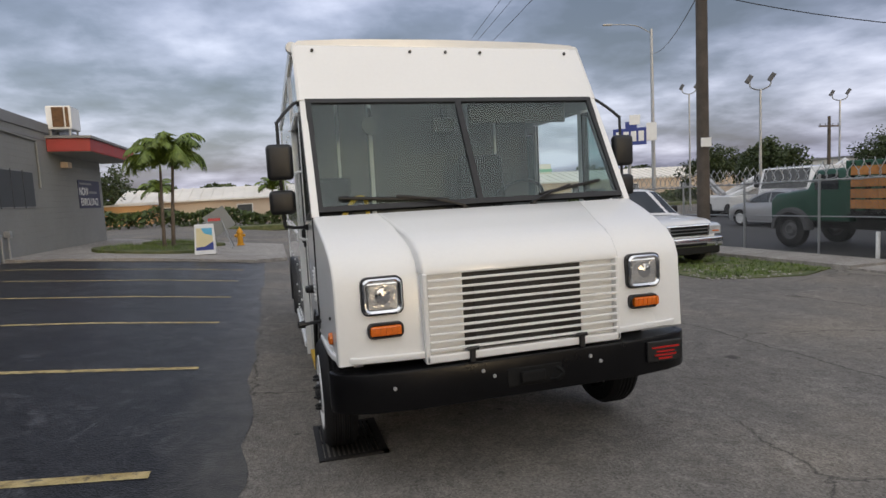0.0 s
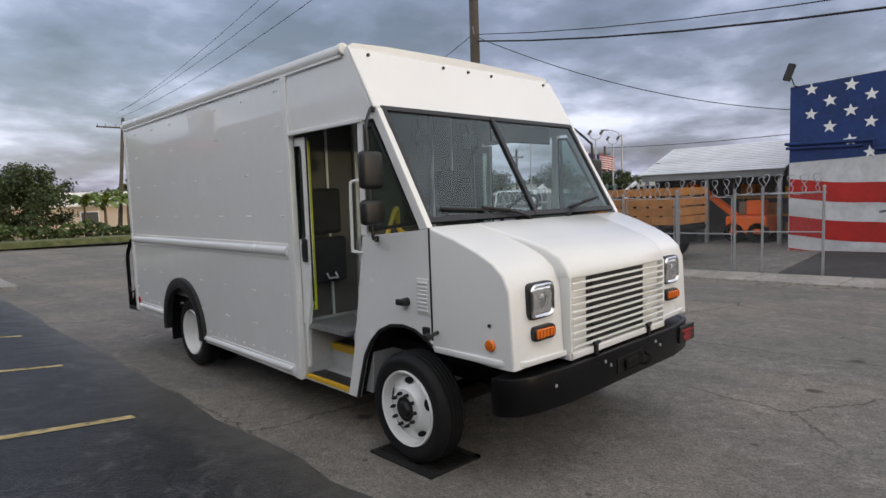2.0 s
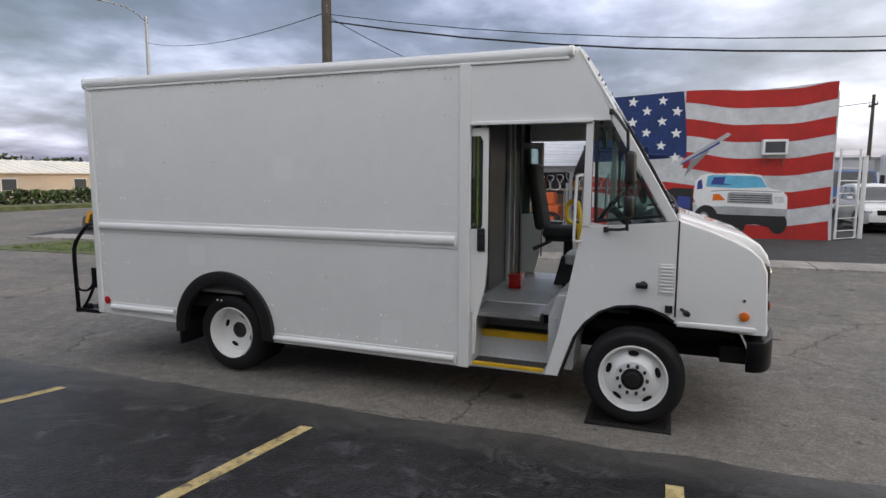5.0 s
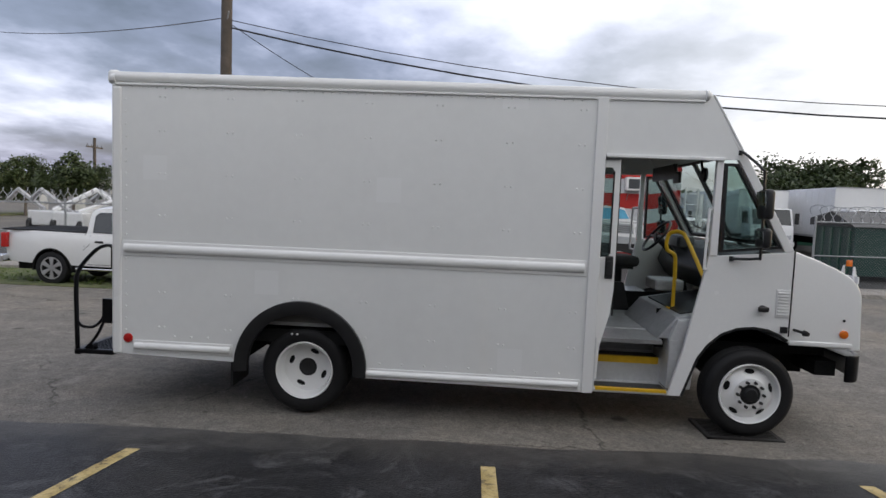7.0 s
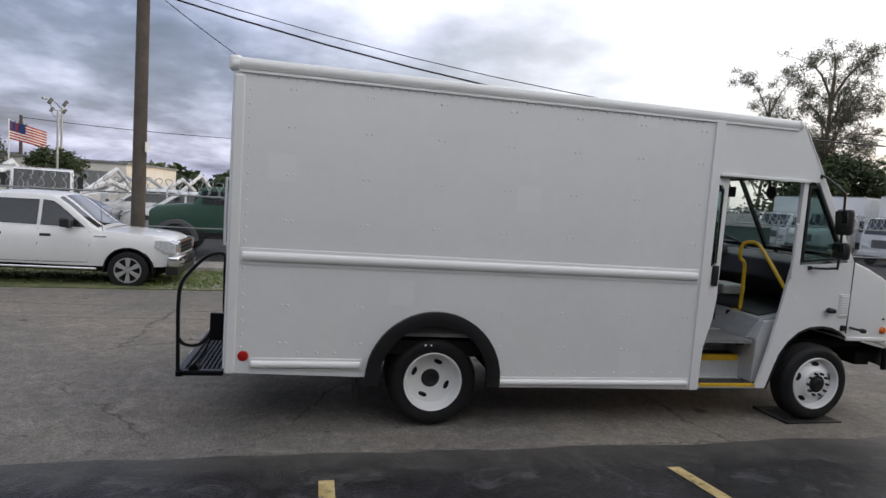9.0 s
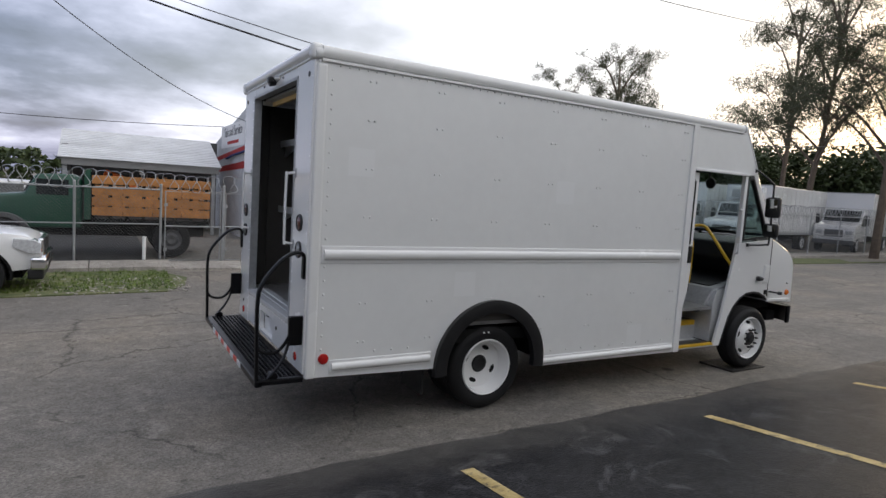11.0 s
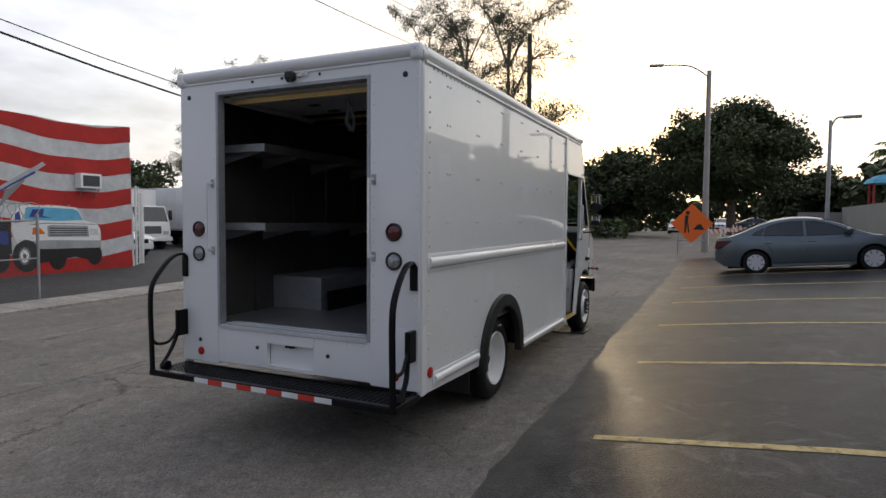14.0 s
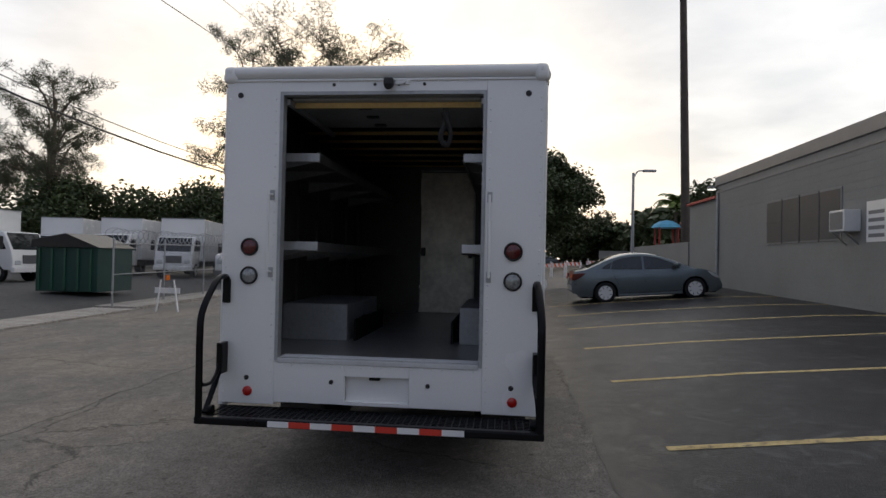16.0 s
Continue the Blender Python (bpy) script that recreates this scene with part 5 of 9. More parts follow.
def blades(spots, h, spread, name, label):
    """Grass tufts: many thin bent blades on given places."""
    rnd = random.Random(7)
    vs, fs = [], []
    for x, y in spots:
        z = gz(x, y) + 0.02
        for _ in range(6):
            a, ln = rnd.uniform(0, 6.28), h * rnd.uniform(0.5, 1.2)
            dx, dy = math.cos(a) * spread, math.sin(a) * spread
            px, py = x + rnd.uniform(-0.06, 0.06), y + rnd.uniform(-0.06, 0.06)
            k = len(vs)
            w = 0.012
            vs += [(px - dy / spread * w, py + dx / spread * w, z), (px + dy / spread * w, py - dx / spread * w, z), (px + dx, py + dy, z + ln)]
            fs.append((k, k + 1, k + 2))
    me = bpy.data.meshes.new(name)
    me.from_pydata(vs, [], fs)
    me.materials.append(M_FROND)
    return tagged(new(name, me), label, "grass", kind="stuff")


rg = random.Random(3)
blades([(rg.uniform(8.8, 11.7), 10.0 + 15 * rg.random() ** 1.3) for _ in range(1500)], 0.07, 0.04, "grass", "short patchy grass on the verge")
rv2 = random.Random(5)
peb = bmesh.new()
for _ in range(260):
    x, y = rv2.uniform(8.4, 10.6), rv2.uniform(9.7, 12.5)
    bmesh.ops.create_icosphere(peb, subdivisions=1, radius=rv2.uniform(0.015, 0.04), matrix=Matrix.Translation((x, y, gz(x, y) + 0.025)) @ Matrix.Diagonal((1, 1, 0.5, 1)))
ob = part("gravel", peb, M_WALK)
tagged(ob, "loose pale gravel on the verge", "gravel", kind="stuff")

# the lot's north end: kerb, walk, planted islands
tagged(part("pavement_north", land([(-7.5, 19.6), (-4, 19.4), (-0.6, 19.3), (0.4, 20.4), (0.4, 28.5), (-7.5, 32.5)], 0.10), M_WALK), "concrete walk behind a kerb", "pavement", kind="structure")
for cx, cy, rx, ry in ((-4.1, 23.4, 2.0, 2.1), (-3.6, 27.0, 1.6, 1.0)):
    o = [(cx + rx * math.cos(a), cy + ry * math.sin(a)) for a in [2 * math.pi * k / 18 for k in range(18)]]
    tagged(part("grass_island", land(o, 0.16), M_GRASS), "small planted grass island", "verge", kind="structure")
    blades([(cx + rx * 0.95 * rg.uniform(-1, 1) * 0.8, cy + ry * 0.95 * rg.uniform(-1, 1) * 0.8) for _ in range(420)], 0.26, 0.08, "grass", "rough grass on the island")
tagged(part("grass_strip", land([(-40, 44.5), (60, 44.5), (60, 47.5), (-40, 47.5)], 0.05), M_GRASS), "mown grass strip across the road", "verge", kind="structure")


# ---- trees and palms ----
def tree(name, x, y, h, r, label, leaf, seed, airy=0.5, crown_low=0.35, leaves=2600, size=0.22, lean=0.0, squash=0.75, needle=False, trunk_r=None):
    rnd = random.Random(seed)
    z0 = gz(x, y) - 0.05
    t = thing(name, x, y, z0, label, "tree")
    tr = trunk_r or h * 0.022
    top = Vector((x + lean, y, z0 + h * (0.9 if needle else 0.62)))
    spine = smooth_path([(x, y, z0), (x + lean * 0.2 + rnd.uniform(-0.2, 0.2), y + rnd.uniform(-0.2, 0.2), z0 + h * 0.25), (x + lean * 0.6, y + rnd.uniform(-0.3, 0.3), z0 + h * 0.45), top], 3)
    wood = [tube(spine, tr, 8, r_end=tr * 0.35)]
    tips = []
    nlimb = 13 if needle else 9
    for i in range(nlimb):
        f = crown_low + (0.92 - crown_low) * (i + 0.5) / nlimb
        b = spine[min(len(spine) - 1, int(f * len(spine) * (0.98 if needle else 0.9)))]
        a = i * 2.4 + rnd.uniform(-0.4, 0.4)
        reach = r * (0.95 - (0.55 * (f - crown_low) if needle else 0.15 * f)) * rnd.uniform(0.65, 1.0)
        rise = (h * 0.21 if needle else h * 0.22) * rnd.uniform(0.5, 1.3)
        e = b + Vector((math.cos(a) * reach, math.sin(a) * reach, rise))
        m = b + (e - b) * 0.5 + Vector((0, 0, rise * 0.25))
        limb = smooth_path([b, m, e], 3)
        wood.append(tube(limb, tr * 0.38, 6, r_end=tr * 0.08))
        tips += [(limb[2], 0.55), (m, 0.7), (limb[-2], 0.9), (e, 1.0)]
        for _ in range(7 if needle else 3):
            q = e + Vector((rnd.uniform(-1, 1), rnd.uniform(-1, 1), rnd.uniform(-0.3, 0.8))) * r * 0.33
            wood.append(tube([limb[-3], (limb[-3] + q) / 2 + Vector((0, 0, 0.1)), q], tr * 0.12, 5, r_end=tr * 0.04))
            tips.append((q, 1.0))
    tips += [(top, 1.0), (top + Vector((0, 0, h * 0.08)), 0.9)]
    if not needle:
        for _ in range(int(70 * (1 - airy) + 8)):
            a, rr, zz = rnd.uniform(0, 6.28), r * rnd.uniform(0.2, 0.95), rnd.uniform(0.0, 1.0)
            k = math.sqrt(max(0.05, 1 - zz * zz * 0.9))
            tips.append((Vector((x + lean + math.cos(a) * rr * k, y + math.sin(a) * rr * k, z0 + h * (crown_low + 0.1) + h * (0.85 - crown_low) * zz * squash * 1.25)), 1.0))
    part("trunk", join(*wood), M_BARK, t, "brown trunk with limbs", smooth=True)
    vs, fs = [], []
    n = leaves // len(tips)
    for c, w in tips:
        cr = r * (0.20 if not needle else 0.15) * rnd.uniform(0.7, 1.3)
        for _ in range(int(n * rnd.uniform(0.6, 1.4))):
            d = Vector((rnd.gauss(0, 0.55), rnd.gauss(0, 0.55), rnd.gauss(0, 0.42)))
            d = d * (cr if d.length < 1.1 else cr * 1.1 / d.length)
            p = c + d
            if needle:
                u = Vector((rnd.gauss(0, 0.5), rnd.gauss(0, 0.5), rnd.uniform(-1.0, 0.5))).normalized() * size * rnd.uniform(0.7, 1.6)
                v = u.cross(Vector((rnd.gauss(0, 1), rnd.gauss(0, 1), rnd.gauss(0, 1)))).normalized() * size * 0.10
            else:
                u = Vector((rnd.gauss(0, 1), rnd.gauss(0, 1), rnd.gauss(0, 0.6))).normalized() * size * rnd.uniform(0.5, 1.1)
                v = u.cross(Vector((rnd.gauss(0, 1), rnd.gauss(0, 1), rnd.gauss(0, 1)))).normalized() * size * rnd.uniform(0.3, 0.55)
            k = len(vs)
            vs += [tuple(p - u * 0.5), tuple(p + v * 0.5), tuple(p + u * 0.5), tuple(p - v * 0.5)]
            fs.append((k, k + 1, k + 2, k + 3))
    inv = ORIGIN[t.name]
    me = bpy.data.meshes.new("crown")
    me.from_pydata([tuple(inv @ Vector(v)) for v in vs], [], fs)
    me.materials.append(leaf)
    ob = new("crown", me)
    ob.parent = t
    return t


def palm(x, y, h, fr, label, seed, lean=0.0, n=15, trunk_r=0.11, z0=None, droop=1.0):
    rnd = random.Random(seed)
    z0 = gz(x, y) + 0.05 if z0 is None else z0
    t = thing("palm_tree", x, y, z0, label, "palm")
    spine = smooth_path([(x, y, z0), (x + lean * 0.3, y, z0 + h * 0.4), (x + lean, y, z0 + h)], 5)
    part("trunk", tube(spine, trunk_r * 1.25, 9, r_end=trunk_r * 0.75), M_BARK, t, "slim ringed grey trunk", smooth=True)
    top = spine[-1]
    part("crownshaft", rod(top - Vector((0, 0, 0.05)), top + Vector((0, 0, 0.5 * fr / 1.8)), trunk_r * 0.75, trunk_r * 0.35, 9), M_FROND, t, "green crownshaft", smooth=True)
    c = top + Vector((0, 0, 0.35 * fr / 1.8))
    for i in range(n):
        a = i * 2.399 + rnd.uniform(-0.2, 0.2)
        up0 = rnd.uniform(0.45, 1.3) if i > 3 else 1.4
        ln = fr * rnd.uniform(0.85, 1.1)
        out = Vector((math.cos(a), math.sin(a), 0))
        pts = []
        p, ang = c.copy(), up0
        for k in range(9):
            pts.append(p.copy())
            p += (out * math.cos(ang) + Vector((0, 0, math.sin(ang)))) * ln / 8
            ang -= (0.20 + 0.11 * droop) * (1.0 if k > 1 else 0.5)
        vs, fs = [], []
        for k in range(8):
            for s in (0.0, 0.33, 0.66):
                q = pts[k] + (pts[k + 1] - pts[k]) * s
                d = (pts[k + 1] - pts[k]).normalized()
                sd = d.cross(Vector((0, 0, 1))).normalized()
                f = (k + s) / 8
                lw = fr * 0.27 * math.sin(math.pi * min(1, 0.12 + 0.88 * f)) + 0.05
                for sg in (-1, 1):
                    e = q + sd * sg * lw * 0.8 + d * lw * 0.5 + Vector((0, 0, -lw * rnd.uniform(0.25, 0.75) * droop))
                    b = d * 0.035 * fr
                    m = len(vs)
                    vs += [tuple(q - b), tuple(q + b), tuple((q + e) / 2 + b * 0.8 + Vector((0, 0, 0.05 * lw))), tuple(e), tuple((q + e) / 2 - b * 0.4 + Vector((0, 0, 0.05 * lw)))]
                    fs.append((m, m + 1, m + 2, m + 3, m + 4))
        for k in range(8):
            m = len(vs)
            sd = (pts[k + 1] - pts[k]).cross(Vector((0, 0, 1))).normalized() * 0.018
            vs += [tuple(pts[k] - sd), tuple(pts[k] + sd), tuple(pts[k + 1] + sd), tuple(pts[k + 1] - sd)]
            fs.append((m, m + 1, m + 2, m + 3))
        inv = ORIGIN[t.name]
        me = bpy.data.meshes.new("frond")
        me.from_pydata([tuple(inv @ Vector(v)) for v in vs], [], fs)
        me.materials.append(M_FROND)
        o = new("frond", me)
        o.parent = t
    return t


palm(-3.62, 24.2, 3.1, 1.75, "green palm with slim trunk on a grass island", 1, lean=0.22, trunk_r=0.065, n=22, droop=1.5)
palm(-3.9, 24.0, 2.9, 1.6, "green palm with slim trunk on a grass island", 2, lean=0.1, trunk_r=0.06, n=18, droop=1.5)
for i, (x, y, h) in enumerate(((0.2, 52, 2.7), (1.6, 52.5, 2.5), (-8.5, 52, 2.3), (9.6, 53, 2.3), (11.0, 53, 2.5), (18.5, 56, 2.6), (24.0, 56, 2.4), (13.5, 56, 2.5))):
    palm(x, y, h, 1.9, "small green palm by the far hedge", 20 + i, n=13, trunk_r=0.12)
tree("shade_tree", 5.9, 52.0, 6.0, 3.0, "dense dark green tree behind the hedge", M_LEAFD, 31, airy=0.4, crown_low=0.2, leaves=13440, size=0.30)
tree("shade_tree", 3.0, 54.0, 4.4, 2.2, "dark green tree behind the hedge", M_LEAFD, 32, airy=0.5, crown_low=0.25, leaves=8320, size=0.28)
tree("shade_tree", -16.0, 58.0, 5.5, 4.0, "dark green tree beyond the road", M_LEAFD, 33, airy=0.3, leaves=8320, size=0.35)
for i, (x, y, h, r) in enumerate(((38.9, 45.7, 5.6, 2.6), (42.5, 44.0, 5.2, 2.4), (51, 38.5, 5.6, 3.2), (33, 33, 5.0, 2.0), (48, 30, 4.6, 2.2))):
    tree("shade_tree", x, y, h, r, "distant green tree behind the yard", M_LEAFD, 40 + i, airy=0.4, crown_low=0.3, leaves=7040, size=0.30)
tree("casuarina_tree", 11.2, -23.4, 15.0, 5.0, "tall thin needle-leaved tree with open crown", M_NEEDLE, 51, airy=0.85, crown_low=0.40, leaves=20000, size=0.34, needle=True, trunk_r=0.24)
tree("casuarina_tree", 15.5, -24.5, 15.5, 4.6, "tall thin needle-leaved tree with open crown", M_NEEDLE, 52, airy=0.85, crown_low=0.40, leaves=19000, size=0.34, needle=True, trunk_r=0.22, lean=-1.0)
tree("casuarina_tree", 20.8, -31.0, 17.5, 4.0, "tall thin needle-leaved tree with open crown", M_NEEDLE, 53, airy=0.85, crown_low=0.45, leaves=12000, size=0.4, needle=True, trunk_r=0.22)
tree("casuarina_tree", 38.0, -31.5, 15.5, 4.2, "tall thin needle-leaved tree with open crown", M_NEEDLE, 54, airy=0.8, crown_low=0.5, leaves=12000, size=0.4, needle=True)
tree("casuarina_tree", 50.0, -35.5, 16.0, 4.3, "tall needle-leaved tree with open crown behind the yard", M_NEEDLE, 55, airy=0.7, crown_low=0.30, leaves=19000, size=0.38, needle=True, trunk_r=0.2)
tree("casuarina_tree", 43.5, -37.5, 15.5, 4.6, "tall needle-leaved tree with open crown behind the yard", M_NEEDLE, 56, airy=0.7, crown_low=0.30, leaves=19000, size=0.38, needle=True, trunk_r=0.2)
tree("shade_tree", -2.3, -45.0, 12.2, 6.2, "broad dark rain tree over the street", M_LEAFD, 61, airy=0.0, crown_low=0.28, leaves=70000, size=0.42, squash=0.7, trunk_r=0.4)
tree("shade_tree", 7.6, -52.0, 9.6, 6.0, "broad dark tree beside the street", M_LEAFD, 62, airy=0.3, crown_low=0.2, leaves=22400, size=0.55)
tree("shade_tree", 14.5, -43.0, 6.9, 5.0, "broad dark tree beside the street", M_LEAFD, 63, airy=0.3, crown_low=0.15, leaves=19200, size=0.5)
tree("shade_tree", 20.0, -41.0, 7.6, 5.5, "dark tree behind parked trucks", M_LEAFD, 64, airy=0.3, crown_low=0.15, leaves=17600, size=0.5)
tree("shade_tree", 28.0, -37.0, 8.0, 6.0, "dark tree behind parked trucks", M_LEAFD, 65, airy=0.3, crown_low=0.15, leaves=17600, size=0.5)
tree("shade_tree", 37.0, -32.0, 7.5, 6.0, "dark tree behind parked trucks", M_LEAFD, 66, airy=0.3, crown_low=0.15, leaves=16000, size=0.5)
tree("shade_tree", 47.0, -22.0, 7.0, 5.0, "dark tree behind the yard", M_LEAFD, 67, airy=0.3, crown_low=0.15, leaves=12800, size=0.5)
tree("shade_tree", -10.0, -60.0, 6.2, 5.0, "dark tree far down the street", M_LEAFD, 68, airy=0.3, crown_low=0.15, leaves=14400, size=0.6)
tree("shade_tree", -12.0, -22.0, 6.0, 2.6, "green tree behind the building", M_LEAFD, 69, airy=0.4, crown_low=0.3, leaves=9600, size=0.35)
palm(-9.2, -21.0, 3.6, 1.5, "ragged palm behind the building", 71, n=14)


def hedge(x0, x1, y, h, d, seed):
    rnd = random.Random(seed)
    vs, fs = [], []
    for _ in range(int((x1 - x0) * 150)):
        x = rnd.uniform(x0, x1)
        top = h * (0.75 + 0.25 * noise.noise(Vector((x * 0.5, y, 0))) + 0.12 * noise.noise(Vector((x * 2, y, 1))))
        p = Vector((x, y + rnd.uniform(-d, d), gz(x, y) + top * rnd.random() ** 0.6))
        u = Vector((rnd.gauss(0, 1), rnd.gauss(0, 1), rnd.gauss(0, 0.7))).normalized() * 0.2
        v = u.cross(Vector((rnd.gauss(0, 1), rnd.gauss(0, 1), rnd.gauss(0, 1)))).normalized() * 0.11
        k = len(vs)
        vs += [tuple(p - u), tuple(p + v), tuple(p + u), tuple(p - v)]
        fs.append((k, k + 1, k + 2, k + 3))
    me = bpy.data.meshes.new("hedge")
    me.from_pydata(vs, [], fs)
    me.materials.append(M_LEAF)
    return tagged(new("hedge", me), "clipped green hedge along the grass strip", "hedge", kind="stuff")


hedge(-22, 40, 48.6, 1.7, 0.7, 4)
hedge(6, 40, -40.0, 2.2, 0.8, 5)


def far_wood(x0, x1, y, h, d, seed, n, along="x"):
    """A distant belt of trees: thousands of leaf clumps with an uneven top."""
    rnd = random.Random(seed)
    vs, fs = [], []
    for _ in range(n):
        a = rnd.uniform(x0, x1)
        top = h * (0.72 + 0.45 * noise.noise(Vector((a * 0.13, seed, 0))) + 0.2 * noise.noise(Vector((a * 0.5, seed, 1))))
        o = rnd.uniform(-d, d)
        x, yy = (a, y + o) if along == "x" else (y + o, a)
        p = Vector((x, yy, gz(x, yy) + top * rnd.random() ** 0.7))
        u = Vector((rnd.gauss(0, 1), rnd.gauss(0, 1), rnd.gauss(0, 0.6))).normalized() * rnd.uniform(0.35, 0.75)
        v = u.cross(Vector((rnd.gauss(0, 1), rnd.gauss(0, 1), rnd.gauss(0, 1)))).normalized() * 0.36
        k = len(vs)
        vs += [tuple(p - u), tuple(p + v), tuple(p + u), tuple(p - v)]
        fs.append((k, k + 1, k + 2, k + 3))
    me = bpy.data.meshes.new("far_trees")
    me.from_pydata(vs, [], fs)
    me.materials.append(M_LEAFD)
    return tagged(new("far_trees", me), "distant belt of dark green trees", "trees", kind="stuff")


far_wood(-70, 75, -92, 7.0, 3.0, 11, 16000)
far_wood(-84, -38, 12.8, 6.0, 2.5, 12, 11000, "y")
far_wood(-90, -30, -14.5, 6.5, 2.5, 13, 9000, "y")
far_wood(-50, 70, 100, 6.5, 3.0, 14, 9000)
far_wood(-70, 95, 95, 6.0, 3.0, 15, 10000, "y")

# ---- the grey building beside the lot ----
WX = -7.45
bld = thing("block_building", -12.5, 8, 0.3, "low grey painted block building with flat roof", "building")
part("street_wall", bx(WX - 0.25, -9.2, -0.2, WX, 30.9, 4.55), M_BLOCK, bld, "grey painted block wall")
part("north_wall", bx(-20, 30.65, -0.2, WX - 0.25, 30.9, 4.55), M_BLOCK, bld)
part("south_wall", bx(-20, -9.2, -0.2, WX - 0.25, -8.95, 4.55), M_BLOCK, bld)
part("west_wall", bx(-20.2, -9.2, -0.2, -20, 30.9, 4.55), M_BLOCK, bld)
part("roof", bx(-20.3, -9.3, 4.55, WX + 0.06, 30.95, 4.90, 0.02), M_TRIM, bld, "flat roof with a grey metal edge")
part("parapet_band", bx(WX, -9.25, 4.28, WX + 0.025, 24.2, 4.36, 0.006), M_TRIM, bld)
# block courses: shallow raised bands of blocks
for k in range(21):
    z = 0.75 + 0.2 * k
    part("block_course", bx(WX - 0.001, -9.15, z - 0.194, WX + 0.006, 30.85, z - 0.006, 0.002), M_BLOCK, bld)
def grille_window(y0, y1, z0, z1):
    w = part("window", bx(WX - 0.02, y0, z0, WX + 0.03, y1, z1, 0.008), M_TRIM, bld, "wide window behind a dark security mesh")
    part("pane", bx(WX + 0.028, y0 + 0.05, z0 + 0.05, WX + 0.034, y1 - 0.05, z1 - 0.05), M_MESHD, w)
    for i in range(1, 4):
        yy = y0 + (y1 - y0) * i / 4
        part("mullion", bx(WX + 0.03, yy - 0.02, z0, WX + 0.045, yy + 0.02, z1), M_MESHD, w)
    part("rail", bx(WX + 0.03, y0, (z0 + z1) / 2 - 0.015, WX + 0.043, y1, (z0 + z1) / 2 + 0.015), M_MESHD, w)


grille_window(-4.85, -0.75, 2.22, 3.52)
grille_window(19.0, 22.6, 1.95, 3.15)
acw = part("window_air_conditioner", bx(WX, -0.66, 2.40, WX + 0.36, -0.02, 2.90, 0.02), M_WHITE2, bld, "white window air conditioner on brackets")
part("grille", join(bx(WX + 0.36, -0.60, 2.45, WX + 0.366, -0.08, 2.85), *[bx(WX + 0.365, -0.60, 2.46 + 0.05 * k, WX + 0.375, -0.08, 2.48 + 0.05 * k) for k in range(8)]), M_TRIM, acw)
part("bracket", join(rod((WX, -0.58, 2.1), (WX + 0.32, -0.58, 2.40), 0.015), rod((WX, -0.1, 2.1), (WX + 0.32, -0.1, 2.40), 0.015)), M_TRIM, acw)
nb = thing("notice_board", WX + 0.02, 0.55, 2.2, "pale notice sheet with grey bars on the wall", "sign")
part("sheet", bx(WX + 0.007, 0.22, 2.15, WX + 0.02, 0.95, 3.05), M_WHITE2, nb)
for k in range(4):
    part("text_bar", bx(WX + 0.02, 0.30, 2.25 + 0.17 * k, WX + 0.025, 0.85, 2.33 + 0.17 * k), M_TRIM, nb)
part("wall_pipe", join(tube(smooth_path([(WX + 0.05, 17.0, 4.3), (WX + 0.05, 22.6, 4.2), (WX + 0.05, 23.1, 4.1), (WX + 0.05, 23.1, 2.6)], 3), 0.035, 8)), M_BLOCK, bld)
part("wall_pipe", rod((WX + 0.06, -9.0, 0.5), (WX + 0.06, -9.0, 4.3), 0.05), M_GALV, bld)
wl = part("wall_lamp", join(rod((WX, -8.8, 4.35), (WX + 0.3, -8.7, 4.45), 0.02), bx(WX + 0.25, -8.85, 4.38, WX + 0.5, -8.6, 4.5, 0.03)), M_TRIM, bld, "small wall flood lamp")
m_lit = bpy.data.materials.new("lit_lamp_glass")
m_lit.use_nodes = True
m_lit.node_tree.nodes["Principled BSDF"].inputs["Emission Color"].default_value = (1, 0.95, 0.85, 1)
m_lit.node_tree.nodes["Principled BSDF"].inputs["Emission Strength"].default_value = 2.0
part("lamp_glass", bx(WX + 0.27, -8.83, 4.36, WX + 0.48, -8.62, 4.38), m_lit, wl)
part("meter_pipes", join(tube([(WX + 0.08, 19.2, 0.3), (WX + 0.08, 19.2, 1.15), (WX + 0.08, 19.5, 1.2), (WX + 0.08, 19.5, 0.3)], 0.03, 8), bx(WX, 19.1, 1.1, WX + 0.16, 19.3, 1.3, 0.02), bx(WX, 19.9, 1.1, WX + 0.16, 20.1, 1.3, 0.02), rod((WX + 0.08, 20.0, 0.3), (WX + 0.08, 20.0, 1.15), 0.03)), M_GALV, bld)
part("junction_box", bx(WX, 25.5, 3.42, WX + 0.25, 26.0, 3.64, 0.02), M_PINK, bld)
# canopy over the entrance
cn = part("canopy", prism([(WX + 0.01, 24.2), (WX + 1.35, 24.4), (WX + 1.45, 31.2), (WX + 0.01, 31.2)], "z", 3.92, 4.38, 0.02), M_REDTRIM, bld, "red fascia canopy over the entrance")
part("canopy_roof", prism([(WX + 0.01, 24.1), (WX + 1.43, 24.3), (WX + 1.53, 31.3), (WX + 0.01, 31.3)], "z", 4.382, 4.47), M_TRIM, cn)
part("canopy_soffit", prism([(WX + 0.01, 24.25), (WX + 1.3, 24.45), (WX + 1.4, 31.15), (WX + 0.01, 31.15)], "z", 3.90, 3.92), M_BLOCK, cn)
ra = thing("rooftop_air_conditioner", WX + 0.4, 24.9, 4.47, "old rusty rooftop air conditioner on legs", "air conditioner")
part("casing", bx(WX + 0.02, 24.45, 4.72, WX + 0.82, 25.5, 5.55, 0.03), M_WHITE2, ra)
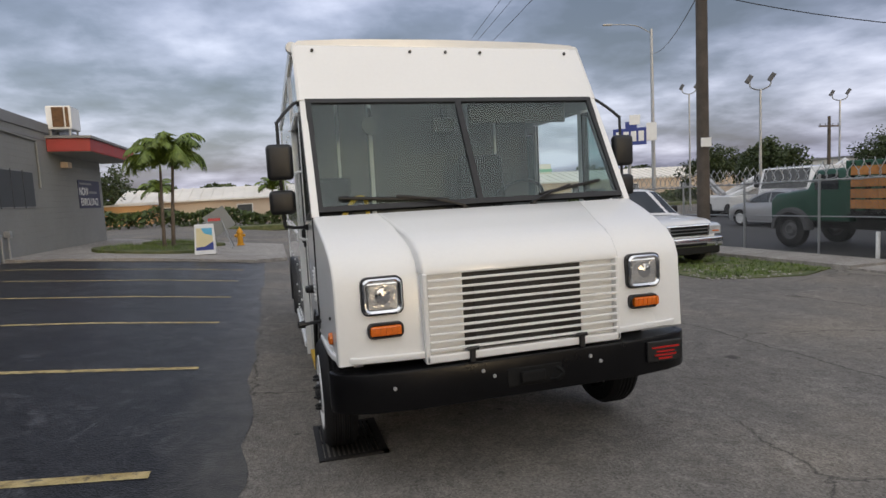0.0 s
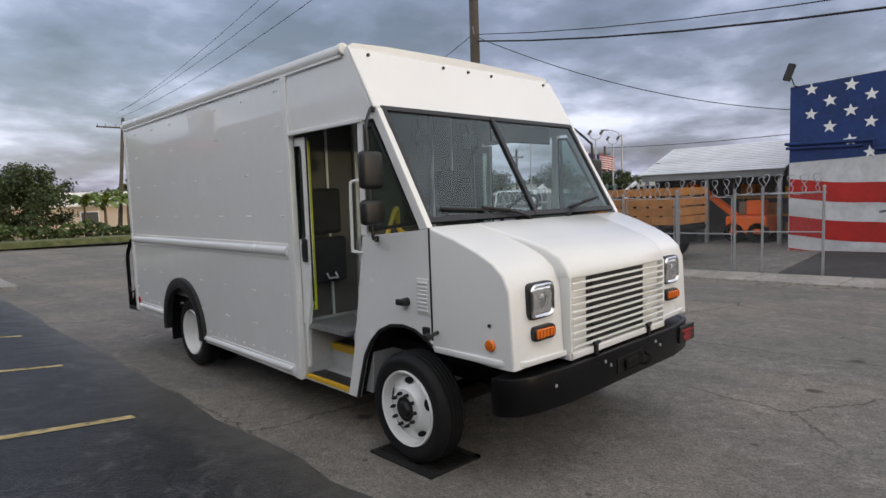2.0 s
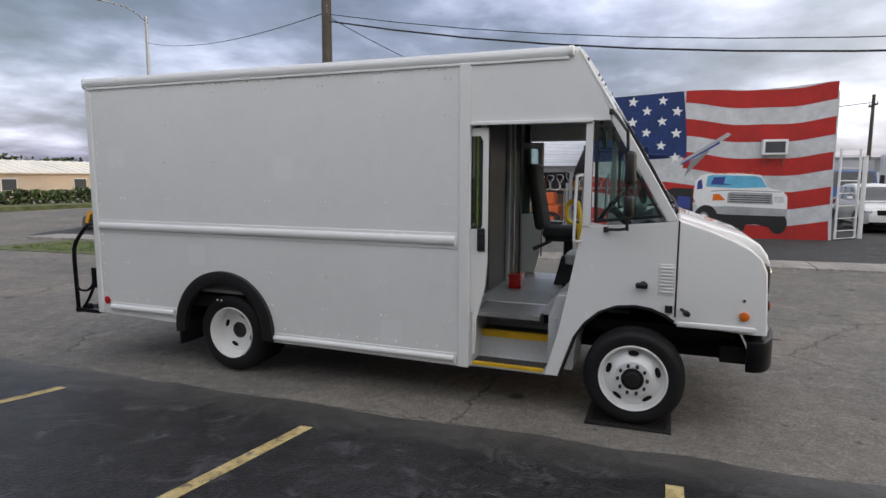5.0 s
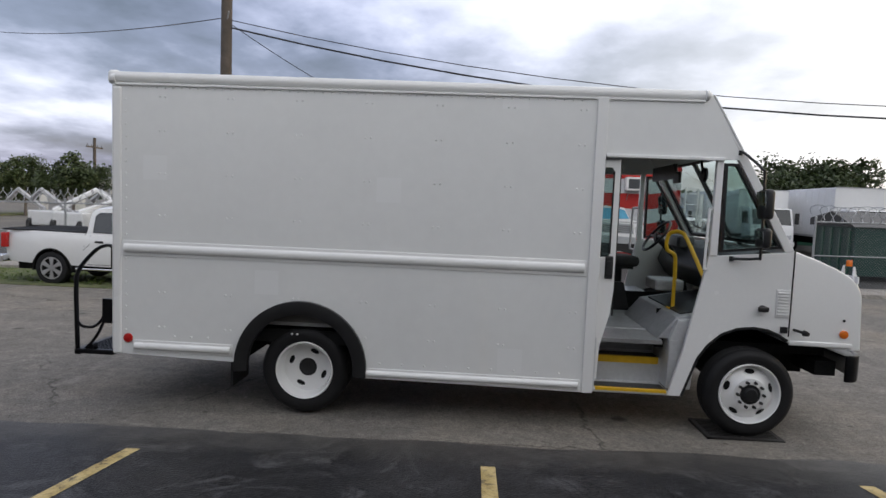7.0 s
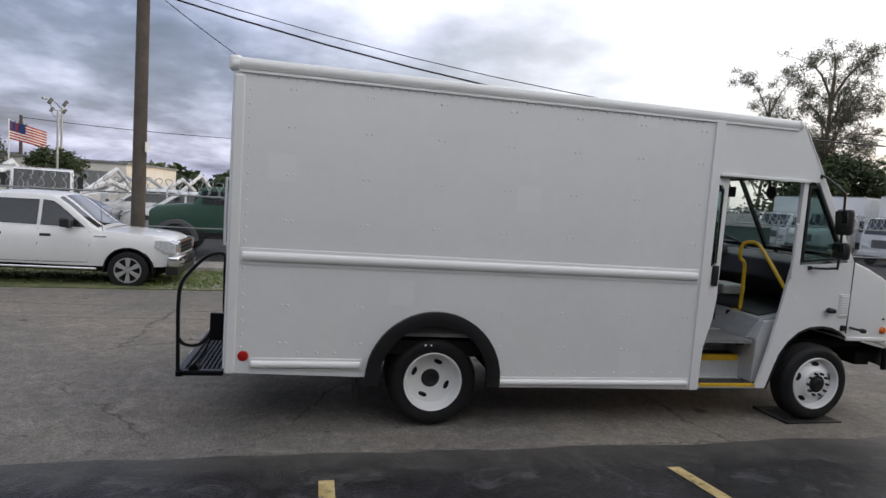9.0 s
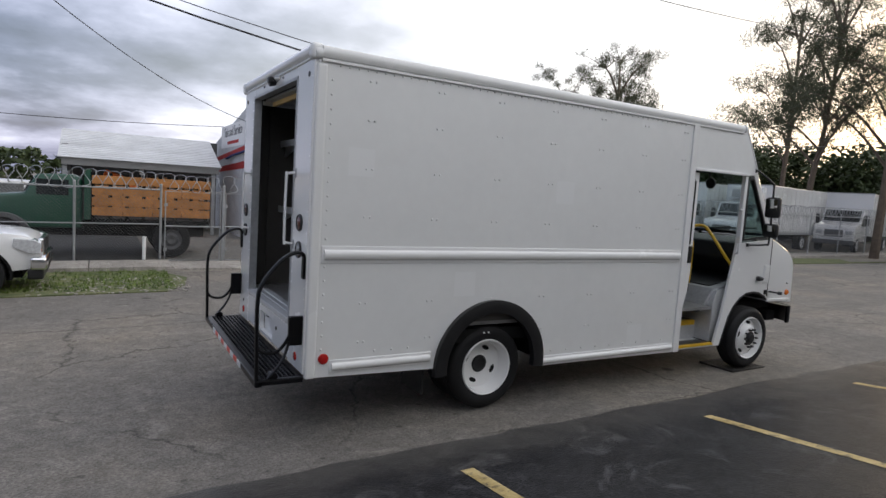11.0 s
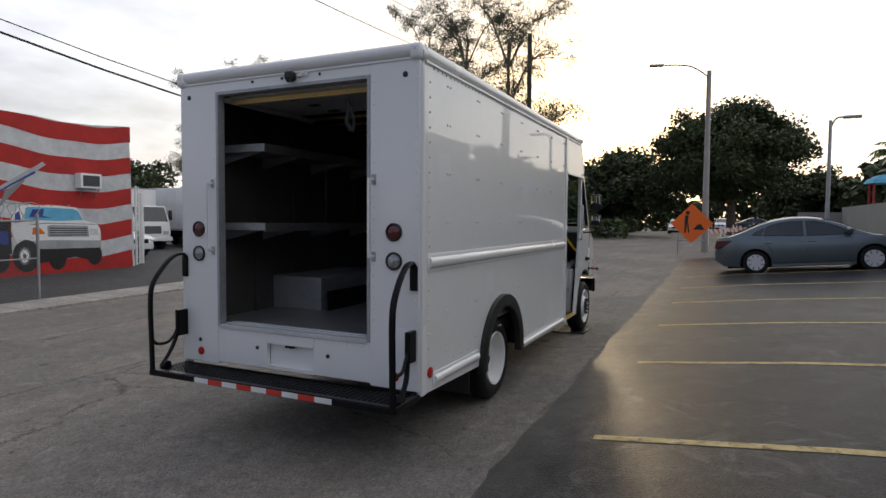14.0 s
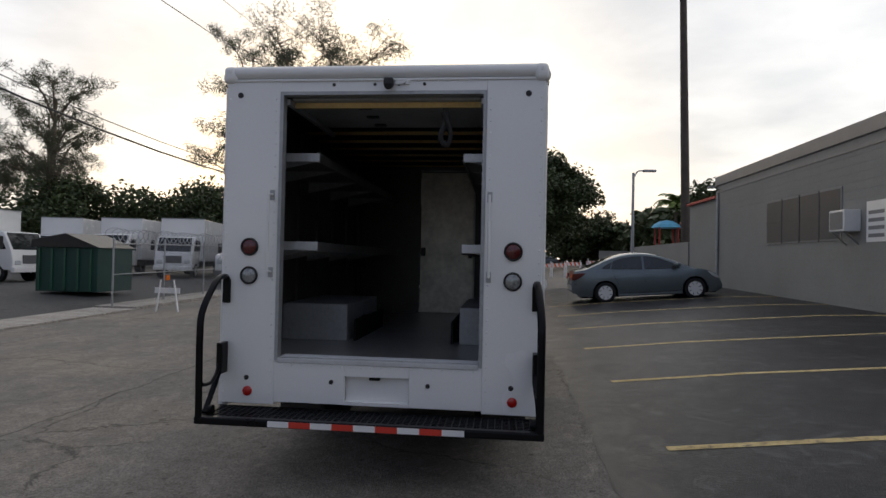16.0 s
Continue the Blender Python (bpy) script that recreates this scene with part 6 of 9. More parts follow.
part("vent_grille", join(bx(WX + 0.22, 24.42, 4.80, WX + 0.58, 24.45, 5.50), bx(WX + 0.64, 24.42, 4.80, WX + 0.74, 24.45, 5.50), *[bx(WX + 0.22, 24.405, 4.81 + 0.057 * k, WX + 0.58, 24.43, 4.84 + 0.057 * k) for k in range(12)]), surf("rusty_coil", (0.16, 0.085, 0.04), 0.8, var=0.4, scale=4), ra, "rusty brown coil grille")
for px, py in ((0.10, 24.55), (0.72, 24.55), (0.10, 25.4), (0.72, 25.4)):
    part("leg", bx(WX + px - 0.03, py - 0.03, 4.465, WX + px + 0.03, py + 0.03, 4.73), M_GALV, ra)
ban = thing("banner", WX + 0.02, 28.8, 1.9, "navy banner with white lettering on the wall", "banner")
part("cloth", bx(WX + 0.008, 27.3, 1.88, WX + 0.02, 30.4, 3.05), M_NAVY, ban)
face_e = Matrix(((0, 0, 1, WX + 0.024), (1, 0, 0, 0), (0, 1, 0, 0), (0, 0, 0, 1)))
words("NOW", 0.48, M_WHITE2, ban, Matrix.Translation((0, 28.0, 2.56)) @ face_e, "white printed words")
words("ENROLLING!", 0.44, M_WHITE2, ban, Matrix.Translation((0, 28.75, 2.13)) @ face_e, "white printed words")
part("text_bar", bx(WX + 0.021, 27.5, 2.86, WX + 0.025, 29.2, 2.94), M_TRIM, ban)
part("text_bar", bx(WX + 0.021, 28.7, 2.50, WX + 0.025, 29.9, 2.60), M_TRIM, ban)
# lower wing to the south
wing = thing("low_wing", -12, -12, 0.5, "lower grey wing of the block building", "building")
part("wing_wall", bx(WX - 0.2, -12.6, -0.2, WX - 0.02, -9.22, 4.1), M_BLOCK, wing)
part("wing_roof", prism([(WX - 4, 4.6), (WX + 0.1, 4.1), (WX + 0.1, 4.2), (WX - 4, 4.75)], "y", -12.7, -9.22), M_REDTRIM, wing, "faded red sloping roof edge")
gw = thing("garden_wall", -6, -15, 0.6, "long low grey wall around a playground", "wall")
part("wall_panel", bx(-7.6, -24.0, 0.2, -7.42, -12.62, 2.55), M_BLOCK, gw)
part("wall_panel", bx(-7.6, -24.2, 0.2, -5.4, -24.0, 2.3), M_BLOCK, gw)
pg = thing("playground_shade", -8.55, -20.5, 0.7, "red and blue playground shade roof on posts", "playground")
for px, py in ((-9.05, -21.0), (-8.05, -21.0), (-9.05, -20.0), (-8.05, -20.0)):
    part("post", rod((px, py, 0.6), (px, py, 3.6), 0.05), M_REDTRIM, pg)
part("blue_roof", lathe([(0.85, 3.6), (0.72, 3.78), (0.4, 3.96), (0.001, 4.04)], 8, "z", (-8.55, -20.5, 0), closed=False), M_SKYBLUE, pg, "blue domed plastic roof")
part("red_roof", prism([(-10.2, 3.6), (-9.2, 3.6), (-9.6, 4.15)], "y", -21.2, -20.2), M_REDTRIM, pg)

# ---- mural building across the street ----
MX = 17.55
mb = thing("mural_building", 20.5, 2.8, -0.1, "flat-roofed shop building painted with a flag mural", "building")
GZM = gz(MX, 3) - 0.2
top_line = [(6.82, 4.72), (5.5, 4.78), (4.3, 4.84), (3.4, 4.88), (2.4, 4.86), (1.6, 4.80), (0.6, 4.84), (-0.75, 4.98)]
mw = part("mural_wall", prism(top_line + [(-0.92, GZM), (6.82, GZM)], "x", MX, MX + 0.25), M_FLAGWHITE, mb, "street wall with painted stripes and stars")
part("north_wall", prism([(MX + 0.25, GZM), (24.5, GZM), (24.5, 3.6), (MX + 0.25, 4.66)], "y", 6.57, 6.82), M_FLAGWHITE, mb, "white end wall with a lettered sign")
part("south_wall", bx(MX + 0.25, -0.9, GZM, 24.5, -0.7, 4.7), M_FLAGWHITE, mb)
part("east_wall", bx(24.3, -0.7, GZM, 24.5, 6.57, 3.6), M_BLOCK, mb)
part("roof", prism([(MX + 0.1, 4.60), (24.5, 3.6), (24.5, 3.75), (MX + 0.26, 4.66)], "y", -0.7, 6.57), M_TRIM, mb)
def wave(y, z):
    if y > 3.6:
        return z + 0.075 * (y - 3.6) + 0.03 * math.sin((y - 3.6) * 2.4)
    return z - 0.27 * math.sin(math.pi * (3.6 - y) / 4.8) + 0.02 * math.sin((3.6 - y) * 3.3)


def stripe(y0, y1, z0, z1, lift, material, clip_top=False):
    n = 14
    ys = [y0 + (y1 - y0) * i / n for i in range(n + 1)]
    def top(y):
        for (a, za), (b, zb) in zip(top_line, top_line[1:]):
            if b <= y <= a:
                return za + (zb - za) * (a - y) / (a - b)
        return top_line[-1][1]
    hi = [(y, min(wave(y, z1), top(y) - 0.01)) for y in ys]
    lo = [(y, max(min(wave(y, z0), top(y) - 0.02), gz(MX, y) + 0.01)) for y in ys]
    return prism(hi + lo[::-1], "x", MX - lift, MX + 0.02)


for k in range(6):
    z1 = 5.04 - 1.095 * k
    part("red_stripe", stripe(3.6 if k < 3 else 6.80, -0.80, max(z1 - 0.56, -0.3), z1, 0.006, M_FLAGRED), M_FLAGRED, mw, "wavy red painted stripe")
part("blue_field", prism([(6.815, 2.50), (5.2, 2.55), (3.50, 2.66), (3.52, 3.3), (3.60, 4.2), (3.68, 4.855), (4.3, 4.82), (5.5, 4.76), (6.815, 4.70)], "x", MX - 0.009, MX + 0.02), M_FLAGBLUE, mw, "dark blue painted field")
part("cornice", join(tube([(MX - 0.05, 6.90, 3.05), (MX - 0.05, 5.0, 3.0), (MX - 0.05, 4.75, 3.0), (MX - 0.05, 4.72, 2.75), (MX - 0.05, 4.1, 2.72)], 0.05, 6), tube([(MX - 0.05, 6.90, 2.92), (MX - 0.05, 5.0, 2.87)], 0.04, 6), tube([(MX - 0.05, 6.90, 3.05), (MX + 2.5, 6.90, 2.95), (MX + 3.8, 6.90, 2.85)], 0.05, 6)), M_FLAGBLUE, mb)
def star(y, z, r, lift):
    return prism([(y + (r if i % 2 == 0 else r * 0.42) * math.sin(i * math.pi / 5), z + (r if i % 2 == 0 else r * 0.42) * math.cos(i * math.pi / 5)) for i in range(10)], "x", MX - lift, MX)


for k, z in enumerate((4.56, 4.21, 3.86, 3.48, 3.04, 2.66)):
    for j in range(4):
        y = 6.27 - 0.97 * j - (0.47 if k % 2 else 0.0)
        if 3.75 < y < 6.6 and not (k > 3 and y > 5.5):
            part("star", moved(star(0, 0, 0.175 + 0.012 * ((j + k) % 2), 0.014), Matrix.Translation((MX, y, z + 0.02 * math.sin(3 * y))) @ Matrix.Rotation(0.12 * math.sin(5 * y + k), 4, "X") @ Matrix.Translation((-MX, 0, 0))), M_WHITE2, mw)
# the tow truck painted on the wall, in flat layers
tk = part("painted_truck", prism([(3.22, 1.30), (3.18, 1.86), (3.02, 2.04), (2.84, 2.10), (2.0, 2.13), (1.2, 2.06), (0.98, 1.66), (0.52, 1.52), (0.40, 1.36), (0.38, 0.92), (2.2, 0.88), (2.66, 1.0), (2.75, 0.8), (3.05, 0.9)], "x", MX - 0.017, MX), M_WHITE2, mw, "flat painted white tow truck")
for nm, pts, mt, l in (("painted_screen", [(2.84, 1.67), (2.80, 2.02), (2.62, 2.06), (1.35, 2.02), (1.18, 1.96), (1.0, 1.66), (1.9, 1.62)], M_SKYBLUE, 0.021), ("painted_screen_shade", [(2.70, 1.74), (2.60, 1.98), (2.25, 2.0), (2.3, 1.78), (2.0, 1.72)], M_SIGNBLUE, 0.023),
                        ("painted_hood_line", [(2.66, 1.50), (2.2, 1.54), (0.56, 1.50), (0.56, 1.52), (2.2, 1.57), (2.66, 1.53)], M_TRIM, 0.021), ("painted_grille", [(2.16, 1.12), (2.16, 1.46), (2.05, 1.50), (0.84, 1.46), (0.80, 1.10)], M_ALUD, 0.021),
                        ("painted_bumper", [(2.74, 0.78), (2.70, 1.0), (2.1, 1.02), (0.38, 0.96), (0.38, 0.72), (2.2, 0.74)], M_ALUD, 0.022), ("painted_valance", [(2.45, 0.30), (2.45, 0.78), (0.40, 0.73), (0.55, 0.28), (1.3, 0.45)], M_BLACK, 0.019),
                        ("painted_window", [(3.12, 1.56), (3.10, 1.84), (2.98, 1.92), (2.93, 1.60)], M_SIGNBLUE, 0.021), ("painted_bed", [(4.14, 0.86), (4.12, 1.52), (3.86, 1.62), (3.24, 1.60), (3.20, 0.62), (3.6, 0.70)], M_BLACK, 0.015), ("painted_locker", [(3.75, 0.95), (3.7, 1.35), (3.3, 1.3), (3.3, 0.9)], M_SIGNBLUE, 0.018),
                        ("painted_lamp", [(2.62, 1.20), (2.60, 1.42), (2.40, 1.42), (2.22, 1.22)], M_AMBER, 0.022), ("painted_lamp", [(0.76, 1.14), (0.78, 1.36), (0.52, 1.36), (0.46, 1.16)], M_HEADLP, 0.022),
                        ("painted_boom", [(3.75, 2.38), (3.62, 2.56), (2.26, 3.46), (2.16, 3.38), (3.2, 2.62)], M_ALUD, 0.019), ("painted_boom_shade", [(3.70, 2.36), (3.62, 2.46), (2.5, 3.17), (2.48, 3.10)], M_SIGNBLUE, 0.021),
                        ("painted_second_boom", [(3.55, 1.98), (3.42, 2.14), (2.78, 2.86), (2.88, 2.92), (3.36, 2.52)], M_TRIM, 0.018), ("painted_mast", [(4.04, 2.0), (4.02, 2.34), (3.78, 2.44), (3.62, 2.36), (3.62, 1.85), (3.74, 1.76)], M_FLAGWHITE, 0.020), ("painted_hitch", [(4.6, 1.0), (4.58, 1.06), (4.0, 1.18), (4.0, 1.10)], M_GREY, 0.017)):
    part(nm, prism(pts, "x", MX - l, MX), mt, tk)
for k in range(4):
    part("painted_grille_bar", prism([(2.10, 1.16 + 0.075 * k), (2.10, 1.19 + 0.075 * k), (0.88, 1.175 + 0.07 * k), (0.88, 1.145 + 0.07 * k)], "x", MX - 0.024, MX), M_BLACK, tk)
for k in range(5):
    part("painted_roof_lamp", prism([(2.6 - 0.27 * k, 2.10), (2.57 - 0.27 * k, 2.15), (2.52 - 0.27 * k, 2.15), (2.49 - 0.27 * k, 2.10)], "x", MX - 0.02, MX), M_AMBER, tk)
for y, z, r, c in ((3.87, 0.47, 0.40, 1), (3.56, 0.45, 0.38, 0), (2.80, 0.55, 0.50, 1), (1.85, 0.40, 0.34, 0), (0.62, 0.48, 0.34, 0)):
    part("painted_wheel", prism([(y + r * math.cos(a) * 0.78, z + r * math.sin(a)) for a in [2 * math.pi * i / 18 for i in range(18)]], "x", MX - 0.0235 if c else MX - 0.018, MX), M_BLACK, tk)
    if c:
        for rr, mt, l in ((0.55, M_TRIM, 0.026), (0.40, M_WHITE2, 0.028), (0.16, M_GREY, 0.030)):
            part("painted_rim", prism([(y + 0.06 + rr * r * math.cos(a) * 0.62, z + rr * r * math.sin(a)) for a in [2 * math.pi * i / 16 for i in range(16)]], "x", MX - l, MX), mt, tk)
part("painted_ground", prism([(4.3, -0.2), (4.05, 0.10), (2.6, 0.18), (1.0, 0.36), (-0.8, 0.40), (-0.85, -0.2)], "x", MX - 0.012, MX), M_FLAGRED, mw, "red painted ground under the truck")
am = thing("wall_air_conditioner", MX - 0.2, 0.9, 2.7, "white wall air conditioner on wire brackets", "air conditioner")
part("casing", bx(MX - 0.32, 0.52, 2.70, MX - 0.01, 1.25, 3.19, 0.02), M_WHITE2, am)
part("coil", bx(MX - 0.326, 0.60, 2.77, MX - 0.318, 1.17, 3.12), M_MESHD, am)
for k in range(7):
    part("fin", bx(MX - 0.332, 0.60, 2.79 + 0.05 * k, MX - 0.324, 1.17, 2.81 + 0.05 * k), M_MESHD, am)
part("bracket", join(rod((MX, 0.6, 2.35), (MX - 0.3, 0.6, 2.7), 0.012), rod((MX, 1.15, 2.35), (MX - 0.3, 1.15, 2.7), 0.012)), M_GALV, am)
# lettered end wall
face_n = Matrix(((-1, 0, 0, 0), (0, 0, 1, 6.832), (0, 1, 0, 0), (0, 0, 0, 1)))
sgn = part("sign_panel", bx(18.1, 6.82, 3.3, 23.0, 6.828, 4.2), M_WHITE2, mb, "white lettered sign panel")
words("Sale and Service", 0.55, M_GREY, mb, Matrix.Translation((20.5, 0, 3.9)) @ face_n, "dark red lettering")
part("text_bar", bx(19.4, 6.828, 3.42, 21.6, 6.833, 3.54), M_FLAGRED, mb)
part("red_band", prism([(18.0, 3.10), (24.3, 2.78), (24.3, 2.95), (18.0, 3.28)], "y", 6.82, 6.829), M_FLAGRED, mb)
part("red_band", prism([(17.8, 2.45), (24.3, 2.30), (24.3, 2.50), (17.8, 2.72)], "y", 6.82, 6.829), M_FLAGRED, mb)
fl = thing("roof_flood_lamp", MX + 0.1, 6.7, 4.6, "black flood lamp on a bracket at the roof corner", "lamp")
part("bracket", tube([(MX + 0.1, 6.55, 4.6), (MX - 0.1, 6.7, 4.75), (MX - 0.15, 6.75, 4.95)], 0.02, 6), M_BLACK, fl)
hl = moved(bx(-0.06, -0.10, -0.25, 0.06, 0.10, 0.25, 0.02), Matrix.Translation((MX - 0.18, 6.80, 5.12)) @ Matrix.Rotation(0.35, 4, "X"))
part("head", hl, M_BLACK, fl)

# ---- shed with white shingled roof ----
sh = thing("open_shed", 18, 10, 0, "open-fronted shed with a white shingled roof", "shed")
SX, SZ, RX, RZ = 19.3, 2.38, 22.3, 3.48
part("roof_deck", prism([(SX, SZ - 0.05), (RX, RZ - 0.05), (RX, RZ + 0.02), (SX, SZ + 0.02)], "y", 7.45, 12.5), M_TRIM, sh)
for k in range(16):
    f0, f1 = k / 16, (k + 1.15) / 16
    x0, x1, z0, z1 = SX - 0.06 + (RX - SX) * f0, SX - 0.06 + (RX - SX) * f1, SZ + 0.035 + (RZ - SZ) * f0, SZ + 0.022 + (RZ - SZ) * f1
    part("shingle_course", prism([(x0, z0 - 0.012), (x1, z1 - 0.012), (x1, z1), (x0, z0 + 0.012)], "y", 7.43, 12.55), M_SHINGLE, sh)
part("back_wall", bx(23.0, 7.0, -0.3, 23.2, 12.5, 3.5), M_DARKIN, sh, "back wall with shade put into its colour")
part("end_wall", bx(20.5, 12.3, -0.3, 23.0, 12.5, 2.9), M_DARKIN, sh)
for y in (7.6, 10.0, 12.3):
    part("post", bx(19.5, y, -0.4, 19.62, y + 0.12, 2.5), M_GALV, sh)
part("eave_beam", bx(SX + 0.02, 7.5, 2.16, SX + 0.14, 12.45, 2.33), M_TRIM, sh)
sf = thing("storage_rack", 21.8, 8.6, gz(20, 8), "cluttered steel storage rack with boxes", "rack")
for z in (0.1, 0.75, 1.4):
    part("shelf", bx(21.3, 7.4, z, 22.3, 9.8, z + 0.06), M_WARN if z > 0.5 else M_GALV, sf)
for px, py in ((21.3, 7.4), (22.25, 7.4), (21.3, 9.75), (22.25, 9.75)):
    part("upright", bx(px, py, gz(20, 8), px + 0.06, py + 0.06, 2.0), M_GALV, sf)
for i in range(9):
    y, z = 7.55 + 0.76 * (i % 3), (0.16, 0.81, 1.46)[i // 3]
    cr = bx(21.4, y, z, 22.1, y + 0.5 + 0.05 * (i % 2), z + 0.35 + 0.06 * (i % 3), 0.015)
    single("crate", cr, (M_STAKE, M_PINK, M_WARN, M_GREY)[i % 4], "worn storage crate on a rack", "crate", "crates on the rack")

# ---- chain-link fence with razor wire ----
def chain(name, y0, y1, x, h, z, parent, s=0.085, x1=None):
    """Woven wire between two posts, as crossing diagonal wires."""
    x1 = x if x1 is None else x1
    ln = math.hypot(y1 - y0, x1 - x)
    vs, fs = [], []

    def wire(a0, b0, a1, b1):
        def at(a, b, o):
            return (x + (x1 - x) * a / ln + o[0], y0 + (y1 - y0) * a / ln + o[1], z + b + o[2])
        k = len(vs)
        w = 0.0026
        for a, b in ((a0, b0), (a1, b1)):
            vs.extend((at(a, b, (-w, 0, 0)), at(a, b, (w, w, 0)), at(a, b, (w, -w, w))))
        for i in range(3):
            fs.append((k + i, k + (i + 1) % 3, k + 3 + (i + 1) % 3, k + 3 + i))
    n = int((ln + h) / s)
    for i in range(n):
        c = i * s
        a0, b0 = (c, 0.0) if c <= ln else (ln, c - ln)
        b1 = min(h, c)
        a1 = c - b1
        wire(a0, b0, a1, b1)
        wire(ln - a0, b0, ln - a1, b1)
    me = bpy.data.meshes.new(name)
    inv = ORIGIN[parent.name]
    me.from_pydata([tuple(inv @ Vector(v)) for v in vs], [], fs)
    me.materials.append(M_WIRE)
    o = new(name, me)
    o.parent = parent
    return o


def coil(y0, y1, x, z, r, pitch, parent, x1=None):
    n = int(abs(y1 - y0) / pitch * 14)
    x1 = x if x1 is None else x1
    rnd = random.Random(int(y0 * 10))
    pts = []
    for i in range(n + 1):
        a = 2 * math.pi * i / 14
        f = i / n
        rr = r * (1 + 0.12 * math.sin(i * 0.37) + rnd.uniform(-0.03, 0.03))
        pts.append((x + (x1 - x) * f + rr * math.cos(a), y0 + (y1 - y0) * f + 0.10 * math.sin(a * 2), z + rr * math.sin(a)))
    return part("razor_wire", tube(pts, 0.011, 4), M_GALV, parent, "coiled razor wire")


FX = 13.4
def fence_run(posts, h, label, wire=True, x=FX):
    f = thing("chain_link_fence", x, posts[0], gz(x, posts[0]), label, "fence", "street fences")
    for y in posts:
        p = part("post", rod((x, y, gz(x, y) - 0.1), (x, y, gz(x, y) + h + 0.12), 0.032, None, 10), M_GALV, f)
        part("cap", disc((x, y, gz(x, y) + h + 0.11), 0.038, 0.04, "z", 10, 0.02), M_GALV, p)
    for a, b in zip(posts, posts[1:]):
        z = (gz(x, a) + gz(x, b)) / 2
        part("top_rail", rod((x, a, gz(x, a) + h), (x, b, gz(x, b) + h), 0.021), M_GALV, f)
        part("mid_rail", rod((x, a, gz(x, a) + h * 0.53), (x, b, gz(x, b) + h * 0.53), 0.016), M_GALV, f)
        chain("wire_mesh", a, b, x, h - 0.04, z + 0.03, f)
        if wire:
            coil(a, b, x + 0.03, z + h + 0.22, 0.23, 0.27, f)
    return f


fence_run([22.5, 19.8, 17.1, 14.4, 11.9, 9.93], 1.95, "grey chain-link fence topped with coiled razor wire")
def gate(y0, y1, h, label, swing=0.0):
    g = thing("chain_link_gate", FX, y0, gz(FX, y0), label, "gate", "yard gates")
    z = gz(FX, y0) + 0.06
    x1 = FX + swing
    fr = [(FX, y0, z), (x1, y1, z), (x1, y1, z + h), (FX, y0, z + h)]
    part("gate_frame", tube(fr, 0.021, 8, closed=True), M_GALV, g)
    part("gate_bar", rod((FX, y0, z + h * 0.5), (x1, y1, z + h * 0.5), 0.018), M_GALV, g)
    chain("wire_mesh", y0, y1, FX, h - 0.03, z, g, x1=x1)
    part("hinge", join(bx(FX - 0.04, y0 - 0.05, z + 0.25, FX + 0.04, y0 + 0.03, z + 0.33), bx(FX - 0.04, y0 - 0.05, z + h - 0.4, FX + 0.04, y0 + 0.03, z + h - 0.32)), M_GALV, g)
    coil(y0, y1, FX + 0.03, z + h + 0.24, 0.22, 0.28, g, x1 + 0.03)
    return g


gate(9.82, 8.42, 1.86, "chain-link yard gate topped with razor wire")
gate(8.28, 6.92, 1.86, "chain-link yard gate topped with razor wire")
fence_run([8.35, 8.33], 1.98, "steel gate post pair", wire=False)
fence_run([6.85, 6.2, 4.9], 1.95, "chain-link fence panel in front of the mural")
single("bollard", rod((13.36, 10.32, gz(13.4, 10.3) - 0.1), (13.36, 10.32, gz(13.4, 10.3) + 0.70), 0.045), M_WHITE2, "short white painted steel post by the fence", "bollard")
# mural yard's south gate
sg = thing("chain_link_gate", 17.9, -1.3, gz(17.9, -1.3), "tall white framed mesh gate beside the mural", "gate", "yard gates")
z = gz(17.9, -1.3)
part("gate_frame", tube([(17.6, -1.02, z + 0.05), (18.4, -1.75, z + 0.05), (18.4, -1.75, z + 2.9), (17.6, -1.02, z + 2.9)], 0.04, 8, closed=True), M_WHITE2, sg)
part("post", rod((18.42, -1.9, z - 0.1), (18.42, -1.9, z + 2.7), 0.07), M_WHITE2, sg)
for k in range(7):
    part("gate_bar", rod((17.6, -1.02, z + 0.3 + 0.4 * k), (18.4, -1.75, z + 0.3 + 0.4 * k), 0.015), M_WHITE2, sg)
chain("wire_mesh", -1.04, -1.73, 17.62, 1.2, z + 0.06, sg, x1=18.38)
# fence of the truck yard to the south
fence_run([-3.0, -5.8, -8.6, -11.4, -14.2, -17.0, -19.8, -22.6, -25.4, -28.2, -31.0], 2.05, "long chain-link fence with razor wire before parked trucks", x=12.6)
bar = thing("barricade", 10.75, -2.9, gz(10.75, -2.9), "small white and orange work barricade", "barricade")
for s in (-0.35, 0.35):
    part("leg", rod((10.75 + s - 0.1, -2.75, gz(10.7, -2.9)), (10.75 + s * 0.6, -2.9, gz(10.7, -2.9) + 0.95), 0.025), M_WHITE2, bar)
    part("leg", rod((10.75 + s + 0.1, -3.1, gz(10.7, -2.9)), (10.75 + s * 0.6, -2.9, gz(10.7, -2.9) + 0.95), 0.025), M_WHITE2, bar)
part("board", bx(10.35, -2.93, gz(10.7, -2.9) + 0.55, 11.15, -2.90, gz(10.7, -2.9) + 0.72), M_WHITE2, bar)
part("lamp", disc((10.75, -2.9, gz(10.7, -2.9) + 0.95), 0.07, 0.16, "z", 12), M_AMBER, bar)

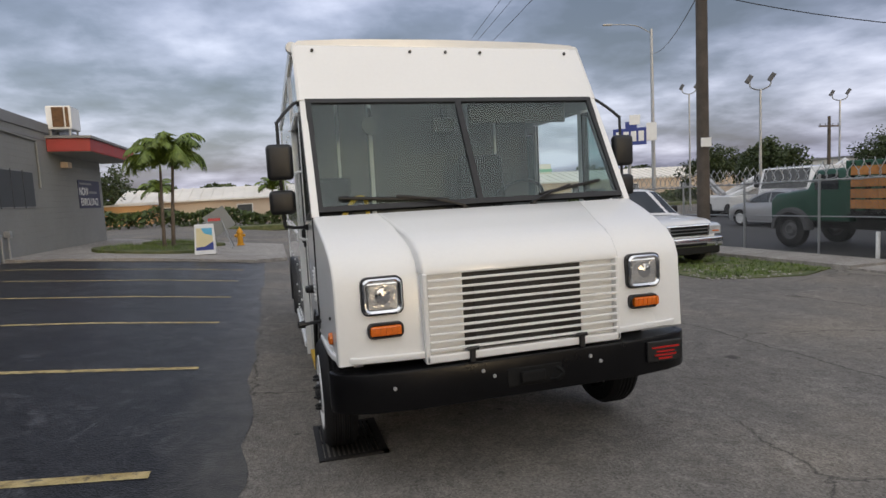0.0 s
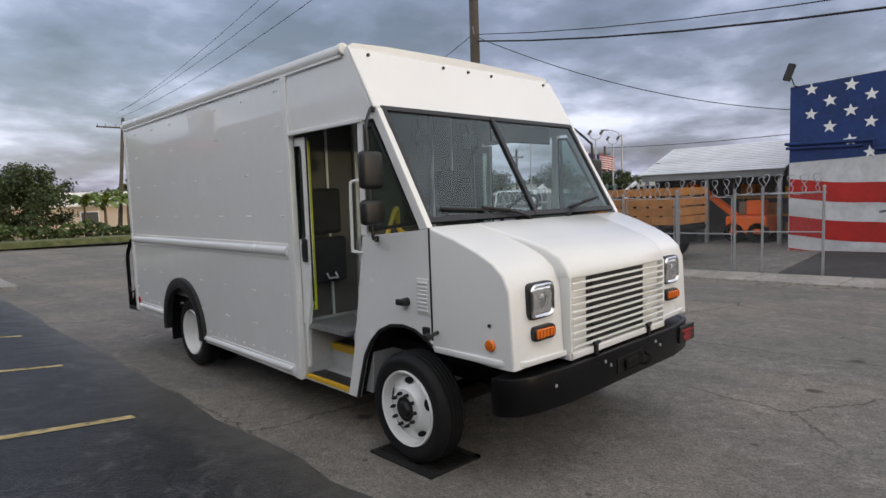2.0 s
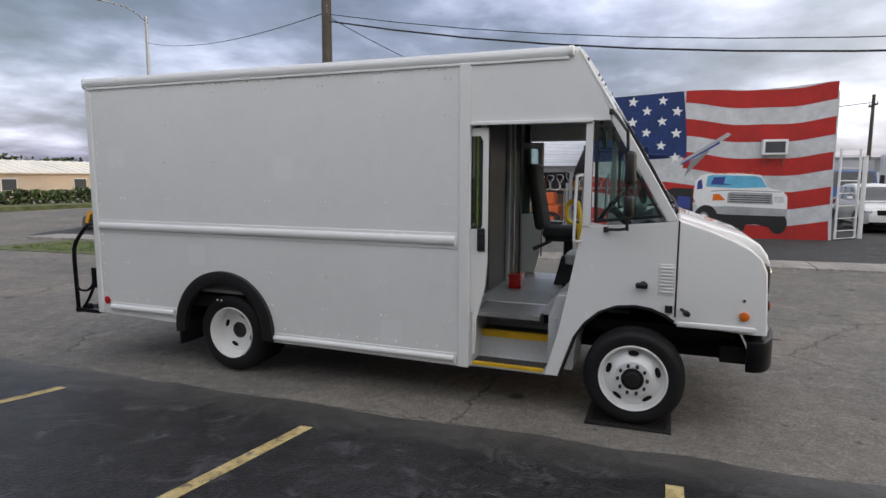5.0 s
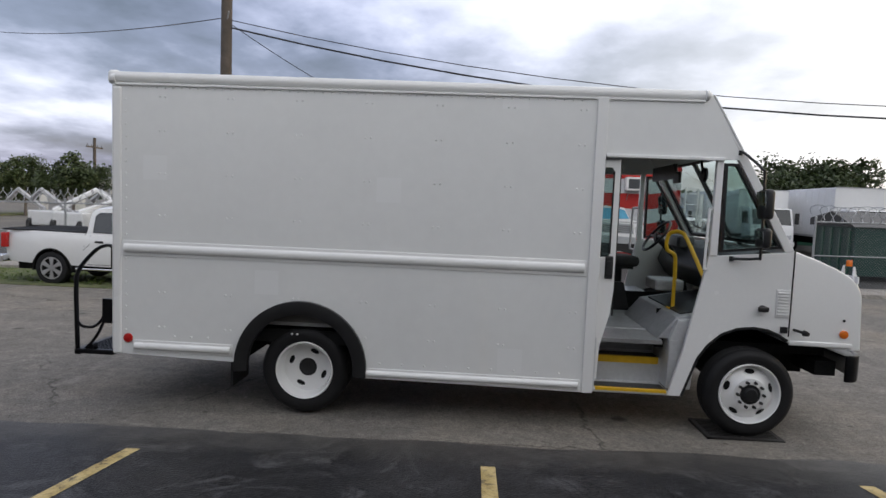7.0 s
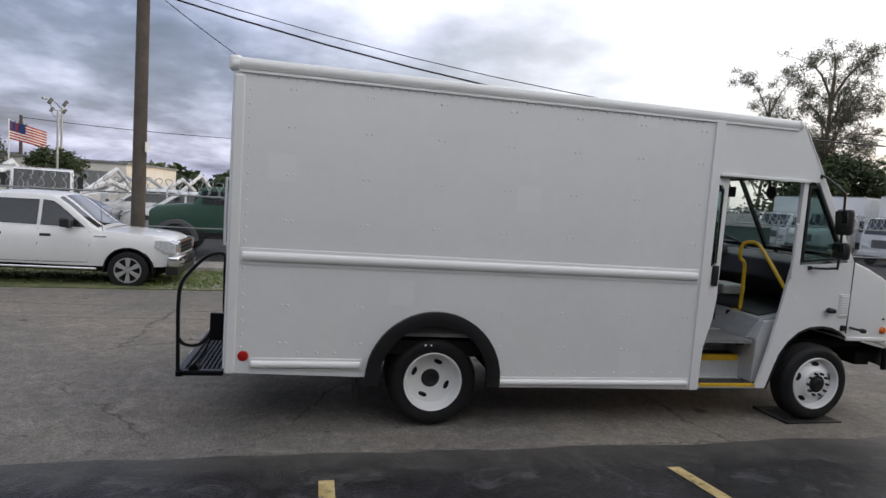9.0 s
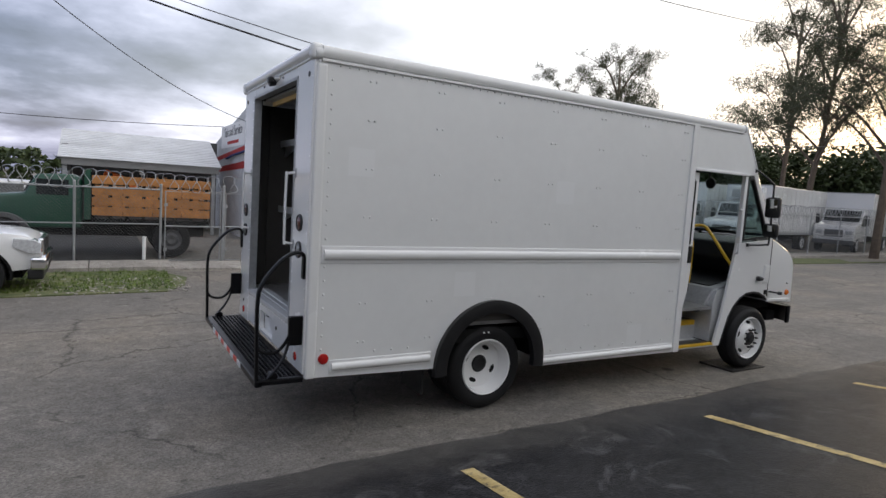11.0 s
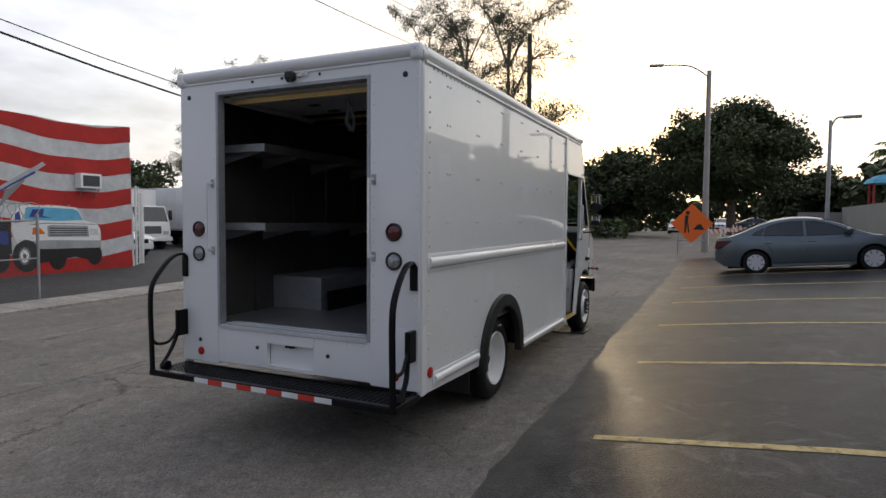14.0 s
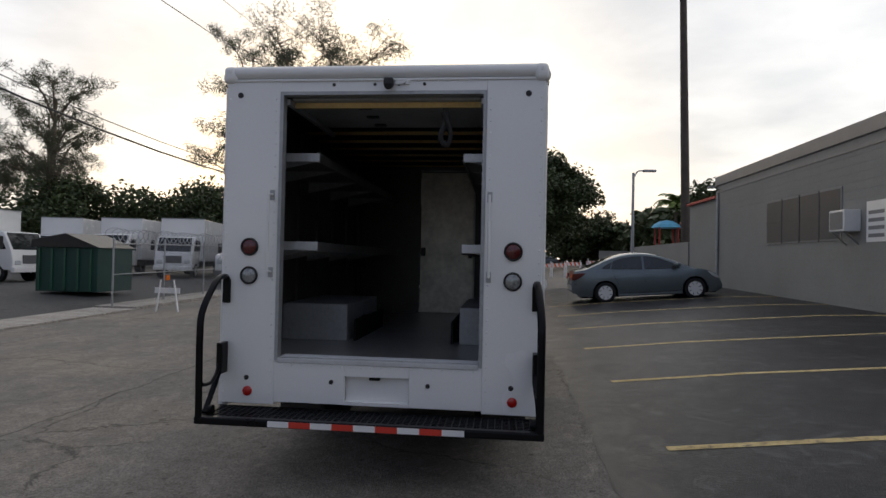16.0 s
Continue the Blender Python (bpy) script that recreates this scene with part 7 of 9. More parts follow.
# ---- poles, lamps and lines ----
def utility_pole(x, y, h, r, label, arms=True, lean=0.0):
    z = gz(x, y)
    p = thing("utility_pole", x, y, z, label, "pole", "utility poles")
    part("shaft", rod((x, y, z - 0.2), (x + lean, y, z + h), r * 1.15, r * 0.8, 14), M_POLE, p, smooth=True)
    if arms:
        part("crossarm", bx(x - 1.1, y - 0.06, z + h - 0.9, x + 1.1, y + 0.06, z + h - 0.78), M_POLE, p)
        for k in (-1.0, -0.4, 0.4, 1.0):
            part("insulator", rod((x + k, y, z + h - 0.78), (x + k, y, z + h - 0.6), 0.04, 0.025), M_GREY, p)
    return p


up = utility_pole(11.44, 13.76, 14.0, 0.15, "weathered brown wooden utility pole on the verge", arms=False)
tg = part("tag", bx(11.23, 13.56, 2.62, 11.55, 13.585, 2.86), M_WHITE2, up, "small white notice on the pole")
part("bracket", rod((11.44, 13.76, 6.6), (11.2, 13.6, 6.9), 0.02), M_GALV, up)
utility_pole(13.05, 57.3, 10.2, 0.16, "leaning wooden utility pole across the road", lean=1.0)
utility_pole(53, -11, 8.5, 0.15, "distant wooden utility pole with crossarm")
utility_pole(56, 36, 7.2, 0.15, "distant wooden utility pole with crossarm")
utility_pole(47, 41, 7.0, 0.15, "distant wooden utility pole with crossarm")
utility_pole(9.2, -21.6, 13.0, 0.17, "wooden utility pole by the verge", arms=False)
utility_pole(-8.4, -16.2, 15.0, 0.2, "tall dark wooden pole behind the building", arms=False, lean=0.35)


def street_lamp(x, y, h, head, r, label, mat=M_CONC, rise=0.35):
    z = gz(x, y)
    p = thing("street_lamp", x, y, z, label, "street lamp", "street lamps")
    part("shaft", rod((x, y, z - 0.1), (x, y, z + h), r * 1.2, r * 0.75, 12), mat, p, smooth=True)
    hx, hy = head
    part("arm", tube(smooth_path([(x, y, z + h - 0.3), (x + hx * 0.4, y + hy * 0.4, z + h + rise * 0.7), (x + hx, y + hy, z + h + rise)], 4), 0.035, 8), M_GALV, p, smooth=True)
    d = Vector((hx, hy, 0)).normalized()
    hd = bx(-0.1, -0.32, -0.06, 0.1, 0.32, 0.06, 0.04)
    hd.transform(Matrix.Translation((x + hx + d.x * 0.25, y + hy + d.y * 0.25, z + h + rise)) @ d.to_track_quat("Y", "Z").to_matrix().to_4x4())
    part("head", hd, M_GALV, p)
    return p


street_lamp(24.95, 34.9, 12.2, (-2.6, 0.6), 0.12, "tall grey street lamp with a curved arm", M_GALV)
street_lamp(-0.95, -16.3, 8.3, (2.0, 0.4), 0.13, "concrete street lamp with a curved arm beside the road sign")
street_lamp(-5.6, -15.3, 5.2, (-0.5, 0.0), 0.08, "short grey lamp post behind the car", M_GALV, rise=0.1)
street_lamp(49, 30, 7.5, (-2.0, 0.3), 0.09, "distant grey street lamp", M_GALV)


def twin_lamp(x, y, h):
    z = gz(x, y)
    p = thing("flood_lamp_pole", x, y, z, "slim grey pole with two flood lamps", "lamp post", "twin flood lamp poles")
    part("shaft", rod((x, y, z - 0.1), (x, y, z + h), 0.07, 0.05, 10), M_GALV, p)
    part("yoke", tube(smooth_path([(x - 0.33, y + 0.27, z + h + 0.40), (x - 0.3, y + 0.24, z + h + 0.12), (x, y, z + h - 0.02), (x + 0.3, y - 0.24, z + h + 0.12), (x + 0.33, y - 0.27, z + h + 0.40)], 3), 0.035, 6), M_GALV, p)
    for s in (-1, 1):
        b = bx(-0.10, -0.06, -0.20, 0.10, 0.06, 0.20, 0.02)
        b.transform(Matrix.Translation((x + s * 0.36, y - s * 0.29, z + h + 0.5)) @ Matrix.Rotation(-0.75, 4, "Z") @ Matrix.Rotation(0.6, 4, "Y"))
        part("head", b, M_GREY, p)


for x, y, h in ((28.0, 35.1, 8.0), (36.8, 31.3, 6.9), (45.5, 28.9, 6.4), (21.9, 22.6, 6.0), (38.0, 26.0, 6.2)):
    twin_lamp(x, y, h)


def cable(a, b, sag, r=0.014):
    a, b = Vector(a), Vector(b)
    pts = [a + (b - a) * (i / 16) - Vector((0, 0, sag * 4 * (i / 16) * (1 - i / 16))) for i in range(17)]
    single("overhead_cable", tube(pts, r, 5), M_BLACK, "black overhead cable strung between poles", "cable", "overhead cables")


P = Vector((11.44, 13.76, 0))
cable(P + Vector((0, 0, 6.55)), (9.2, -21.6, 5.9), 1.8, 0.024)
cable(P + Vector((0, 0, 6.75)), (9.2, -21.6, 6.2), 1.75, 0.012)
cable(P + Vector((0, 0, 9.4)), (9.2, -21.6, 9.9), 0.8, 0.014)
cable(P + Vector((0, 0, 10.9)), (9.2, -21.6, 11.0), 0.7, 0.011)
cable(P + Vector((0, 0, 11.6)), (9.2, -21.6, 12.2), 0.7, 0.011)
cable(P + Vector((0, 0, 11.2)), (13.6, 57.3, 9.5), 0.7, 0.014)
cable(P + Vector((0, 0, 12.4)), (13.6, 57.3, 10.0), 0.7, 0.012)
cable(P + Vector((0, 0, 13.6)), (14.0, 57.3, 10.2), 0.7, 0.012)
cable(P + Vector((0, 0, 6.8)), (24.9, 34.9, 10.2), 0.5, 0.014)
cable(P + Vector((0, 0, 6.7)), (18.5, 6.4, 4.05), 0.5, 0.012)
cable((9.2, -21.6, 7.8), (17.5, -60, 8.5), 0.8, 0.02)
cable((56, 36, 6.6), (53, -11, 8.0), 1.0, 0.03)

# ---- street signs and small things ----
pos = thing("pole_sign", 22.2, 33.6, gz(22, 33), "blue and white number sign on a post", "sign")
part("post", rod((22.3, 33.7, gz(22, 33) - 0.1), (22.3, 33.7, 5.0), 0.11), M_GALV, pos)
d = Vector((0.82, -0.57, 0))
def sboard(u0, u1, z0, z1, off, t=0.12):
    n = Vector((-0.57, -0.82, 0))
    b = bx(u0, -t / 2, z0, u1, t / 2, z1, 0.01)
    b.transform(Matrix.Translation(Vector((22.05, 33.05, 0)) + n * off) @ Matrix(((d.x, -n.x, 0, 0), (d.y, -n.y, 0, 0), (0, 0, 1, 0), (0, 0, 0, 1))))
    return b


part("panel", sboard(-1.1, 0.9, 4.1, 5.15, 0.0), M_SIGNBLUE, pos, "blue panel")
part("crown_panel", sboard(-0.35, 0.35, 5.15, 5.55, 0.0), M_SIGNBLUE, pos)
part("top_panel", sboard(-0.1, 0.55, 5.35, 5.95, 0.05), M_WHITE2, pos)
part("side_panel", sboard(0.9, 1.5, 4.3, 5.4, 0.0), M_WHITE2, pos)
for k in range(4):
    part("number_bar", sboard(-0.92 + 0.45 * k, -0.60 + 0.45 * k, 4.32, 4.95, 0.065, 0.02), M_WHITE2, pos)
ab = thing("sandwich_board", -2.2, 21.3, gz(-2.2, 21.3) + 0.1, "white plastic sandwich board with blue and yellow poster", "sign")
zb = gz(-2.2, 21.3) + 0.1
for s in (-1, 1):
    b = prism([(-0.33, 0), (0.33, 0), (0.30, 1.02), (-0.30, 1.02)], "y", -0.02, 0.02, 0.008)
    b.transform(Matrix.Translation((-2.2, 21.3 + s * 0.24, zb)) @ Matrix.Rotation(s * 0.22, 4, "X"))
    part("panel", b, M_WHITE2, ab)
for nm, pts, mt, o in (("poster", [(-0.27, 0.14), (0.27, 0.14), (0.25, 0.88), (-0.25, 0.88)], surf("cream_poster", (0.72, 0.62, 0.36), 0.5, bump=0.0), -0.024), ("poster_blue", [(-0.27, 0.14), (0.27, 0.14), (0.27, 0.42), (0.0, 0.26), (-0.27, 0.24)], M_SIGNBLUE, -0.028), ("poster_sky", [(0.0, 0.70), (0.25, 0.62), (0.25, 0.88), (-0.1, 0.88)], M_SKYBLUE, -0.0275)):
    b = prism(pts, "y", o, -0.018)
    b.transform(Matrix.Translation((-2.2, 21.3 - 0.24, zb)) @ Matrix.Rotation(-0.22, 4, "X"))
    part(nm, b, mt, ab)
dm = thing("folding_road_sign", -2.1, 24.2, gz(-2.1, 24.2) + 0.1, "weathered grey diamond sign on a folding stand", "sign")
zb = gz(-2.1, 24.2) + 0.1
b = prism([(0, 0), (0.62, 0.62), (0, 1.24), (-0.62, 0.62)], "y", -0.012, 0.012)
b.transform(Matrix.Translation((-2.1, 24.1, zb + 0.45)) @ Matrix.Rotation(-0.2, 4, "X") @ Matrix.Rotation(0.25, 4, "Y"))
part("panel", b, M_BLOCK, dm)
b = join(bx(-0.25, -0.016, 0.6, 0.2, -0.011, 0.72))
b.transform(Matrix.Translation((-2.1, 24.1, zb + 0.45)) @ Matrix.Rotation(-0.2, 4, "X"))
part("text_bar", b, M_RED, dm)
for s in (-0.6, 0.6):
    part("leg", rod((-2.1 + s, 24.0 - 0.3, zb), (-2.1 + s * 0.4, 24.25, zb + 1.1), 0.02), M_GALV, dm)
    part("leg", rod((-2.1 + s, 24.7, zb), (-2.1 + s * 0.4, 24.25, zb + 1.1), 0.02), M_GALV, dm)
hy = thing("fire_hydrant", -1.38, 27.0, gz(-1.4, 27), "orange-yellow painted fire hydrant", "hydrant")
zh = gz(-1.4, 27) + 0.08
part("barrel", lathe([(0.17, zh), (0.17, zh + 0.05), (0.12, zh + 0.06), (0.115, zh + 0.5), (0.15, zh + 0.52), (0.15, zh + 0.56), (0.12, zh + 0.6), (0.09, zh + 0.68), (0.03, zh + 0.72), (0.03, zh + 0.78), (0.001, zh + 0.78)], 18, "z", (-1.38, 27.0, 0), closed=False), M_HYD, hy, smooth=True)
part("side_nozzle", rod((-1.60, 27.0, zh + 0.42), (-1.16, 27.0, zh + 0.42), 0.06), M_HYD, hy)
part("front_nozzle", rod((-1.38, 27.0, zh + 0.36), (-1.38, 26.8, zh + 0.36), 0.075), M_HYD, hy)
ws = thing("road_work_sign", -0.45, -14.45, gz(-0.4, -14.4), "orange diamond road work sign on a stand", "sign")
part("panel", moved(prism([(0, -0.86), (0.86, 0), (0, 0.86), (-0.86, 0)], "y", -0.012, 0.012, 0.01), Matrix.Translation((-0.47, -14.35, 1.66))), M_ORANGE, ws, "orange diamond panel")
zw = gz(-0.4, -14.4)
part("pictogram_bar", moved(join(prism([(0.16, 0.02), (0.30, 0.02), (0.27, 0.36), (0.13, 0.36)], "y", 0.012, 0.018), rod((0.17, 0.012, 0.47), (0.17, 0.018, 0.47), 0.085), prism([(0.22, -0.40), (0.30, -0.40), (0.28, 0.02), (0.20, 0.02)], "y", 0.012, 0.018), prism([(0.08, -0.38), (0.14, -0.40), (0.20, 0.02), (0.14, 0.04)], "y", 0.012, 0.018)), Matrix.Translation((-0.47, -14.35, 1.66))), M_BLACK, ws, "black symbol shape")
part("pictogram_heap", moved(prism([(-0.52, -0.26), (-0.06, -0.26), (-0.22, -0.05), (-0.36, -0.02)], "y", 0.012, 0.018), Matrix.Translation((-0.47, -14.35, 1.66))), M_BLACK, ws)
for s in (-0.55, 0.55):
    part("leg", rod((-0.47 + s, -14.42, zw), (-0.47 + s, -14.42, zw + 1.0), 0.025), M_GALV, ws)
    part("foot", rod((-0.47 + s, -14.0, zw + 0.03), (-0.47 + s, -14.9, zw + 0.03), 0.025), M_GALV, ws)
part("brace", rod((-1.02, -14.42, zw + 0.65), (0.08, -14.42, zw + 0.65), 0.022), M_GALV, ws)
for i, (x, y) in enumerate(((-2.6, -21.5), (-3.6, -22.3), (-4.8, -21.8), (-2.0, -23.2), (-1.4, -22.2), (7.8, -27.0))):
    b = thing("barricade", x, y, gz(x, y), "folded white and orange striped barricade", "barricade", "stored barricades")
    z = gz(x, y)
    part("board", bx(x - 0.5, y - 0.02, z + 0.65, x + 0.5, y + 0.02, z + 0.88), M_WHITE2, b)
    for k in range(4):
        part("stripe", prism([(x - 0.45 + 0.25 * k, z + 0.65), (x - 0.35 + 0.25 * k, z + 0.65), (x - 0.25 + 0.25 * k, z + 0.88), (x - 0.35 + 0.25 * k, z + 0.88)], "y", y + 0.02, y + 0.024), M_ORANGE, b)
    for s in (-0.42, 0.42):
        part("leg", rod((x + s, y + 0.25, z), (x + s * 0.95, y, z + 1.0), 0.025), M_WHITE2, b)
        part("leg", rod((x + s, y - 0.25, z), (x + s * 0.95, y, z + 1.0), 0.025), M_WHITE2, b)

# ---- long building across the cross street ----
fb2 = thing("long_low_building", 10, 66, -0.3, "long low pale building with a ribbed cream roof", "building")
part("front_wall", bx(-14, 64.5, -0.6, 60, 64.8, 2.3), M_PINK, fb2, "pale stucco wall")
part("body", bx(-14, 64.8, -0.6, 60, 74, 2.2), M_PINK, fb2)
part("roof", prism([(64.0, 2.15), (64.0, 2.3), (69.5, 3.6), (75, 2.3), (75, 2.15)], "x", -14.5, 60.5), M_CREAM, fb2, "ribbed cream roof")
for i in range(70):
    part("roof_rib", prism([(63.98, 2.3), (63.98, 2.36), (69.5, 3.68), (69.5, 3.6)], "x", -14.3 + 1.05 * i, -14.18 + 1.05 * i), M_CREAM, fb2)
for i in range(9):
    x = -11 + 7.6 * i
    w = part("window", bx(x, 64.42, 0.4, x + 1.6, 64.5, 1.7, 0.02), M_WHITE2, fb2)
    part("pane", bx(x + 0.1, 64.40, 0.5, x + 1.5, 64.42, 1.6), M_MESHD, w)
bb2 = thing("orange_wall_building", -16, 60, -0.3, "low orange stucco building", "building")
part("body", bx(-26, 59, -0.6, -10.5, 66, 2.0), surf("orange_stucco", (0.62, 0.36, 0.16), 0.85, var=0.1, scale=0.5), bb2)
part("roof_slab", bx(-26.2, 58.8, 2.0, -10.3, 66.2, 2.15), M_CREAM, bb2)
bb3 = thing("green_shopfront", 26, 72, -0.3, "pale two-storey shopfront with green trim", "building")
part("body", bx(22, 68.5, -0.6, 34, 75, 4.6), M_CREAM, bb3)
part("trim_band", bx(21.9, 68.4, 3.6, 34.1, 68.5, 4.0), surf("green_trim", (0.2, 0.45, 0.33), 0.6), bb3)
for k in range(5):
    part("window", bx(22.8 + 2.3 * k, 68.44, 1.2, 24.3 + 2.3 * k, 68.5, 2.9), M_MESHD, bb3)

fp = thing("flag_pole", 49.5, 34.0, gz(49.5, 34), "white pole with a striped flag flying behind the yard", "flag")
part("pole", rod((49.5, 34.0, -0.4), (49.5, 34.0, 5.9), 0.06, 0.04), M_WHITE2, fp)
def cloth(u0, u1, z0, z1, off):
    n = 8
    bm = bmesh.new()
    lo, hi = [], []
    for i in range(n + 1):
        u = u0 + (u1 - u0) * i / n
        p = Vector((49.5 + 0.55 * u, 34.0 - 0.83 * u, 0)) + Vector((0.83, 0.55, 0)) * (0.12 * math.sin(u * 3.2) - off)
        lo.append(bm.verts.new(p + Vector((0, 0, z0 - 0.22 * u))))
        hi.append(bm.verts.new(p + Vector((0, 0, z1 - 0.22 * u))))
    for i in range(n):
        bm.faces.new((lo[i], lo[i + 1], hi[i + 1], hi[i]))
    return bm


fc = part("flag_cloth", cloth(0.05, 2.6, 4.35, 5.75, 0.0), M_WHITE2, fp, "striped cloth flag")
for k in range(7):
    part("red_stripe", cloth(0.05, 2.6, 5.64 - 0.215 * k, 5.75 - 0.215 * k, 0.012), M_FLAGRED, fc)
part("blue_field", cloth(0.05, 1.1, 5.0, 5.76, 0.02), M_FLAGBLUE, fc)
rb_ = random.Random(9)
for i in range(9):
    x, y = 24 + 2.4 * i + rb_.uniform(-0.5, 0.5), 27.5 + rb_.uniform(-3.5, 3.5) - 0.6 * i
    b = thing("boom_lift", x, y, gz(x, y), "white folded boom lift parked in the yard", "machine", "parked boom lifts")
    z = gz(x, y)
    part("base", bx(x - 0.9, y - 0.8, z + 0.35, x + 0.9, y + 0.8, z + 1.15, 0.08), M_CARW, b)
    part("boom", tube([(x - 0.3, y - 0.2, z + 1.1), (x + 1.2, y - 1.6, z + 1.9 + 0.4 * (i % 3)), (x + 2.0, y - 2.3, z + 1.5)], 0.16, 6), M_CARW, b)
    part("second_boom", tube([(x - 0.3, y + 0.3, z + 1.2), (x - 0.2, y + 1.8, z + 2.2), (x + 0.2, y + 2.6, z + 1.7)], 0.13, 6), M_CARS, b)
    for wx, wy in ((-0.7, -0.75), (0.7, -0.75), (-0.7, 0.55), (0.7, 0.55)):
        part("wheel", lathe([(0.15, 0), (0.38, 0), (0.4, 0.04), (0.4, 0.18), (0.15, 0.2)], 16, "y", (x + wx, y + wy, z + 0.4)), M_RUBBER, b, smooth=True)

# ---- vehicles ----
M_HEADL = surf("car_lamp_glass", (0.7, 0.72, 0.74), 0.1, 0.4, var=0.2, scale=20, bump=0.0, coat=0.6)
M_WHEELS = surf("alloy_wheel", (0.5, 0.5, 0.51), 0.35, 0.7, var=0.1, bump=0.0)


def at_local(t, name, bm, material, label="", smooth=False, parent=None):
    return part(name, bm, material, parent or t, label, local=True, smooth=smooth)


def car_wheel(t, x, y, r, side, spokes=6, hub=M_WHEELS, w=0.22, broad=0.14):
    """A wheel in the car's own space: x forward, y across, z up."""
    s = side
    tyre_p = [(r * 0.66, 0.0), (r * 0.80, -0.012), (r * 0.95, 0.0), (r, 0.03), (r, w - 0.03), (r * 0.94, w), (r * 0.66, w)]
    wh = at_local(t, "wheel", lathe([(a, y + s * -b) for a, b in tyre_p], 28, "y", (x, 0, r)), M_RUBBER, "black tyre with a metal wheel", True)
    at_local(t, "rim_lip", lathe([(r * 0.60, y - s * 0.02), (r * 0.61, y + s * 0.006), (r * 0.665, y + s * 0.006), (r * 0.68, y - s * 0.01)], 28, "y", (x, 0, r)), hub, smooth=True, parent=wh)
    at_local(t, "rim", lathe([(r * 0.66, y), (r * 0.63, y + s * 0.004), (r * 0.58, y - s * 0.03), (r * 0.15, y - s * 0.045), (r * 0.15, y - s * 0.07), (r * 0.66, y - s * 0.07)], 28, "y", (x, 0, r)), M_DARK, smooth=True, parent=wh)
    for k in range(spokes):
        a = 2 * math.pi * k / spokes
        b = prism([(-r * 0.07, r * 0.1), (r * 0.07, r * 0.1), (r * broad, r * 0.63), (-r * broad, r * 0.63)], "y", -0.012, 0.012, 0.006)
        b.transform(Matrix.Translation((x, y - s * 0.012, r)) @ Matrix.Rotation(a, 4, "Y"))
        at_local(t, "spoke", b, hub, parent=wh)
    at_local(t, "hub", disc((x, y - s * 0.03, r), r * 0.17, s * 0.03, "y", 14), hub, parent=wh)


def hull(sections):
    """A skin over cross-sections: each is (x, [(y, z), ...]) for one half; mirrored and closed."""
    bm = bmesh.new()
    rows = []
    for x, half in sections:
        full = half + [(-y, z) for y, z in reversed(half)]
        rows.append([bm.verts.new((x, y, z)) for y, z in full])
    n = len(rows[0])
    for a, b in zip(rows, rows[1:]):
        for k in range(n):
            bm.faces.new((a[k], a[(k + 1) % n], b[(k + 1) % n], b[k]))
    bm.faces.new(rows[0][::-1])
    bm.faces.new(rows[-1])
    bmesh.ops.recalc_face_normals(bm, faces=bm.faces)
    return bm


def curve(pts):
    """A smooth height over length through a few (x, z) points."""
    sp = smooth_path([(x, 0, z) for x, z in pts], 6)
    xs, zs = [p.x for p in sp], [p.z for p in sp]
    return lambda x: float(np.interp(x, xs, zs))


def car_skin(tail, nose, half, top, low, wheels, r, crown, power=2.6, tumble=0.07, n=44):
    """The lower body: flanks with real wheel openings, bulging and drawn in at the ends, under a crowned top."""
    ra = r * 1.17
    xs = [tail + (nose - tail) * i / n for i in range(n + 1)]
    for wx in wheels:
        xs = [x for x in xs if abs(x - wx) > ra + 0.03]
        xs += [wx + ra * math.cos(math.pi * i / 16) for i in range(17)] + [wx - ra - 0.004, wx + ra + 0.004]
    xs.sort()
    mid, ln = (tail + nose) / 2, (nose - tail) / 2

    def width(x):
        return half * (1 - 0.24 * abs((x - mid) / ln) ** 7)

    def flank(x, z):
        f = min(1.0, max(0.0, (z - low(x)) / max(0.05, top(x) - low(x))))
        return width(x) * (1 - (tumble * ((f - 0.5) / 0.5) ** power if f > 0.5 else 0.05 * ((0.5 - f) / 0.5) ** 2))
    bm = bmesh.new()
    rows = []
    for x in xs:
        z0, z1 = low(x), top(x)
        for wx in wheels:
            if abs(x - wx) <= ra + 1e-6:
                z0 = max(z0, r + math.sqrt(max(0.0, ra * ra - (x - wx) ** 2)))
        z0 = min(z0, z1 - 0.03)
        pts = [(flank(x, z0 + (z1 - z0) * k / 9), z0 + (z1 - z0) * k / 9) for k in range(10)]
        yt = pts[-1][0]
        pts += [(yt * c, z1 + crown * (1 - c * c) ** 0.8) for c in (0.96, 0.85, 0.6, 0.3)]
        full = pts + [(0.0, z1 + crown)] + [(-y, z) for y, z in reversed(pts)]
        rows.append([bm.verts.new((x, y, z)) for y, z in full])
    for a, b in zip(rows, rows[1:]):
        for k in range(len(a) - 1):
            bm.faces.new((a[k], a[k + 1], b[k + 1], b[k]))
    bm.faces.new(rows[0])
    bm.faces.new(rows[-1][::-1])
    return bm, flank


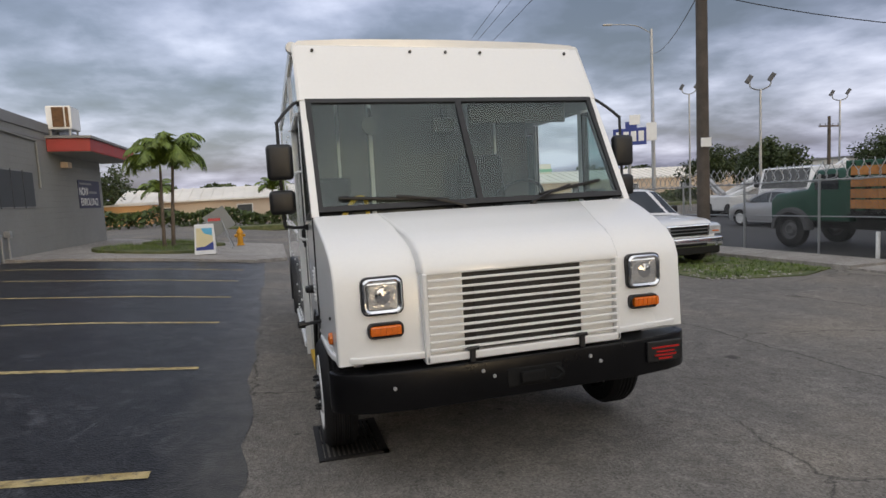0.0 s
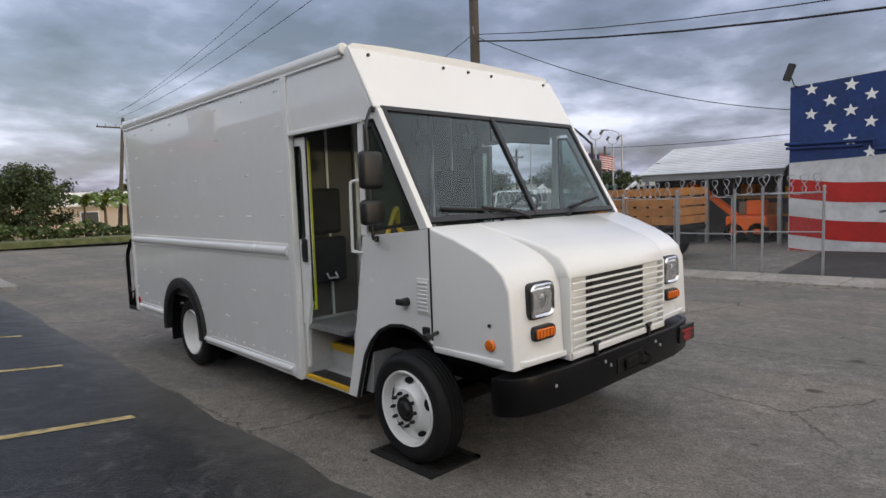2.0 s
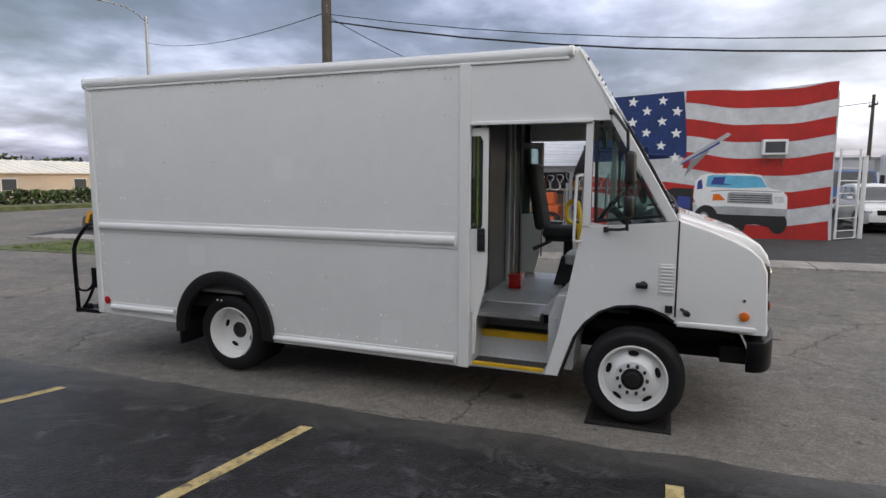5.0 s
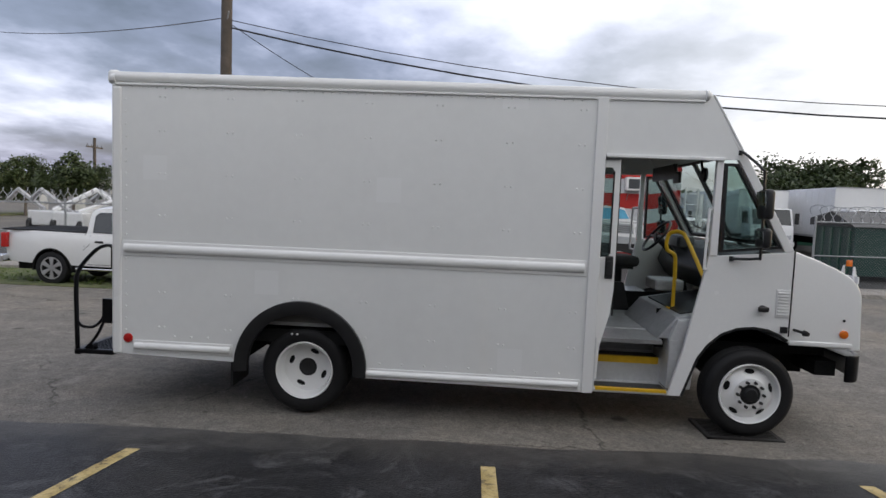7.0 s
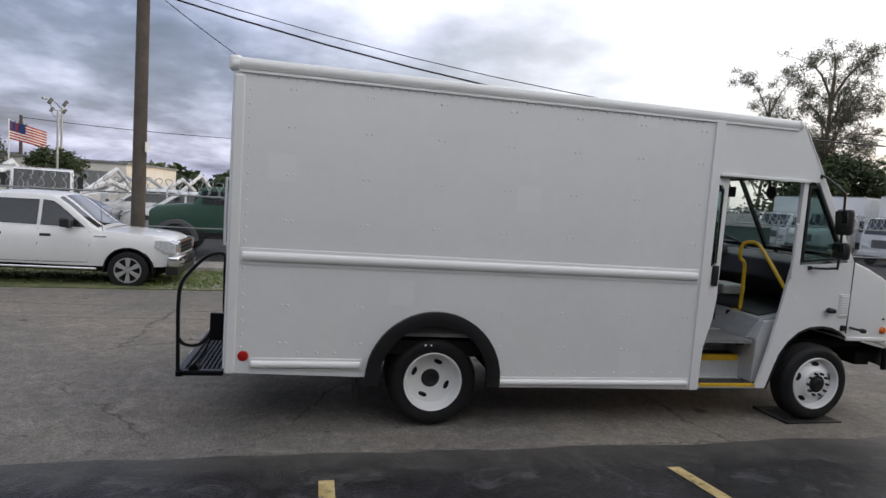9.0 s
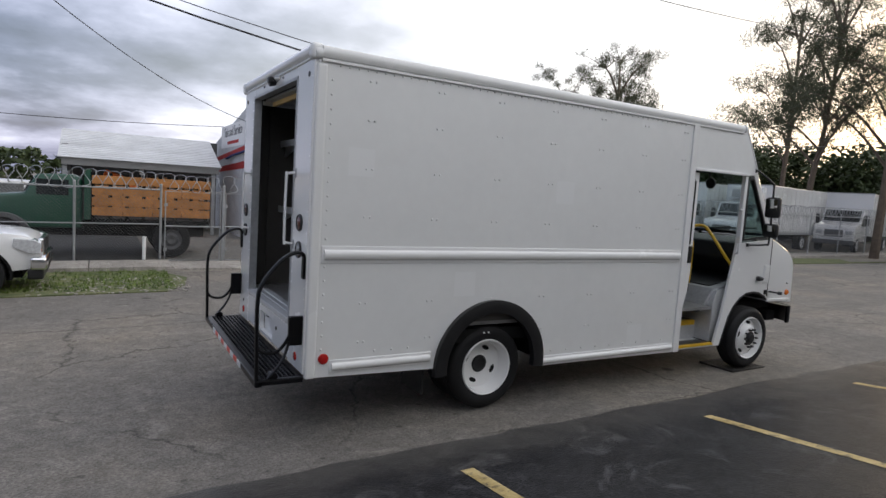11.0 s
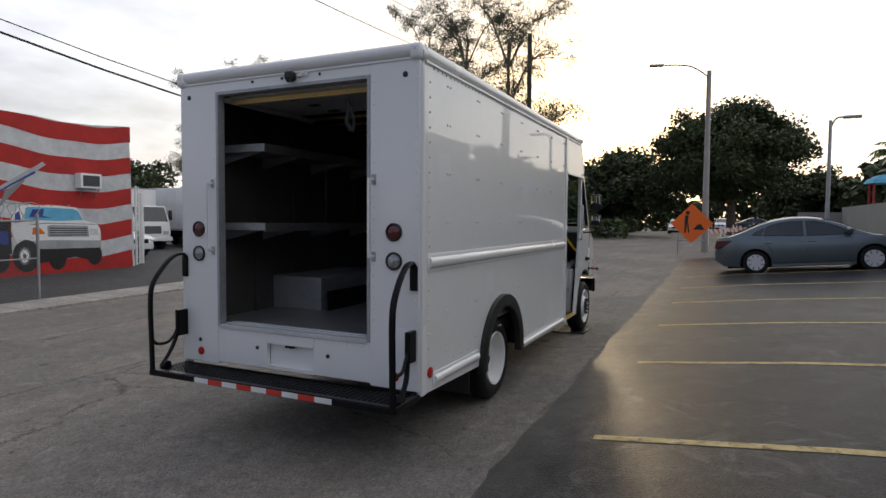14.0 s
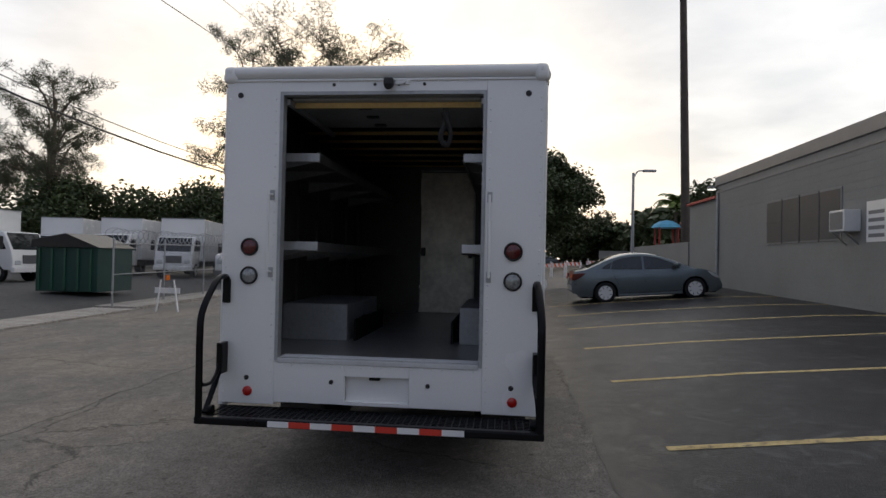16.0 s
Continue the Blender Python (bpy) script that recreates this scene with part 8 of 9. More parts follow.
def car_cabin(t, paint, line, belt, half, tumble, glass_sides, screen, back, crown=0.05):
    """The upper body: one painted shell with window glass set in it. line is its top, belt its foot."""
    f, b = line[0][0], line[-1][0]
    top = curve(line[::-1])
    x0, x1 = min(f, b), max(f, b)

    def wall(x, z):
        return half(x) - tumble * max(0.0, z - belt(x))
    bm, rows = bmesh.new(), []
    for i in range(37):
        x = x0 + (x1 - x0) * i / 36
        zb, zt = belt(x) - 0.02, top(x)
        zt = max(zt, zb + 0.015)
        e = min(0.07, 0.4 * (zt - zb))
        ys = wall(x, zt - e)
        pts = [(wall(x, zb), zb), (wall(x, (zb + zt - e) / 2), (zb + zt - e) / 2), (ys, zt - e), (ys - 0.02, zt - 0.4 * e), (ys - 0.07, zt - 0.05 * e), (ys * 0.6, zt + crown * 0.7)]
        full = pts + [(0.0, zt + crown)] + [(-y, z) for y, z in reversed(pts)]
        rows.append([bm.verts.new((x, y, z)) for y, z in full])
    for a, c in zip(rows, rows[1:]):
        for k in range(len(a) - 1):
            bm.faces.new((a[k], a[k + 1], c[k + 1], c[k]))
    at_local(t, "cabin", bm, paint, "painted roof and window posts", True)

    def sheet_on(cols, name):
        g, last = bmesh.new(), None
        for x, span in cols:
            z = top(x)
            ys = wall(x, z - 0.07) - 0.075
            row = [g.verts.new((x, ys * c * span, z + crown * (1 - abs(c) ** 1.6) + 0.008)) for c in (-1, -0.8, -0.5, 0, 0.5, 0.8, 1)]
            if last:
                for k in range(6):
                    g.faces.new((last[k], last[k + 1], row[k + 1], row[k]))
            last = row
        at_local(t, name, g, M_CARGLASS, "curved tinted glass", True)
    sheet_on([(screen[0] + (screen[1] - screen[0]) * i / 8, 1.0) for i in range(9)], "windshield")
    sheet_on([(back[0] + (back[1] - back[0]) * i / 6, 0.92) for i in range(7)], "rear_window")
    for s in (-1, 1):
        for pts in glass_sides:
            g = bmesh.new()
            rim = [g.verts.new((x, s * (wall(x, z) + 0.006), z)) for x, z in pts]
            g.faces.new(rim if s < 0 else rim[::-1])
            o = at_local(t, "side_window", g, M_CARGLASS, "dark tinted side window")
            at_local(t, "window_trim", tube([(x, s * (wall(x, z) + 0.006), z) for x, z in pts], 0.009, 5, closed=True), M_BLACK, parent=o)


def wheel_well(t, x, half, s, r):
    return at_local(t, "wheel_well", join(prism(arc(x, r, r * 1.16, -8, 188, 14) + arc(x, r, r * 1.24, 188, -8, 14), "y", *sorted((s * (half - 0.05), s * (half - 0.42)))),
                                          bx(x - r * 1.15, min(s * (half - 0.30), s * (half - 0.32)), r * 0.7, x + r * 1.15, max(s * (half - 0.30), s * (half - 0.32)), r * 2.0)), M_DARK)


def groove(t, pts, flank, s):
    """A door joint: a thin dark line laid on the flank."""
    at_local(t, "door_gap", tube([(x, s * (flank(x, z) - 0.001), z) for x, z in pts], 0.006, 5), M_DARK)


def place(t, x, y, z, rz, rx=0.0, ry=0.0):
    t.matrix_world = Matrix.Translation((x, y, z)) @ Euler((radians(rx), radians(ry), radians(rz))).to_matrix().to_4x4()


def pickup(x, y, rz, paint, label, length=5.9, wb=3.68, w=2.0, h=1.94, crew=True, z=None, tilt=0.0):
    t = thing("pickup_truck", 0, 0, 0, label, "pickup")
    r = 0.405
    f, b = wb / 2, -wb / 2
    nose, tail = f + 0.92, b - (length - wb - 0.92)
    rear = -0.98
    top = curve([(tail, 1.29), (tail + 0.5, 1.30), (rear, 1.27), (-0.3, 1.24), (0.8, 1.22), (1.15, 1.21), (1.6, 1.20), (nose - 0.45, 1.15), (nose - 0.16, 1.08), (nose - 0.03, 0.98), (nose, 0.88)])
    low = curve([(tail, 0.60), (tail + 0.3, 0.52), (0, 0.48), (nose - 0.5, 0.48), (nose, 0.55)])
    skin, flank = car_skin(tail, nose, w / 2, top, low, (f, b), r, 0.035, 2.2, 0.06)
    at_local(t, "body", skin, paint, "white painted pickup body", True)
    line = [(1.30, 1.21), (1.06, 1.37), (0.78, 1.60), (0.52, 1.80), (0.32, 1.90), (0.0, h - 0.02), (-0.5, h - 0.02), (rear + 0.14, h - 0.07), (rear + 0.03, 1.72), (rear, 1.24)]
    car_cabin(t, paint, line, lambda q: top(q) - 0.01, lambda q: w / 2 * 0.93, 0.22, ([(0.16, 1.29), (0.98, 1.28), (0.88, 1.36), (0.52, 1.66), (0.36, 1.77), (0.17, 1.80)], [(0.08, 1.29), (0.09, 1.79), (-0.70, 1.78), (-0.80, 1.70), (-0.82, 1.31)]), (1.22, 0.44), (rear + 0.02, rear + 0.09))
    at_local(t, "bed_liner", bx(tail + 0.08, -w * 0.40, 1.33, rear - 0.06, w * 0.40, 1.338), M_DARK)
    at_local(t, "tailgate", bx(tail - 0.015, -w * 0.34, 0.72, tail + 0.03, w * 0.34, 1.27, 0.015), paint)
    for s in (-1, 1):
        at_local(t, "bed_rail", bx(tail + 0.03, s * w * 0.44 - 0.04, 1.285, rear - 0.03, s * w * 0.44 + 0.035, 1.335, 0.018), M_BLACK)
        hl = at_local(t, "headlight", prism([(nose - 0.42, 0.93), (nose - 0.40, 1.08), (nose - 0.10, 1.06), (nose + 0.012, 1.0), (nose + 0.012, 0.80), (nose - 0.16, 0.80)], "y", *sorted((s * w * 0.31, s * w * 0.468)), 0.012), M_HEADL, "large clear headlight")
        at_local(t, "lamp_insert", bx(nose - 0.02, s * w * 0.39 - 0.1, 0.86, nose + 0.016, s * w * 0.39 + 0.1, 0.89, 0.005), M_AMBER, parent=hl)
        at_local(t, "tail_light", bx(tail - 0.012, s * w * 0.42 - 0.08, 0.86, tail + 0.12, s * w * 0.42 + 0.10, 1.22, 0.02), M_RED)
        at_local(t, "fog_light", disc((nose + 0.07, s * 0.74, 0.56), 0.05, 0.03, "x", 12), M_HEADL)
        at_local(t, "door_mirror", join(bx(0.60, s * (w / 2 + 0.10) - 0.11, 1.27, 0.80, s * (w / 2 + 0.10) + 0.11, 1.46, 0.035), bx(0.68, s * (w / 2) - 0.08, 1.25, 0.76, s * (w / 2) + 0.06, 1.31, 0.01)), M_BLACK)
        for dx in ((0.16, -0.74) if crew else (0.1,)):
            at_local(t, "door_handle", bx(dx, s * flank(dx, 1.08) - 0.015, 1.055, dx + 0.21, s * flank(dx, 1.08) + 0.022, 1.11, 0.012), M_BLACK)
        groove(t, [(1.08, 1.20), (1.10, 0.9), (1.06, 0.55)], flank, s)
        groove(t, [(0.12, 1.22), (0.12, 0.9), (0.12, 0.53)], flank, s)
        groove(t, [(-0.86, 1.24), (-0.88, 1.0), (-1.02, 0.88)], flank, s)
        groove(t, [(rear - 0.02, 1.26), (rear - 0.02, 0.95)], flank, s)
        groove(t, [(1.06, 0.545), (0.12, 0.53), (-0.95, 0.53)], flank, s)
        at_local(t, "running_board", bx(b + 0.6, s * (w / 2 - 0.08) - 0.07, 0.39, f - 0.6, s * (w / 2 - 0.08) + 0.09, 0.44, 0.015), M_CHROME, "chrome running board")
        at_local(t, "badge", bx(1.18, s * flank(1.3, 1.1) - 0.01, 1.085, 1.42, s * flank(1.3, 1.1) + 0.006, 1.115, 0.003), M_CHROME)
        at_local(t, "wiper", tube([(1.16, s * 0.1, 1.30), (1.05, s * 0.45 + 0.2, 1.38)], 0.008, 5), M_BLACK)
        for wx in (f, b):
            wheel_well(t, wx, w / 2, s, r)
            at_local(t, "arch_lip", tube([(p, s * (flank(p, q) - 0.004), q) for p, q in arc(wx, r, r * 1.17, 4, 176, 16)], 0.016, 6), M_BLACK)
            car_wheel(t, wx, s * (w / 2 - 0.025), r, s, 6)
    gr = at_local(t, "grille", bx(nose - 0.06, -0.60, 0.76, nose + 0.035, 0.60, 1.06, 0.035), M_CHROME, "chrome barred grille")
    for k in range(3):
        at_local(t, "grille_gap", bx(nose + 0.03, -0.53, 0.795 + 0.083 * k, nose + 0.04, 0.53, 0.85 + 0.083 * k), M_DARK, parent=gr)
    at_local(t, "front_bumper", bx(nose - 0.16, -w / 2 * 0.95, 0.50, nose + 0.10, w / 2 * 0.95, 0.74, 0.05, 3), M_CHROME, "chrome front bumper", True)
    at_local(t, "bumper_intake", bx(nose + 0.095, -0.45, 0.53, nose + 0.104, 0.45, 0.60, 0.003), M_DARK)
    at_local(t, "lower_valance", bx(nose - 0.2, -w / 2 * 0.88, 0.32, nose + 0.05, w / 2 * 0.88, 0.51, 0.03), M_BLACK)
    at_local(t, "rear_bumper", bx(tail - 0.14, -w / 2 * 0.94, 0.50, tail + 0.05, w / 2 * 0.94, 0.68, 0.03), M_CHROME)
    at_local(t, "chassis", bx(tail + 0.2, -0.62, 0.32, nose - 0.3, 0.62, 0.62), M_DARK)
    at_local(t, "antenna", rod((1.3, -w * 0.42, 1.2), (1.25, -w * 0.42, 1.75), 0.006), M_BLACK)
    place(t, x, y, gz(x, y) if z is None else z, rz, tilt)
    return t


def sedan(x, y, rz, paint, label, z=None, ry=0.0, suv=False):
    t = thing("parked_car", 0, 0, 0, label, "car")
    r = 0.318 if not suv else 0.36
    f, b, w = 1.32, -1.32, 1.76
    if suv:
        tail, nose = -2.25, 2.25
        top = curve([(-2.25, 0.85), (-2.22, 1.06), (-2.0, 1.12), (-0.8, 1.10), (0.6, 1.06), (1.15, 1.06), (1.6, 1.02), (2.0, 0.94), (2.17, 0.84), (2.25, 0.66)])
        low = curve([(-2.25, 0.48), (-2.0, 0.36), (0, 0.34), (2.0, 0.34), (2.25, 0.42)])
        line = [(1.28, 1.07), (0.95, 1.25), (0.6, 1.50), (0.3, 1.66), (0.0, 1.72), (-0.7, 1.74), (-1.5, 1.71), (-1.85, 1.62), (-2.08, 1.32), (-2.18, 1.10)]
        panes = ([(0.86, 1.15), (0.42, 1.47), (0.22, 1.57), (0.06, 1.60), (0.06, 1.14)], [(-0.02, 1.14), (-0.02, 1.61), (-0.86, 1.62), (-0.92, 1.16)], [(-1.0, 1.16), (-0.94, 1.62), (-1.5, 1.60), (-1.72, 1.45), (-1.86, 1.20)])
        screen, back = (1.18, 0.42), (-1.92, -2.14)
        tumble = 0.24
    else:
        tail, nose = -2.31, 2.16
        top = curve([(-2.31, 0.66), (-2.29, 0.86), (-2.22, 0.99), (-2.05, 1.03), (-1.7, 1.02), (-1.0, 0.985), (0.0, 0.94), (0.8, 0.915), (1.2, 0.915), (1.6, 0.88), (1.88, 0.78), (2.05, 0.67), (2.14, 0.54), (2.16, 0.44)])
        low = curve([(-2.31, 0.40), (-2.15, 0.29), (-1.9, 0.22), (0, 0.19), (1.7, 0.19), (2.0, 0.22), (2.16, 0.30)])
        line = [(1.36, 0.92), (1.05, 1.06), (0.72, 1.22), (0.40, 1.345), (0.05, 1.43), (-0.35, 1.46), (-0.75, 1.43), (-1.15, 1.335), (-1.5, 1.20), (-1.85, 1.06), (-2.0, 1.02)]
        panes = ([(0.92, 0.965), (0.70, 1.12), (0.38, 1.26), (0.10, 1.335), (-0.10, 1.355), (-0.10, 0.975)], [(-0.18, 0.98), (-0.17, 1.36), (-0.42, 1.365), (-0.72, 1.335), (-1.02, 1.25), (-1.10, 1.03)], [(-1.15, 1.04), (-1.06, 1.23), (-1.26, 1.14), (-1.38, 1.06)])
        screen, back = (1.24, 0.30), (-1.0, -1.80)
        tumble = 0.34
    skin, flank = car_skin(tail, nose, w / 2, top, low, (f, b), r, 0.03)
    at_local(t, "body", skin, paint, "painted car body", True)
    car_cabin(t, paint, line, lambda q: top(q) - 0.008, lambda q: w / 2 * (0.915 - 0.05 * abs(q / 2.2) ** 3), tumble, panes, screen, back, 0.03)
    zb = 0.16 if suv else 0.0
    dx0 = nose - 2.16
    for s in (-1, 1):
        for wx in (f, b):
            wheel_well(t, wx, w / 2, s, r)
            car_wheel(t, wx, s * (w / 2 - 0.03), r, s, 8, M_CARW if not suv else M_WHEELS, 0.2, 0.205)
        at_local(t, "headlight", prism([(1.60 + dx0, 0.77 + zb), (1.66 + dx0, 0.84 + zb), (1.90 + dx0, 0.78 + zb), (2.13 + dx0, 0.66 + zb), (2.13 + dx0, 0.56 + zb), (1.85 + dx0, 0.67 + zb)] if suv else [(1.60, 0.77 + zb), (1.66, 0.84 + zb), (1.86, 0.78 + zb), (2.05, 0.64 + zb), (2.03, 0.58 + zb), (1.85, 0.67 + zb)], "y", *sorted((s * 0.56, s * 0.79)), 0.012), M_HEADL, "slanted clear headlight")
        at_local(t, "tail_light", prism([(-2.30, 0.74 + zb), (-2.27, 0.93 + zb), (-2.18, 0.95 + zb), (-1.86, 0.94 + zb), (-2.02, 0.82 + zb), (-2.2, 0.74 + zb)], "y", *sorted((s * 0.50, s * 0.815)), 0.012), M_REDD if not suv else M_RED, "wraparound red tail light")
        at_local(t, "door_mirror", join(bx(0.74, s * 0.95 - 0.09, 1.0 + zb, 0.90, s * 0.95 + 0.09, 1.12 + zb, 0.04, 3), bx(0.80, s * 0.84 - 0.04, 0.97 + zb, 0.86, s * 0.84 + 0.06, 1.02 + zb, 0.01)), paint, smooth=True)
        for dx in (0.10, -0.92):
            at_local(t, "door_handle", bx(dx - 0.19, s * flank(dx, 0.82 + zb) - 0.015, 0.805 + zb, dx, s * flank(dx, 0.82 + zb) + 0.022, 0.84 + zb, 0.012), paint)
        groove(t, [(0.98, 0.90 + zb), (1.0, 0.6), (0.90, 0.30 + zb)], flank, s)
        groove(t, [(-0.14, 0.94 + zb), (-0.12, 0.6), (-0.10, 0.28 + zb)], flank, s)
        groove(t, [(-1.06, 0.97 + zb), (-1.04, 0.8), (-0.93, 0.62), (-0.88, 0.30 + zb)], flank, s)
        groove(t, [(0.90, 0.285 + zb), (-0.1, 0.27 + zb), (-0.88, 0.285 + zb)], flank, s)
        at_local(t, "waist_crease", tube([(q, s * (flank(q, 0.76 + zb) - 0.004), 0.74 + zb - 0.015 * q) for q in [-1.9 + 0.3 * k for k in range(13)]], 0.008, 6), paint, smooth=True)
        at_local(t, "sill_trim", bx(-0.92, s * w / 2 * 0.945 - 0.02, 0.18 + zb, 0.92, s * w / 2 * 0.945 + 0.016, 0.25 + zb, 0.02), paint)
    at_local(t, "lower_grille", bx(nose - 0.11, -0.5, 0.30, nose + 0.01, 0.5, 0.42, 0.03), M_DARK)
    at_local(t, "grille", bx(nose - 0.14, -0.42 if suv else -0.3, 0.50 + zb, nose + (0.02 if suv else -0.004), 0.42 if suv else 0.3, (0.74 if suv else 0.56) + zb * 0.6, 0.02), M_DARK)
    at_local(t, "bumper_line", tube([(tail + 0.16, -0.80, 0.60), (tail - 0.004, -0.62, 0.61), (tail - 0.006, 0.62, 0.61), (tail + 0.16, 0.80, 0.60)], 0.006, 5), M_DARK)
    at_local(t, "plate", bx(tail - 0.012, -0.16, 0.70, tail + 0.03, 0.16, 0.81), M_TRIM)
    at_local(t, "chassis", bx(-2.0, -0.58, 0.16, 2.0, 0.58, 0.45), M_DARK)
    place(t, x, y, gz(x, y) if z is None else z, rz, 0, ry)
    return t


def box_truck(x, y, rz, label, cab=M_CARW, box_l=5.2, box_h=2.5, hood=False, reefer=False, boxm=M_CARW):
    t = thing("box_truck", 0, 0, 0, label, "truck", "parked box trucks")
    bl = box_l
    at_local(t, "cargo_box", bx(-bl, -1.2, 0.95, 0.0, 1.2, 0.95 + box_h, 0.03), boxm, "white cargo box")
    for s in (-1, 1):
        for k in range(int(bl / 0.6)):
            at_local(t, "box_rib", bx(-bl + 0.3 + 0.6 * k, s * 1.2 - 0.012, 1.0, -bl + 0.33 + 0.6 * k, s * 1.2 + 0.012, 0.9 + box_h), boxm)
        at_local(t, "box_edge", bx(-bl, s * 1.2 - 0.02, 0.93, 0.0, s * 1.2 + 0.02, 1.03), M_GALV)
    at_local(t, "box_edge", bx(-0.02, -1.2, 0.93 + box_h, 0.02, 1.2, 0.98 + box_h), M_GALV)
    if reefer:
        at_local(t, "cooling_unit", bx(0.0, -0.85, 0.95 + box_h - 0.75, 0.45, 0.85, 0.95 + box_h - 0.1, 0.06), M_CARW)
        at_local(t, "cooling_grille", join(*[bx(0.45, -0.7, 0.3 + box_h + 0.08 * k, 0.47, 0.7, 0.33 + box_h + 0.08 * k) for k in range(5)]), M_GREY)
    if hood:
        prof = [(0.1, 0.6), (0.1, 2.45), (0.25, 2.5), (1.05, 2.42), (1.5, 1.68), (2.7, 1.5), (2.85, 1.3), (2.85, 0.6)]
        nose = 2.85
        scr = [(1.10, 2.34), (1.47, 1.72), (1.51, 1.74), (1.14, 2.37)]
    else:
        prof = [(0.1, 0.6), (0.1, 2.3), (0.25, 2.36), (1.2, 2.3), (1.62, 1.45), (1.7, 0.95), (1.68, 0.55)]
        nose = 1.7
        scr = [(1.22, 2.22), (1.585, 1.48), (1.62, 1.50), (1.26, 2.26)]
    at_local(t, "cab", prism(prof, "y", -1.0, 1.0, 0.06, 3), cab, "truck cab", True)
    at_local(t, "windshield", prism(scr, "y", -0.88, 0.88), M_CARGLASS)
    for s in (-1, 1):
        wt_ = [(0.35, 1.5), (0.35, 2.15), (1.0, 2.15), (1.36, 1.5)]
        at_local(t, "side_window", prism(wt_, "y", s * 1.0 - 0.012, s * 1.0 + 0.008), M_CARGLASS)
        at_local(t, "headlight", bx(nose - 0.05, s * 0.72 - 0.16, 0.80 if not hood else 1.0, nose + 0.02, s * 0.72 + 0.16, 1.0 if not hood else 1.22, 0.03), M_HEADL)
        at_local(t, "mirror", bx(1.25, s * 1.22 - 0.1, 1.55, 1.33, s * 1.22 + 0.1, 2.1, 0.03), M_BLACK)
        car_wheel(t, nose - 0.85 if hood else 0.85, s * 1.0, 0.42, s, 5, M_CARW, 0.25)
        car_wheel(t, -bl + 1.4, s * 1.1, 0.42, s, 5, M_CARW, 0.4)
    at_local(t, "grille", bx(nose - 0.03, -0.45, 0.85, nose + 0.025, 0.45, 1.25, 0.02), M_GREY)
    at_local(t, "front_bumper", bx(nose - 0.1, -1.02, 0.45, nose + 0.12, 1.02, 0.68, 0.03), M_CARW if not hood else M_GREY)
    at_local(t, "chassis", bx(-bl, -0.45, 0.55, nose - 0.2, 0.45, 0.95), M_DARK)
    place(t, x, y, gz(x, y), rz)
    return t


pickup(9.78, 15.05, -90, M_CARW, "white crew-cab pickup parked on the verge", z=-0.40)
pickup(7.95, -22.2, 90, M_CARW, "small white pickup parked beside the verge", length=5.2, wb=3.2, w=1.85, h=1.78, z=gz(8, -22))
sedan(-3.88, -5.1, 180, M_CARG, "grey-blue four-door sedan parked in a stall", z=0.44, ry=-4.4)
sedan(22.6, -3.3, 180, M_CARW, "white sport utility car parked in the yard", suv=True)
sedan(8.4, -47.0, 90, M_CARS, "silver car parked far down the street", suv=True)
for i, (x, y, rz) in enumerate(((3.6, -66, 90), (1.4, -72, 95), (-1.6, -78, 85), (-4.8, -70, 10), (20.5, 14.5, 100), (19.5, 19.0, 90), (24.5, 17, 95))):
    sedan(x, y, rz, (M_CARW, M_CARS, M_CARW, M_CARG, M_CARW, M_CARS, M_CARW)[i], "car parked in the distance", suv=i % 2 == 0)
# trucks behind the south fence
for i, (x, y, hood, reef) in enumerate(((15.0, -18.2, True, True), (19.2, -18.6, False, False), (23.4, -19.2, True, False), (14.4, -27.0, True, False), (18.2, -27.6, False, True), (27.5, -19.5, False, False))):
    box_truck(x, y, 100 + 4 * (i % 2), "white box truck parked behind the fence", hood=hood, reefer=reef, box_l=6.2, box_h=2.45)
box_truck(24.2, -11.4, 178, "white low-cab box truck in the yard", box_l=6.0, box_h=2.4)
box_truck(27.0, -8.2, 172, "white low-cab box truck in the yard", box_l=5.4, box_h=2.3)
box_truck(33.5, -9.0, 176, "white low-cab box truck in the yard", box_l=6.5, box_h=2.4)
box_truck(32.0, -4.6, 180, "blue cab truck with a pale cargo body", cab=M_BLUEP, box_l=9.0, box_h=1.9, boxm=M_CARS)
box_truck(21.5, 20.0, 200, "white tractor truck in the yard", box_l=3.5, box_h=1.2, boxm=M_GREY)
box_truck(26.5, 24.5, 190, "white utility truck in the yard", box_l=5.0, box_h=1.5)

# stake-bed truck behind the fence
sk = thing("stake_bed_truck", 14.95, 11.4, gz(15, 11.4), "old dark green truck with an orange wooden stake bed", "truck")
zg = gz(15, 11.4)
part("cab", moved(prism([(11.75, 0.75), (11.75, 2.05), (11.95, 2.16), (12.75, 2.12), (13.0, 1.62), (14.05, 1.50), (14.25, 1.32), (14.25, 0.75)], "x", 14.20, 15.75, 0.07, 3), Matrix.Translation((0, 0, zg))), M_TGREEN, sk, "rounded dark green cab and hood", smooth=True)
part("windshield", moved(prism([(12.78, 2.04), (13.0, 1.66), (13.03, 1.68), (12.81, 2.07)], "x", 14.32, 15.63), Matrix.Translation((0, 0, zg))), M_CARGLASS, sk)
part("side_window", bx(14.19, 12.05, zg + 1.6, 14.205, 12.75, zg + 2.0), M_CARGLASS, sk)
part("headboard", bx(14.02, 11.55, zg + 1.0, 15.95, 11.70, zg + 2.32, 0.01), M_TGREEN, sk, "dark green headboard panel")
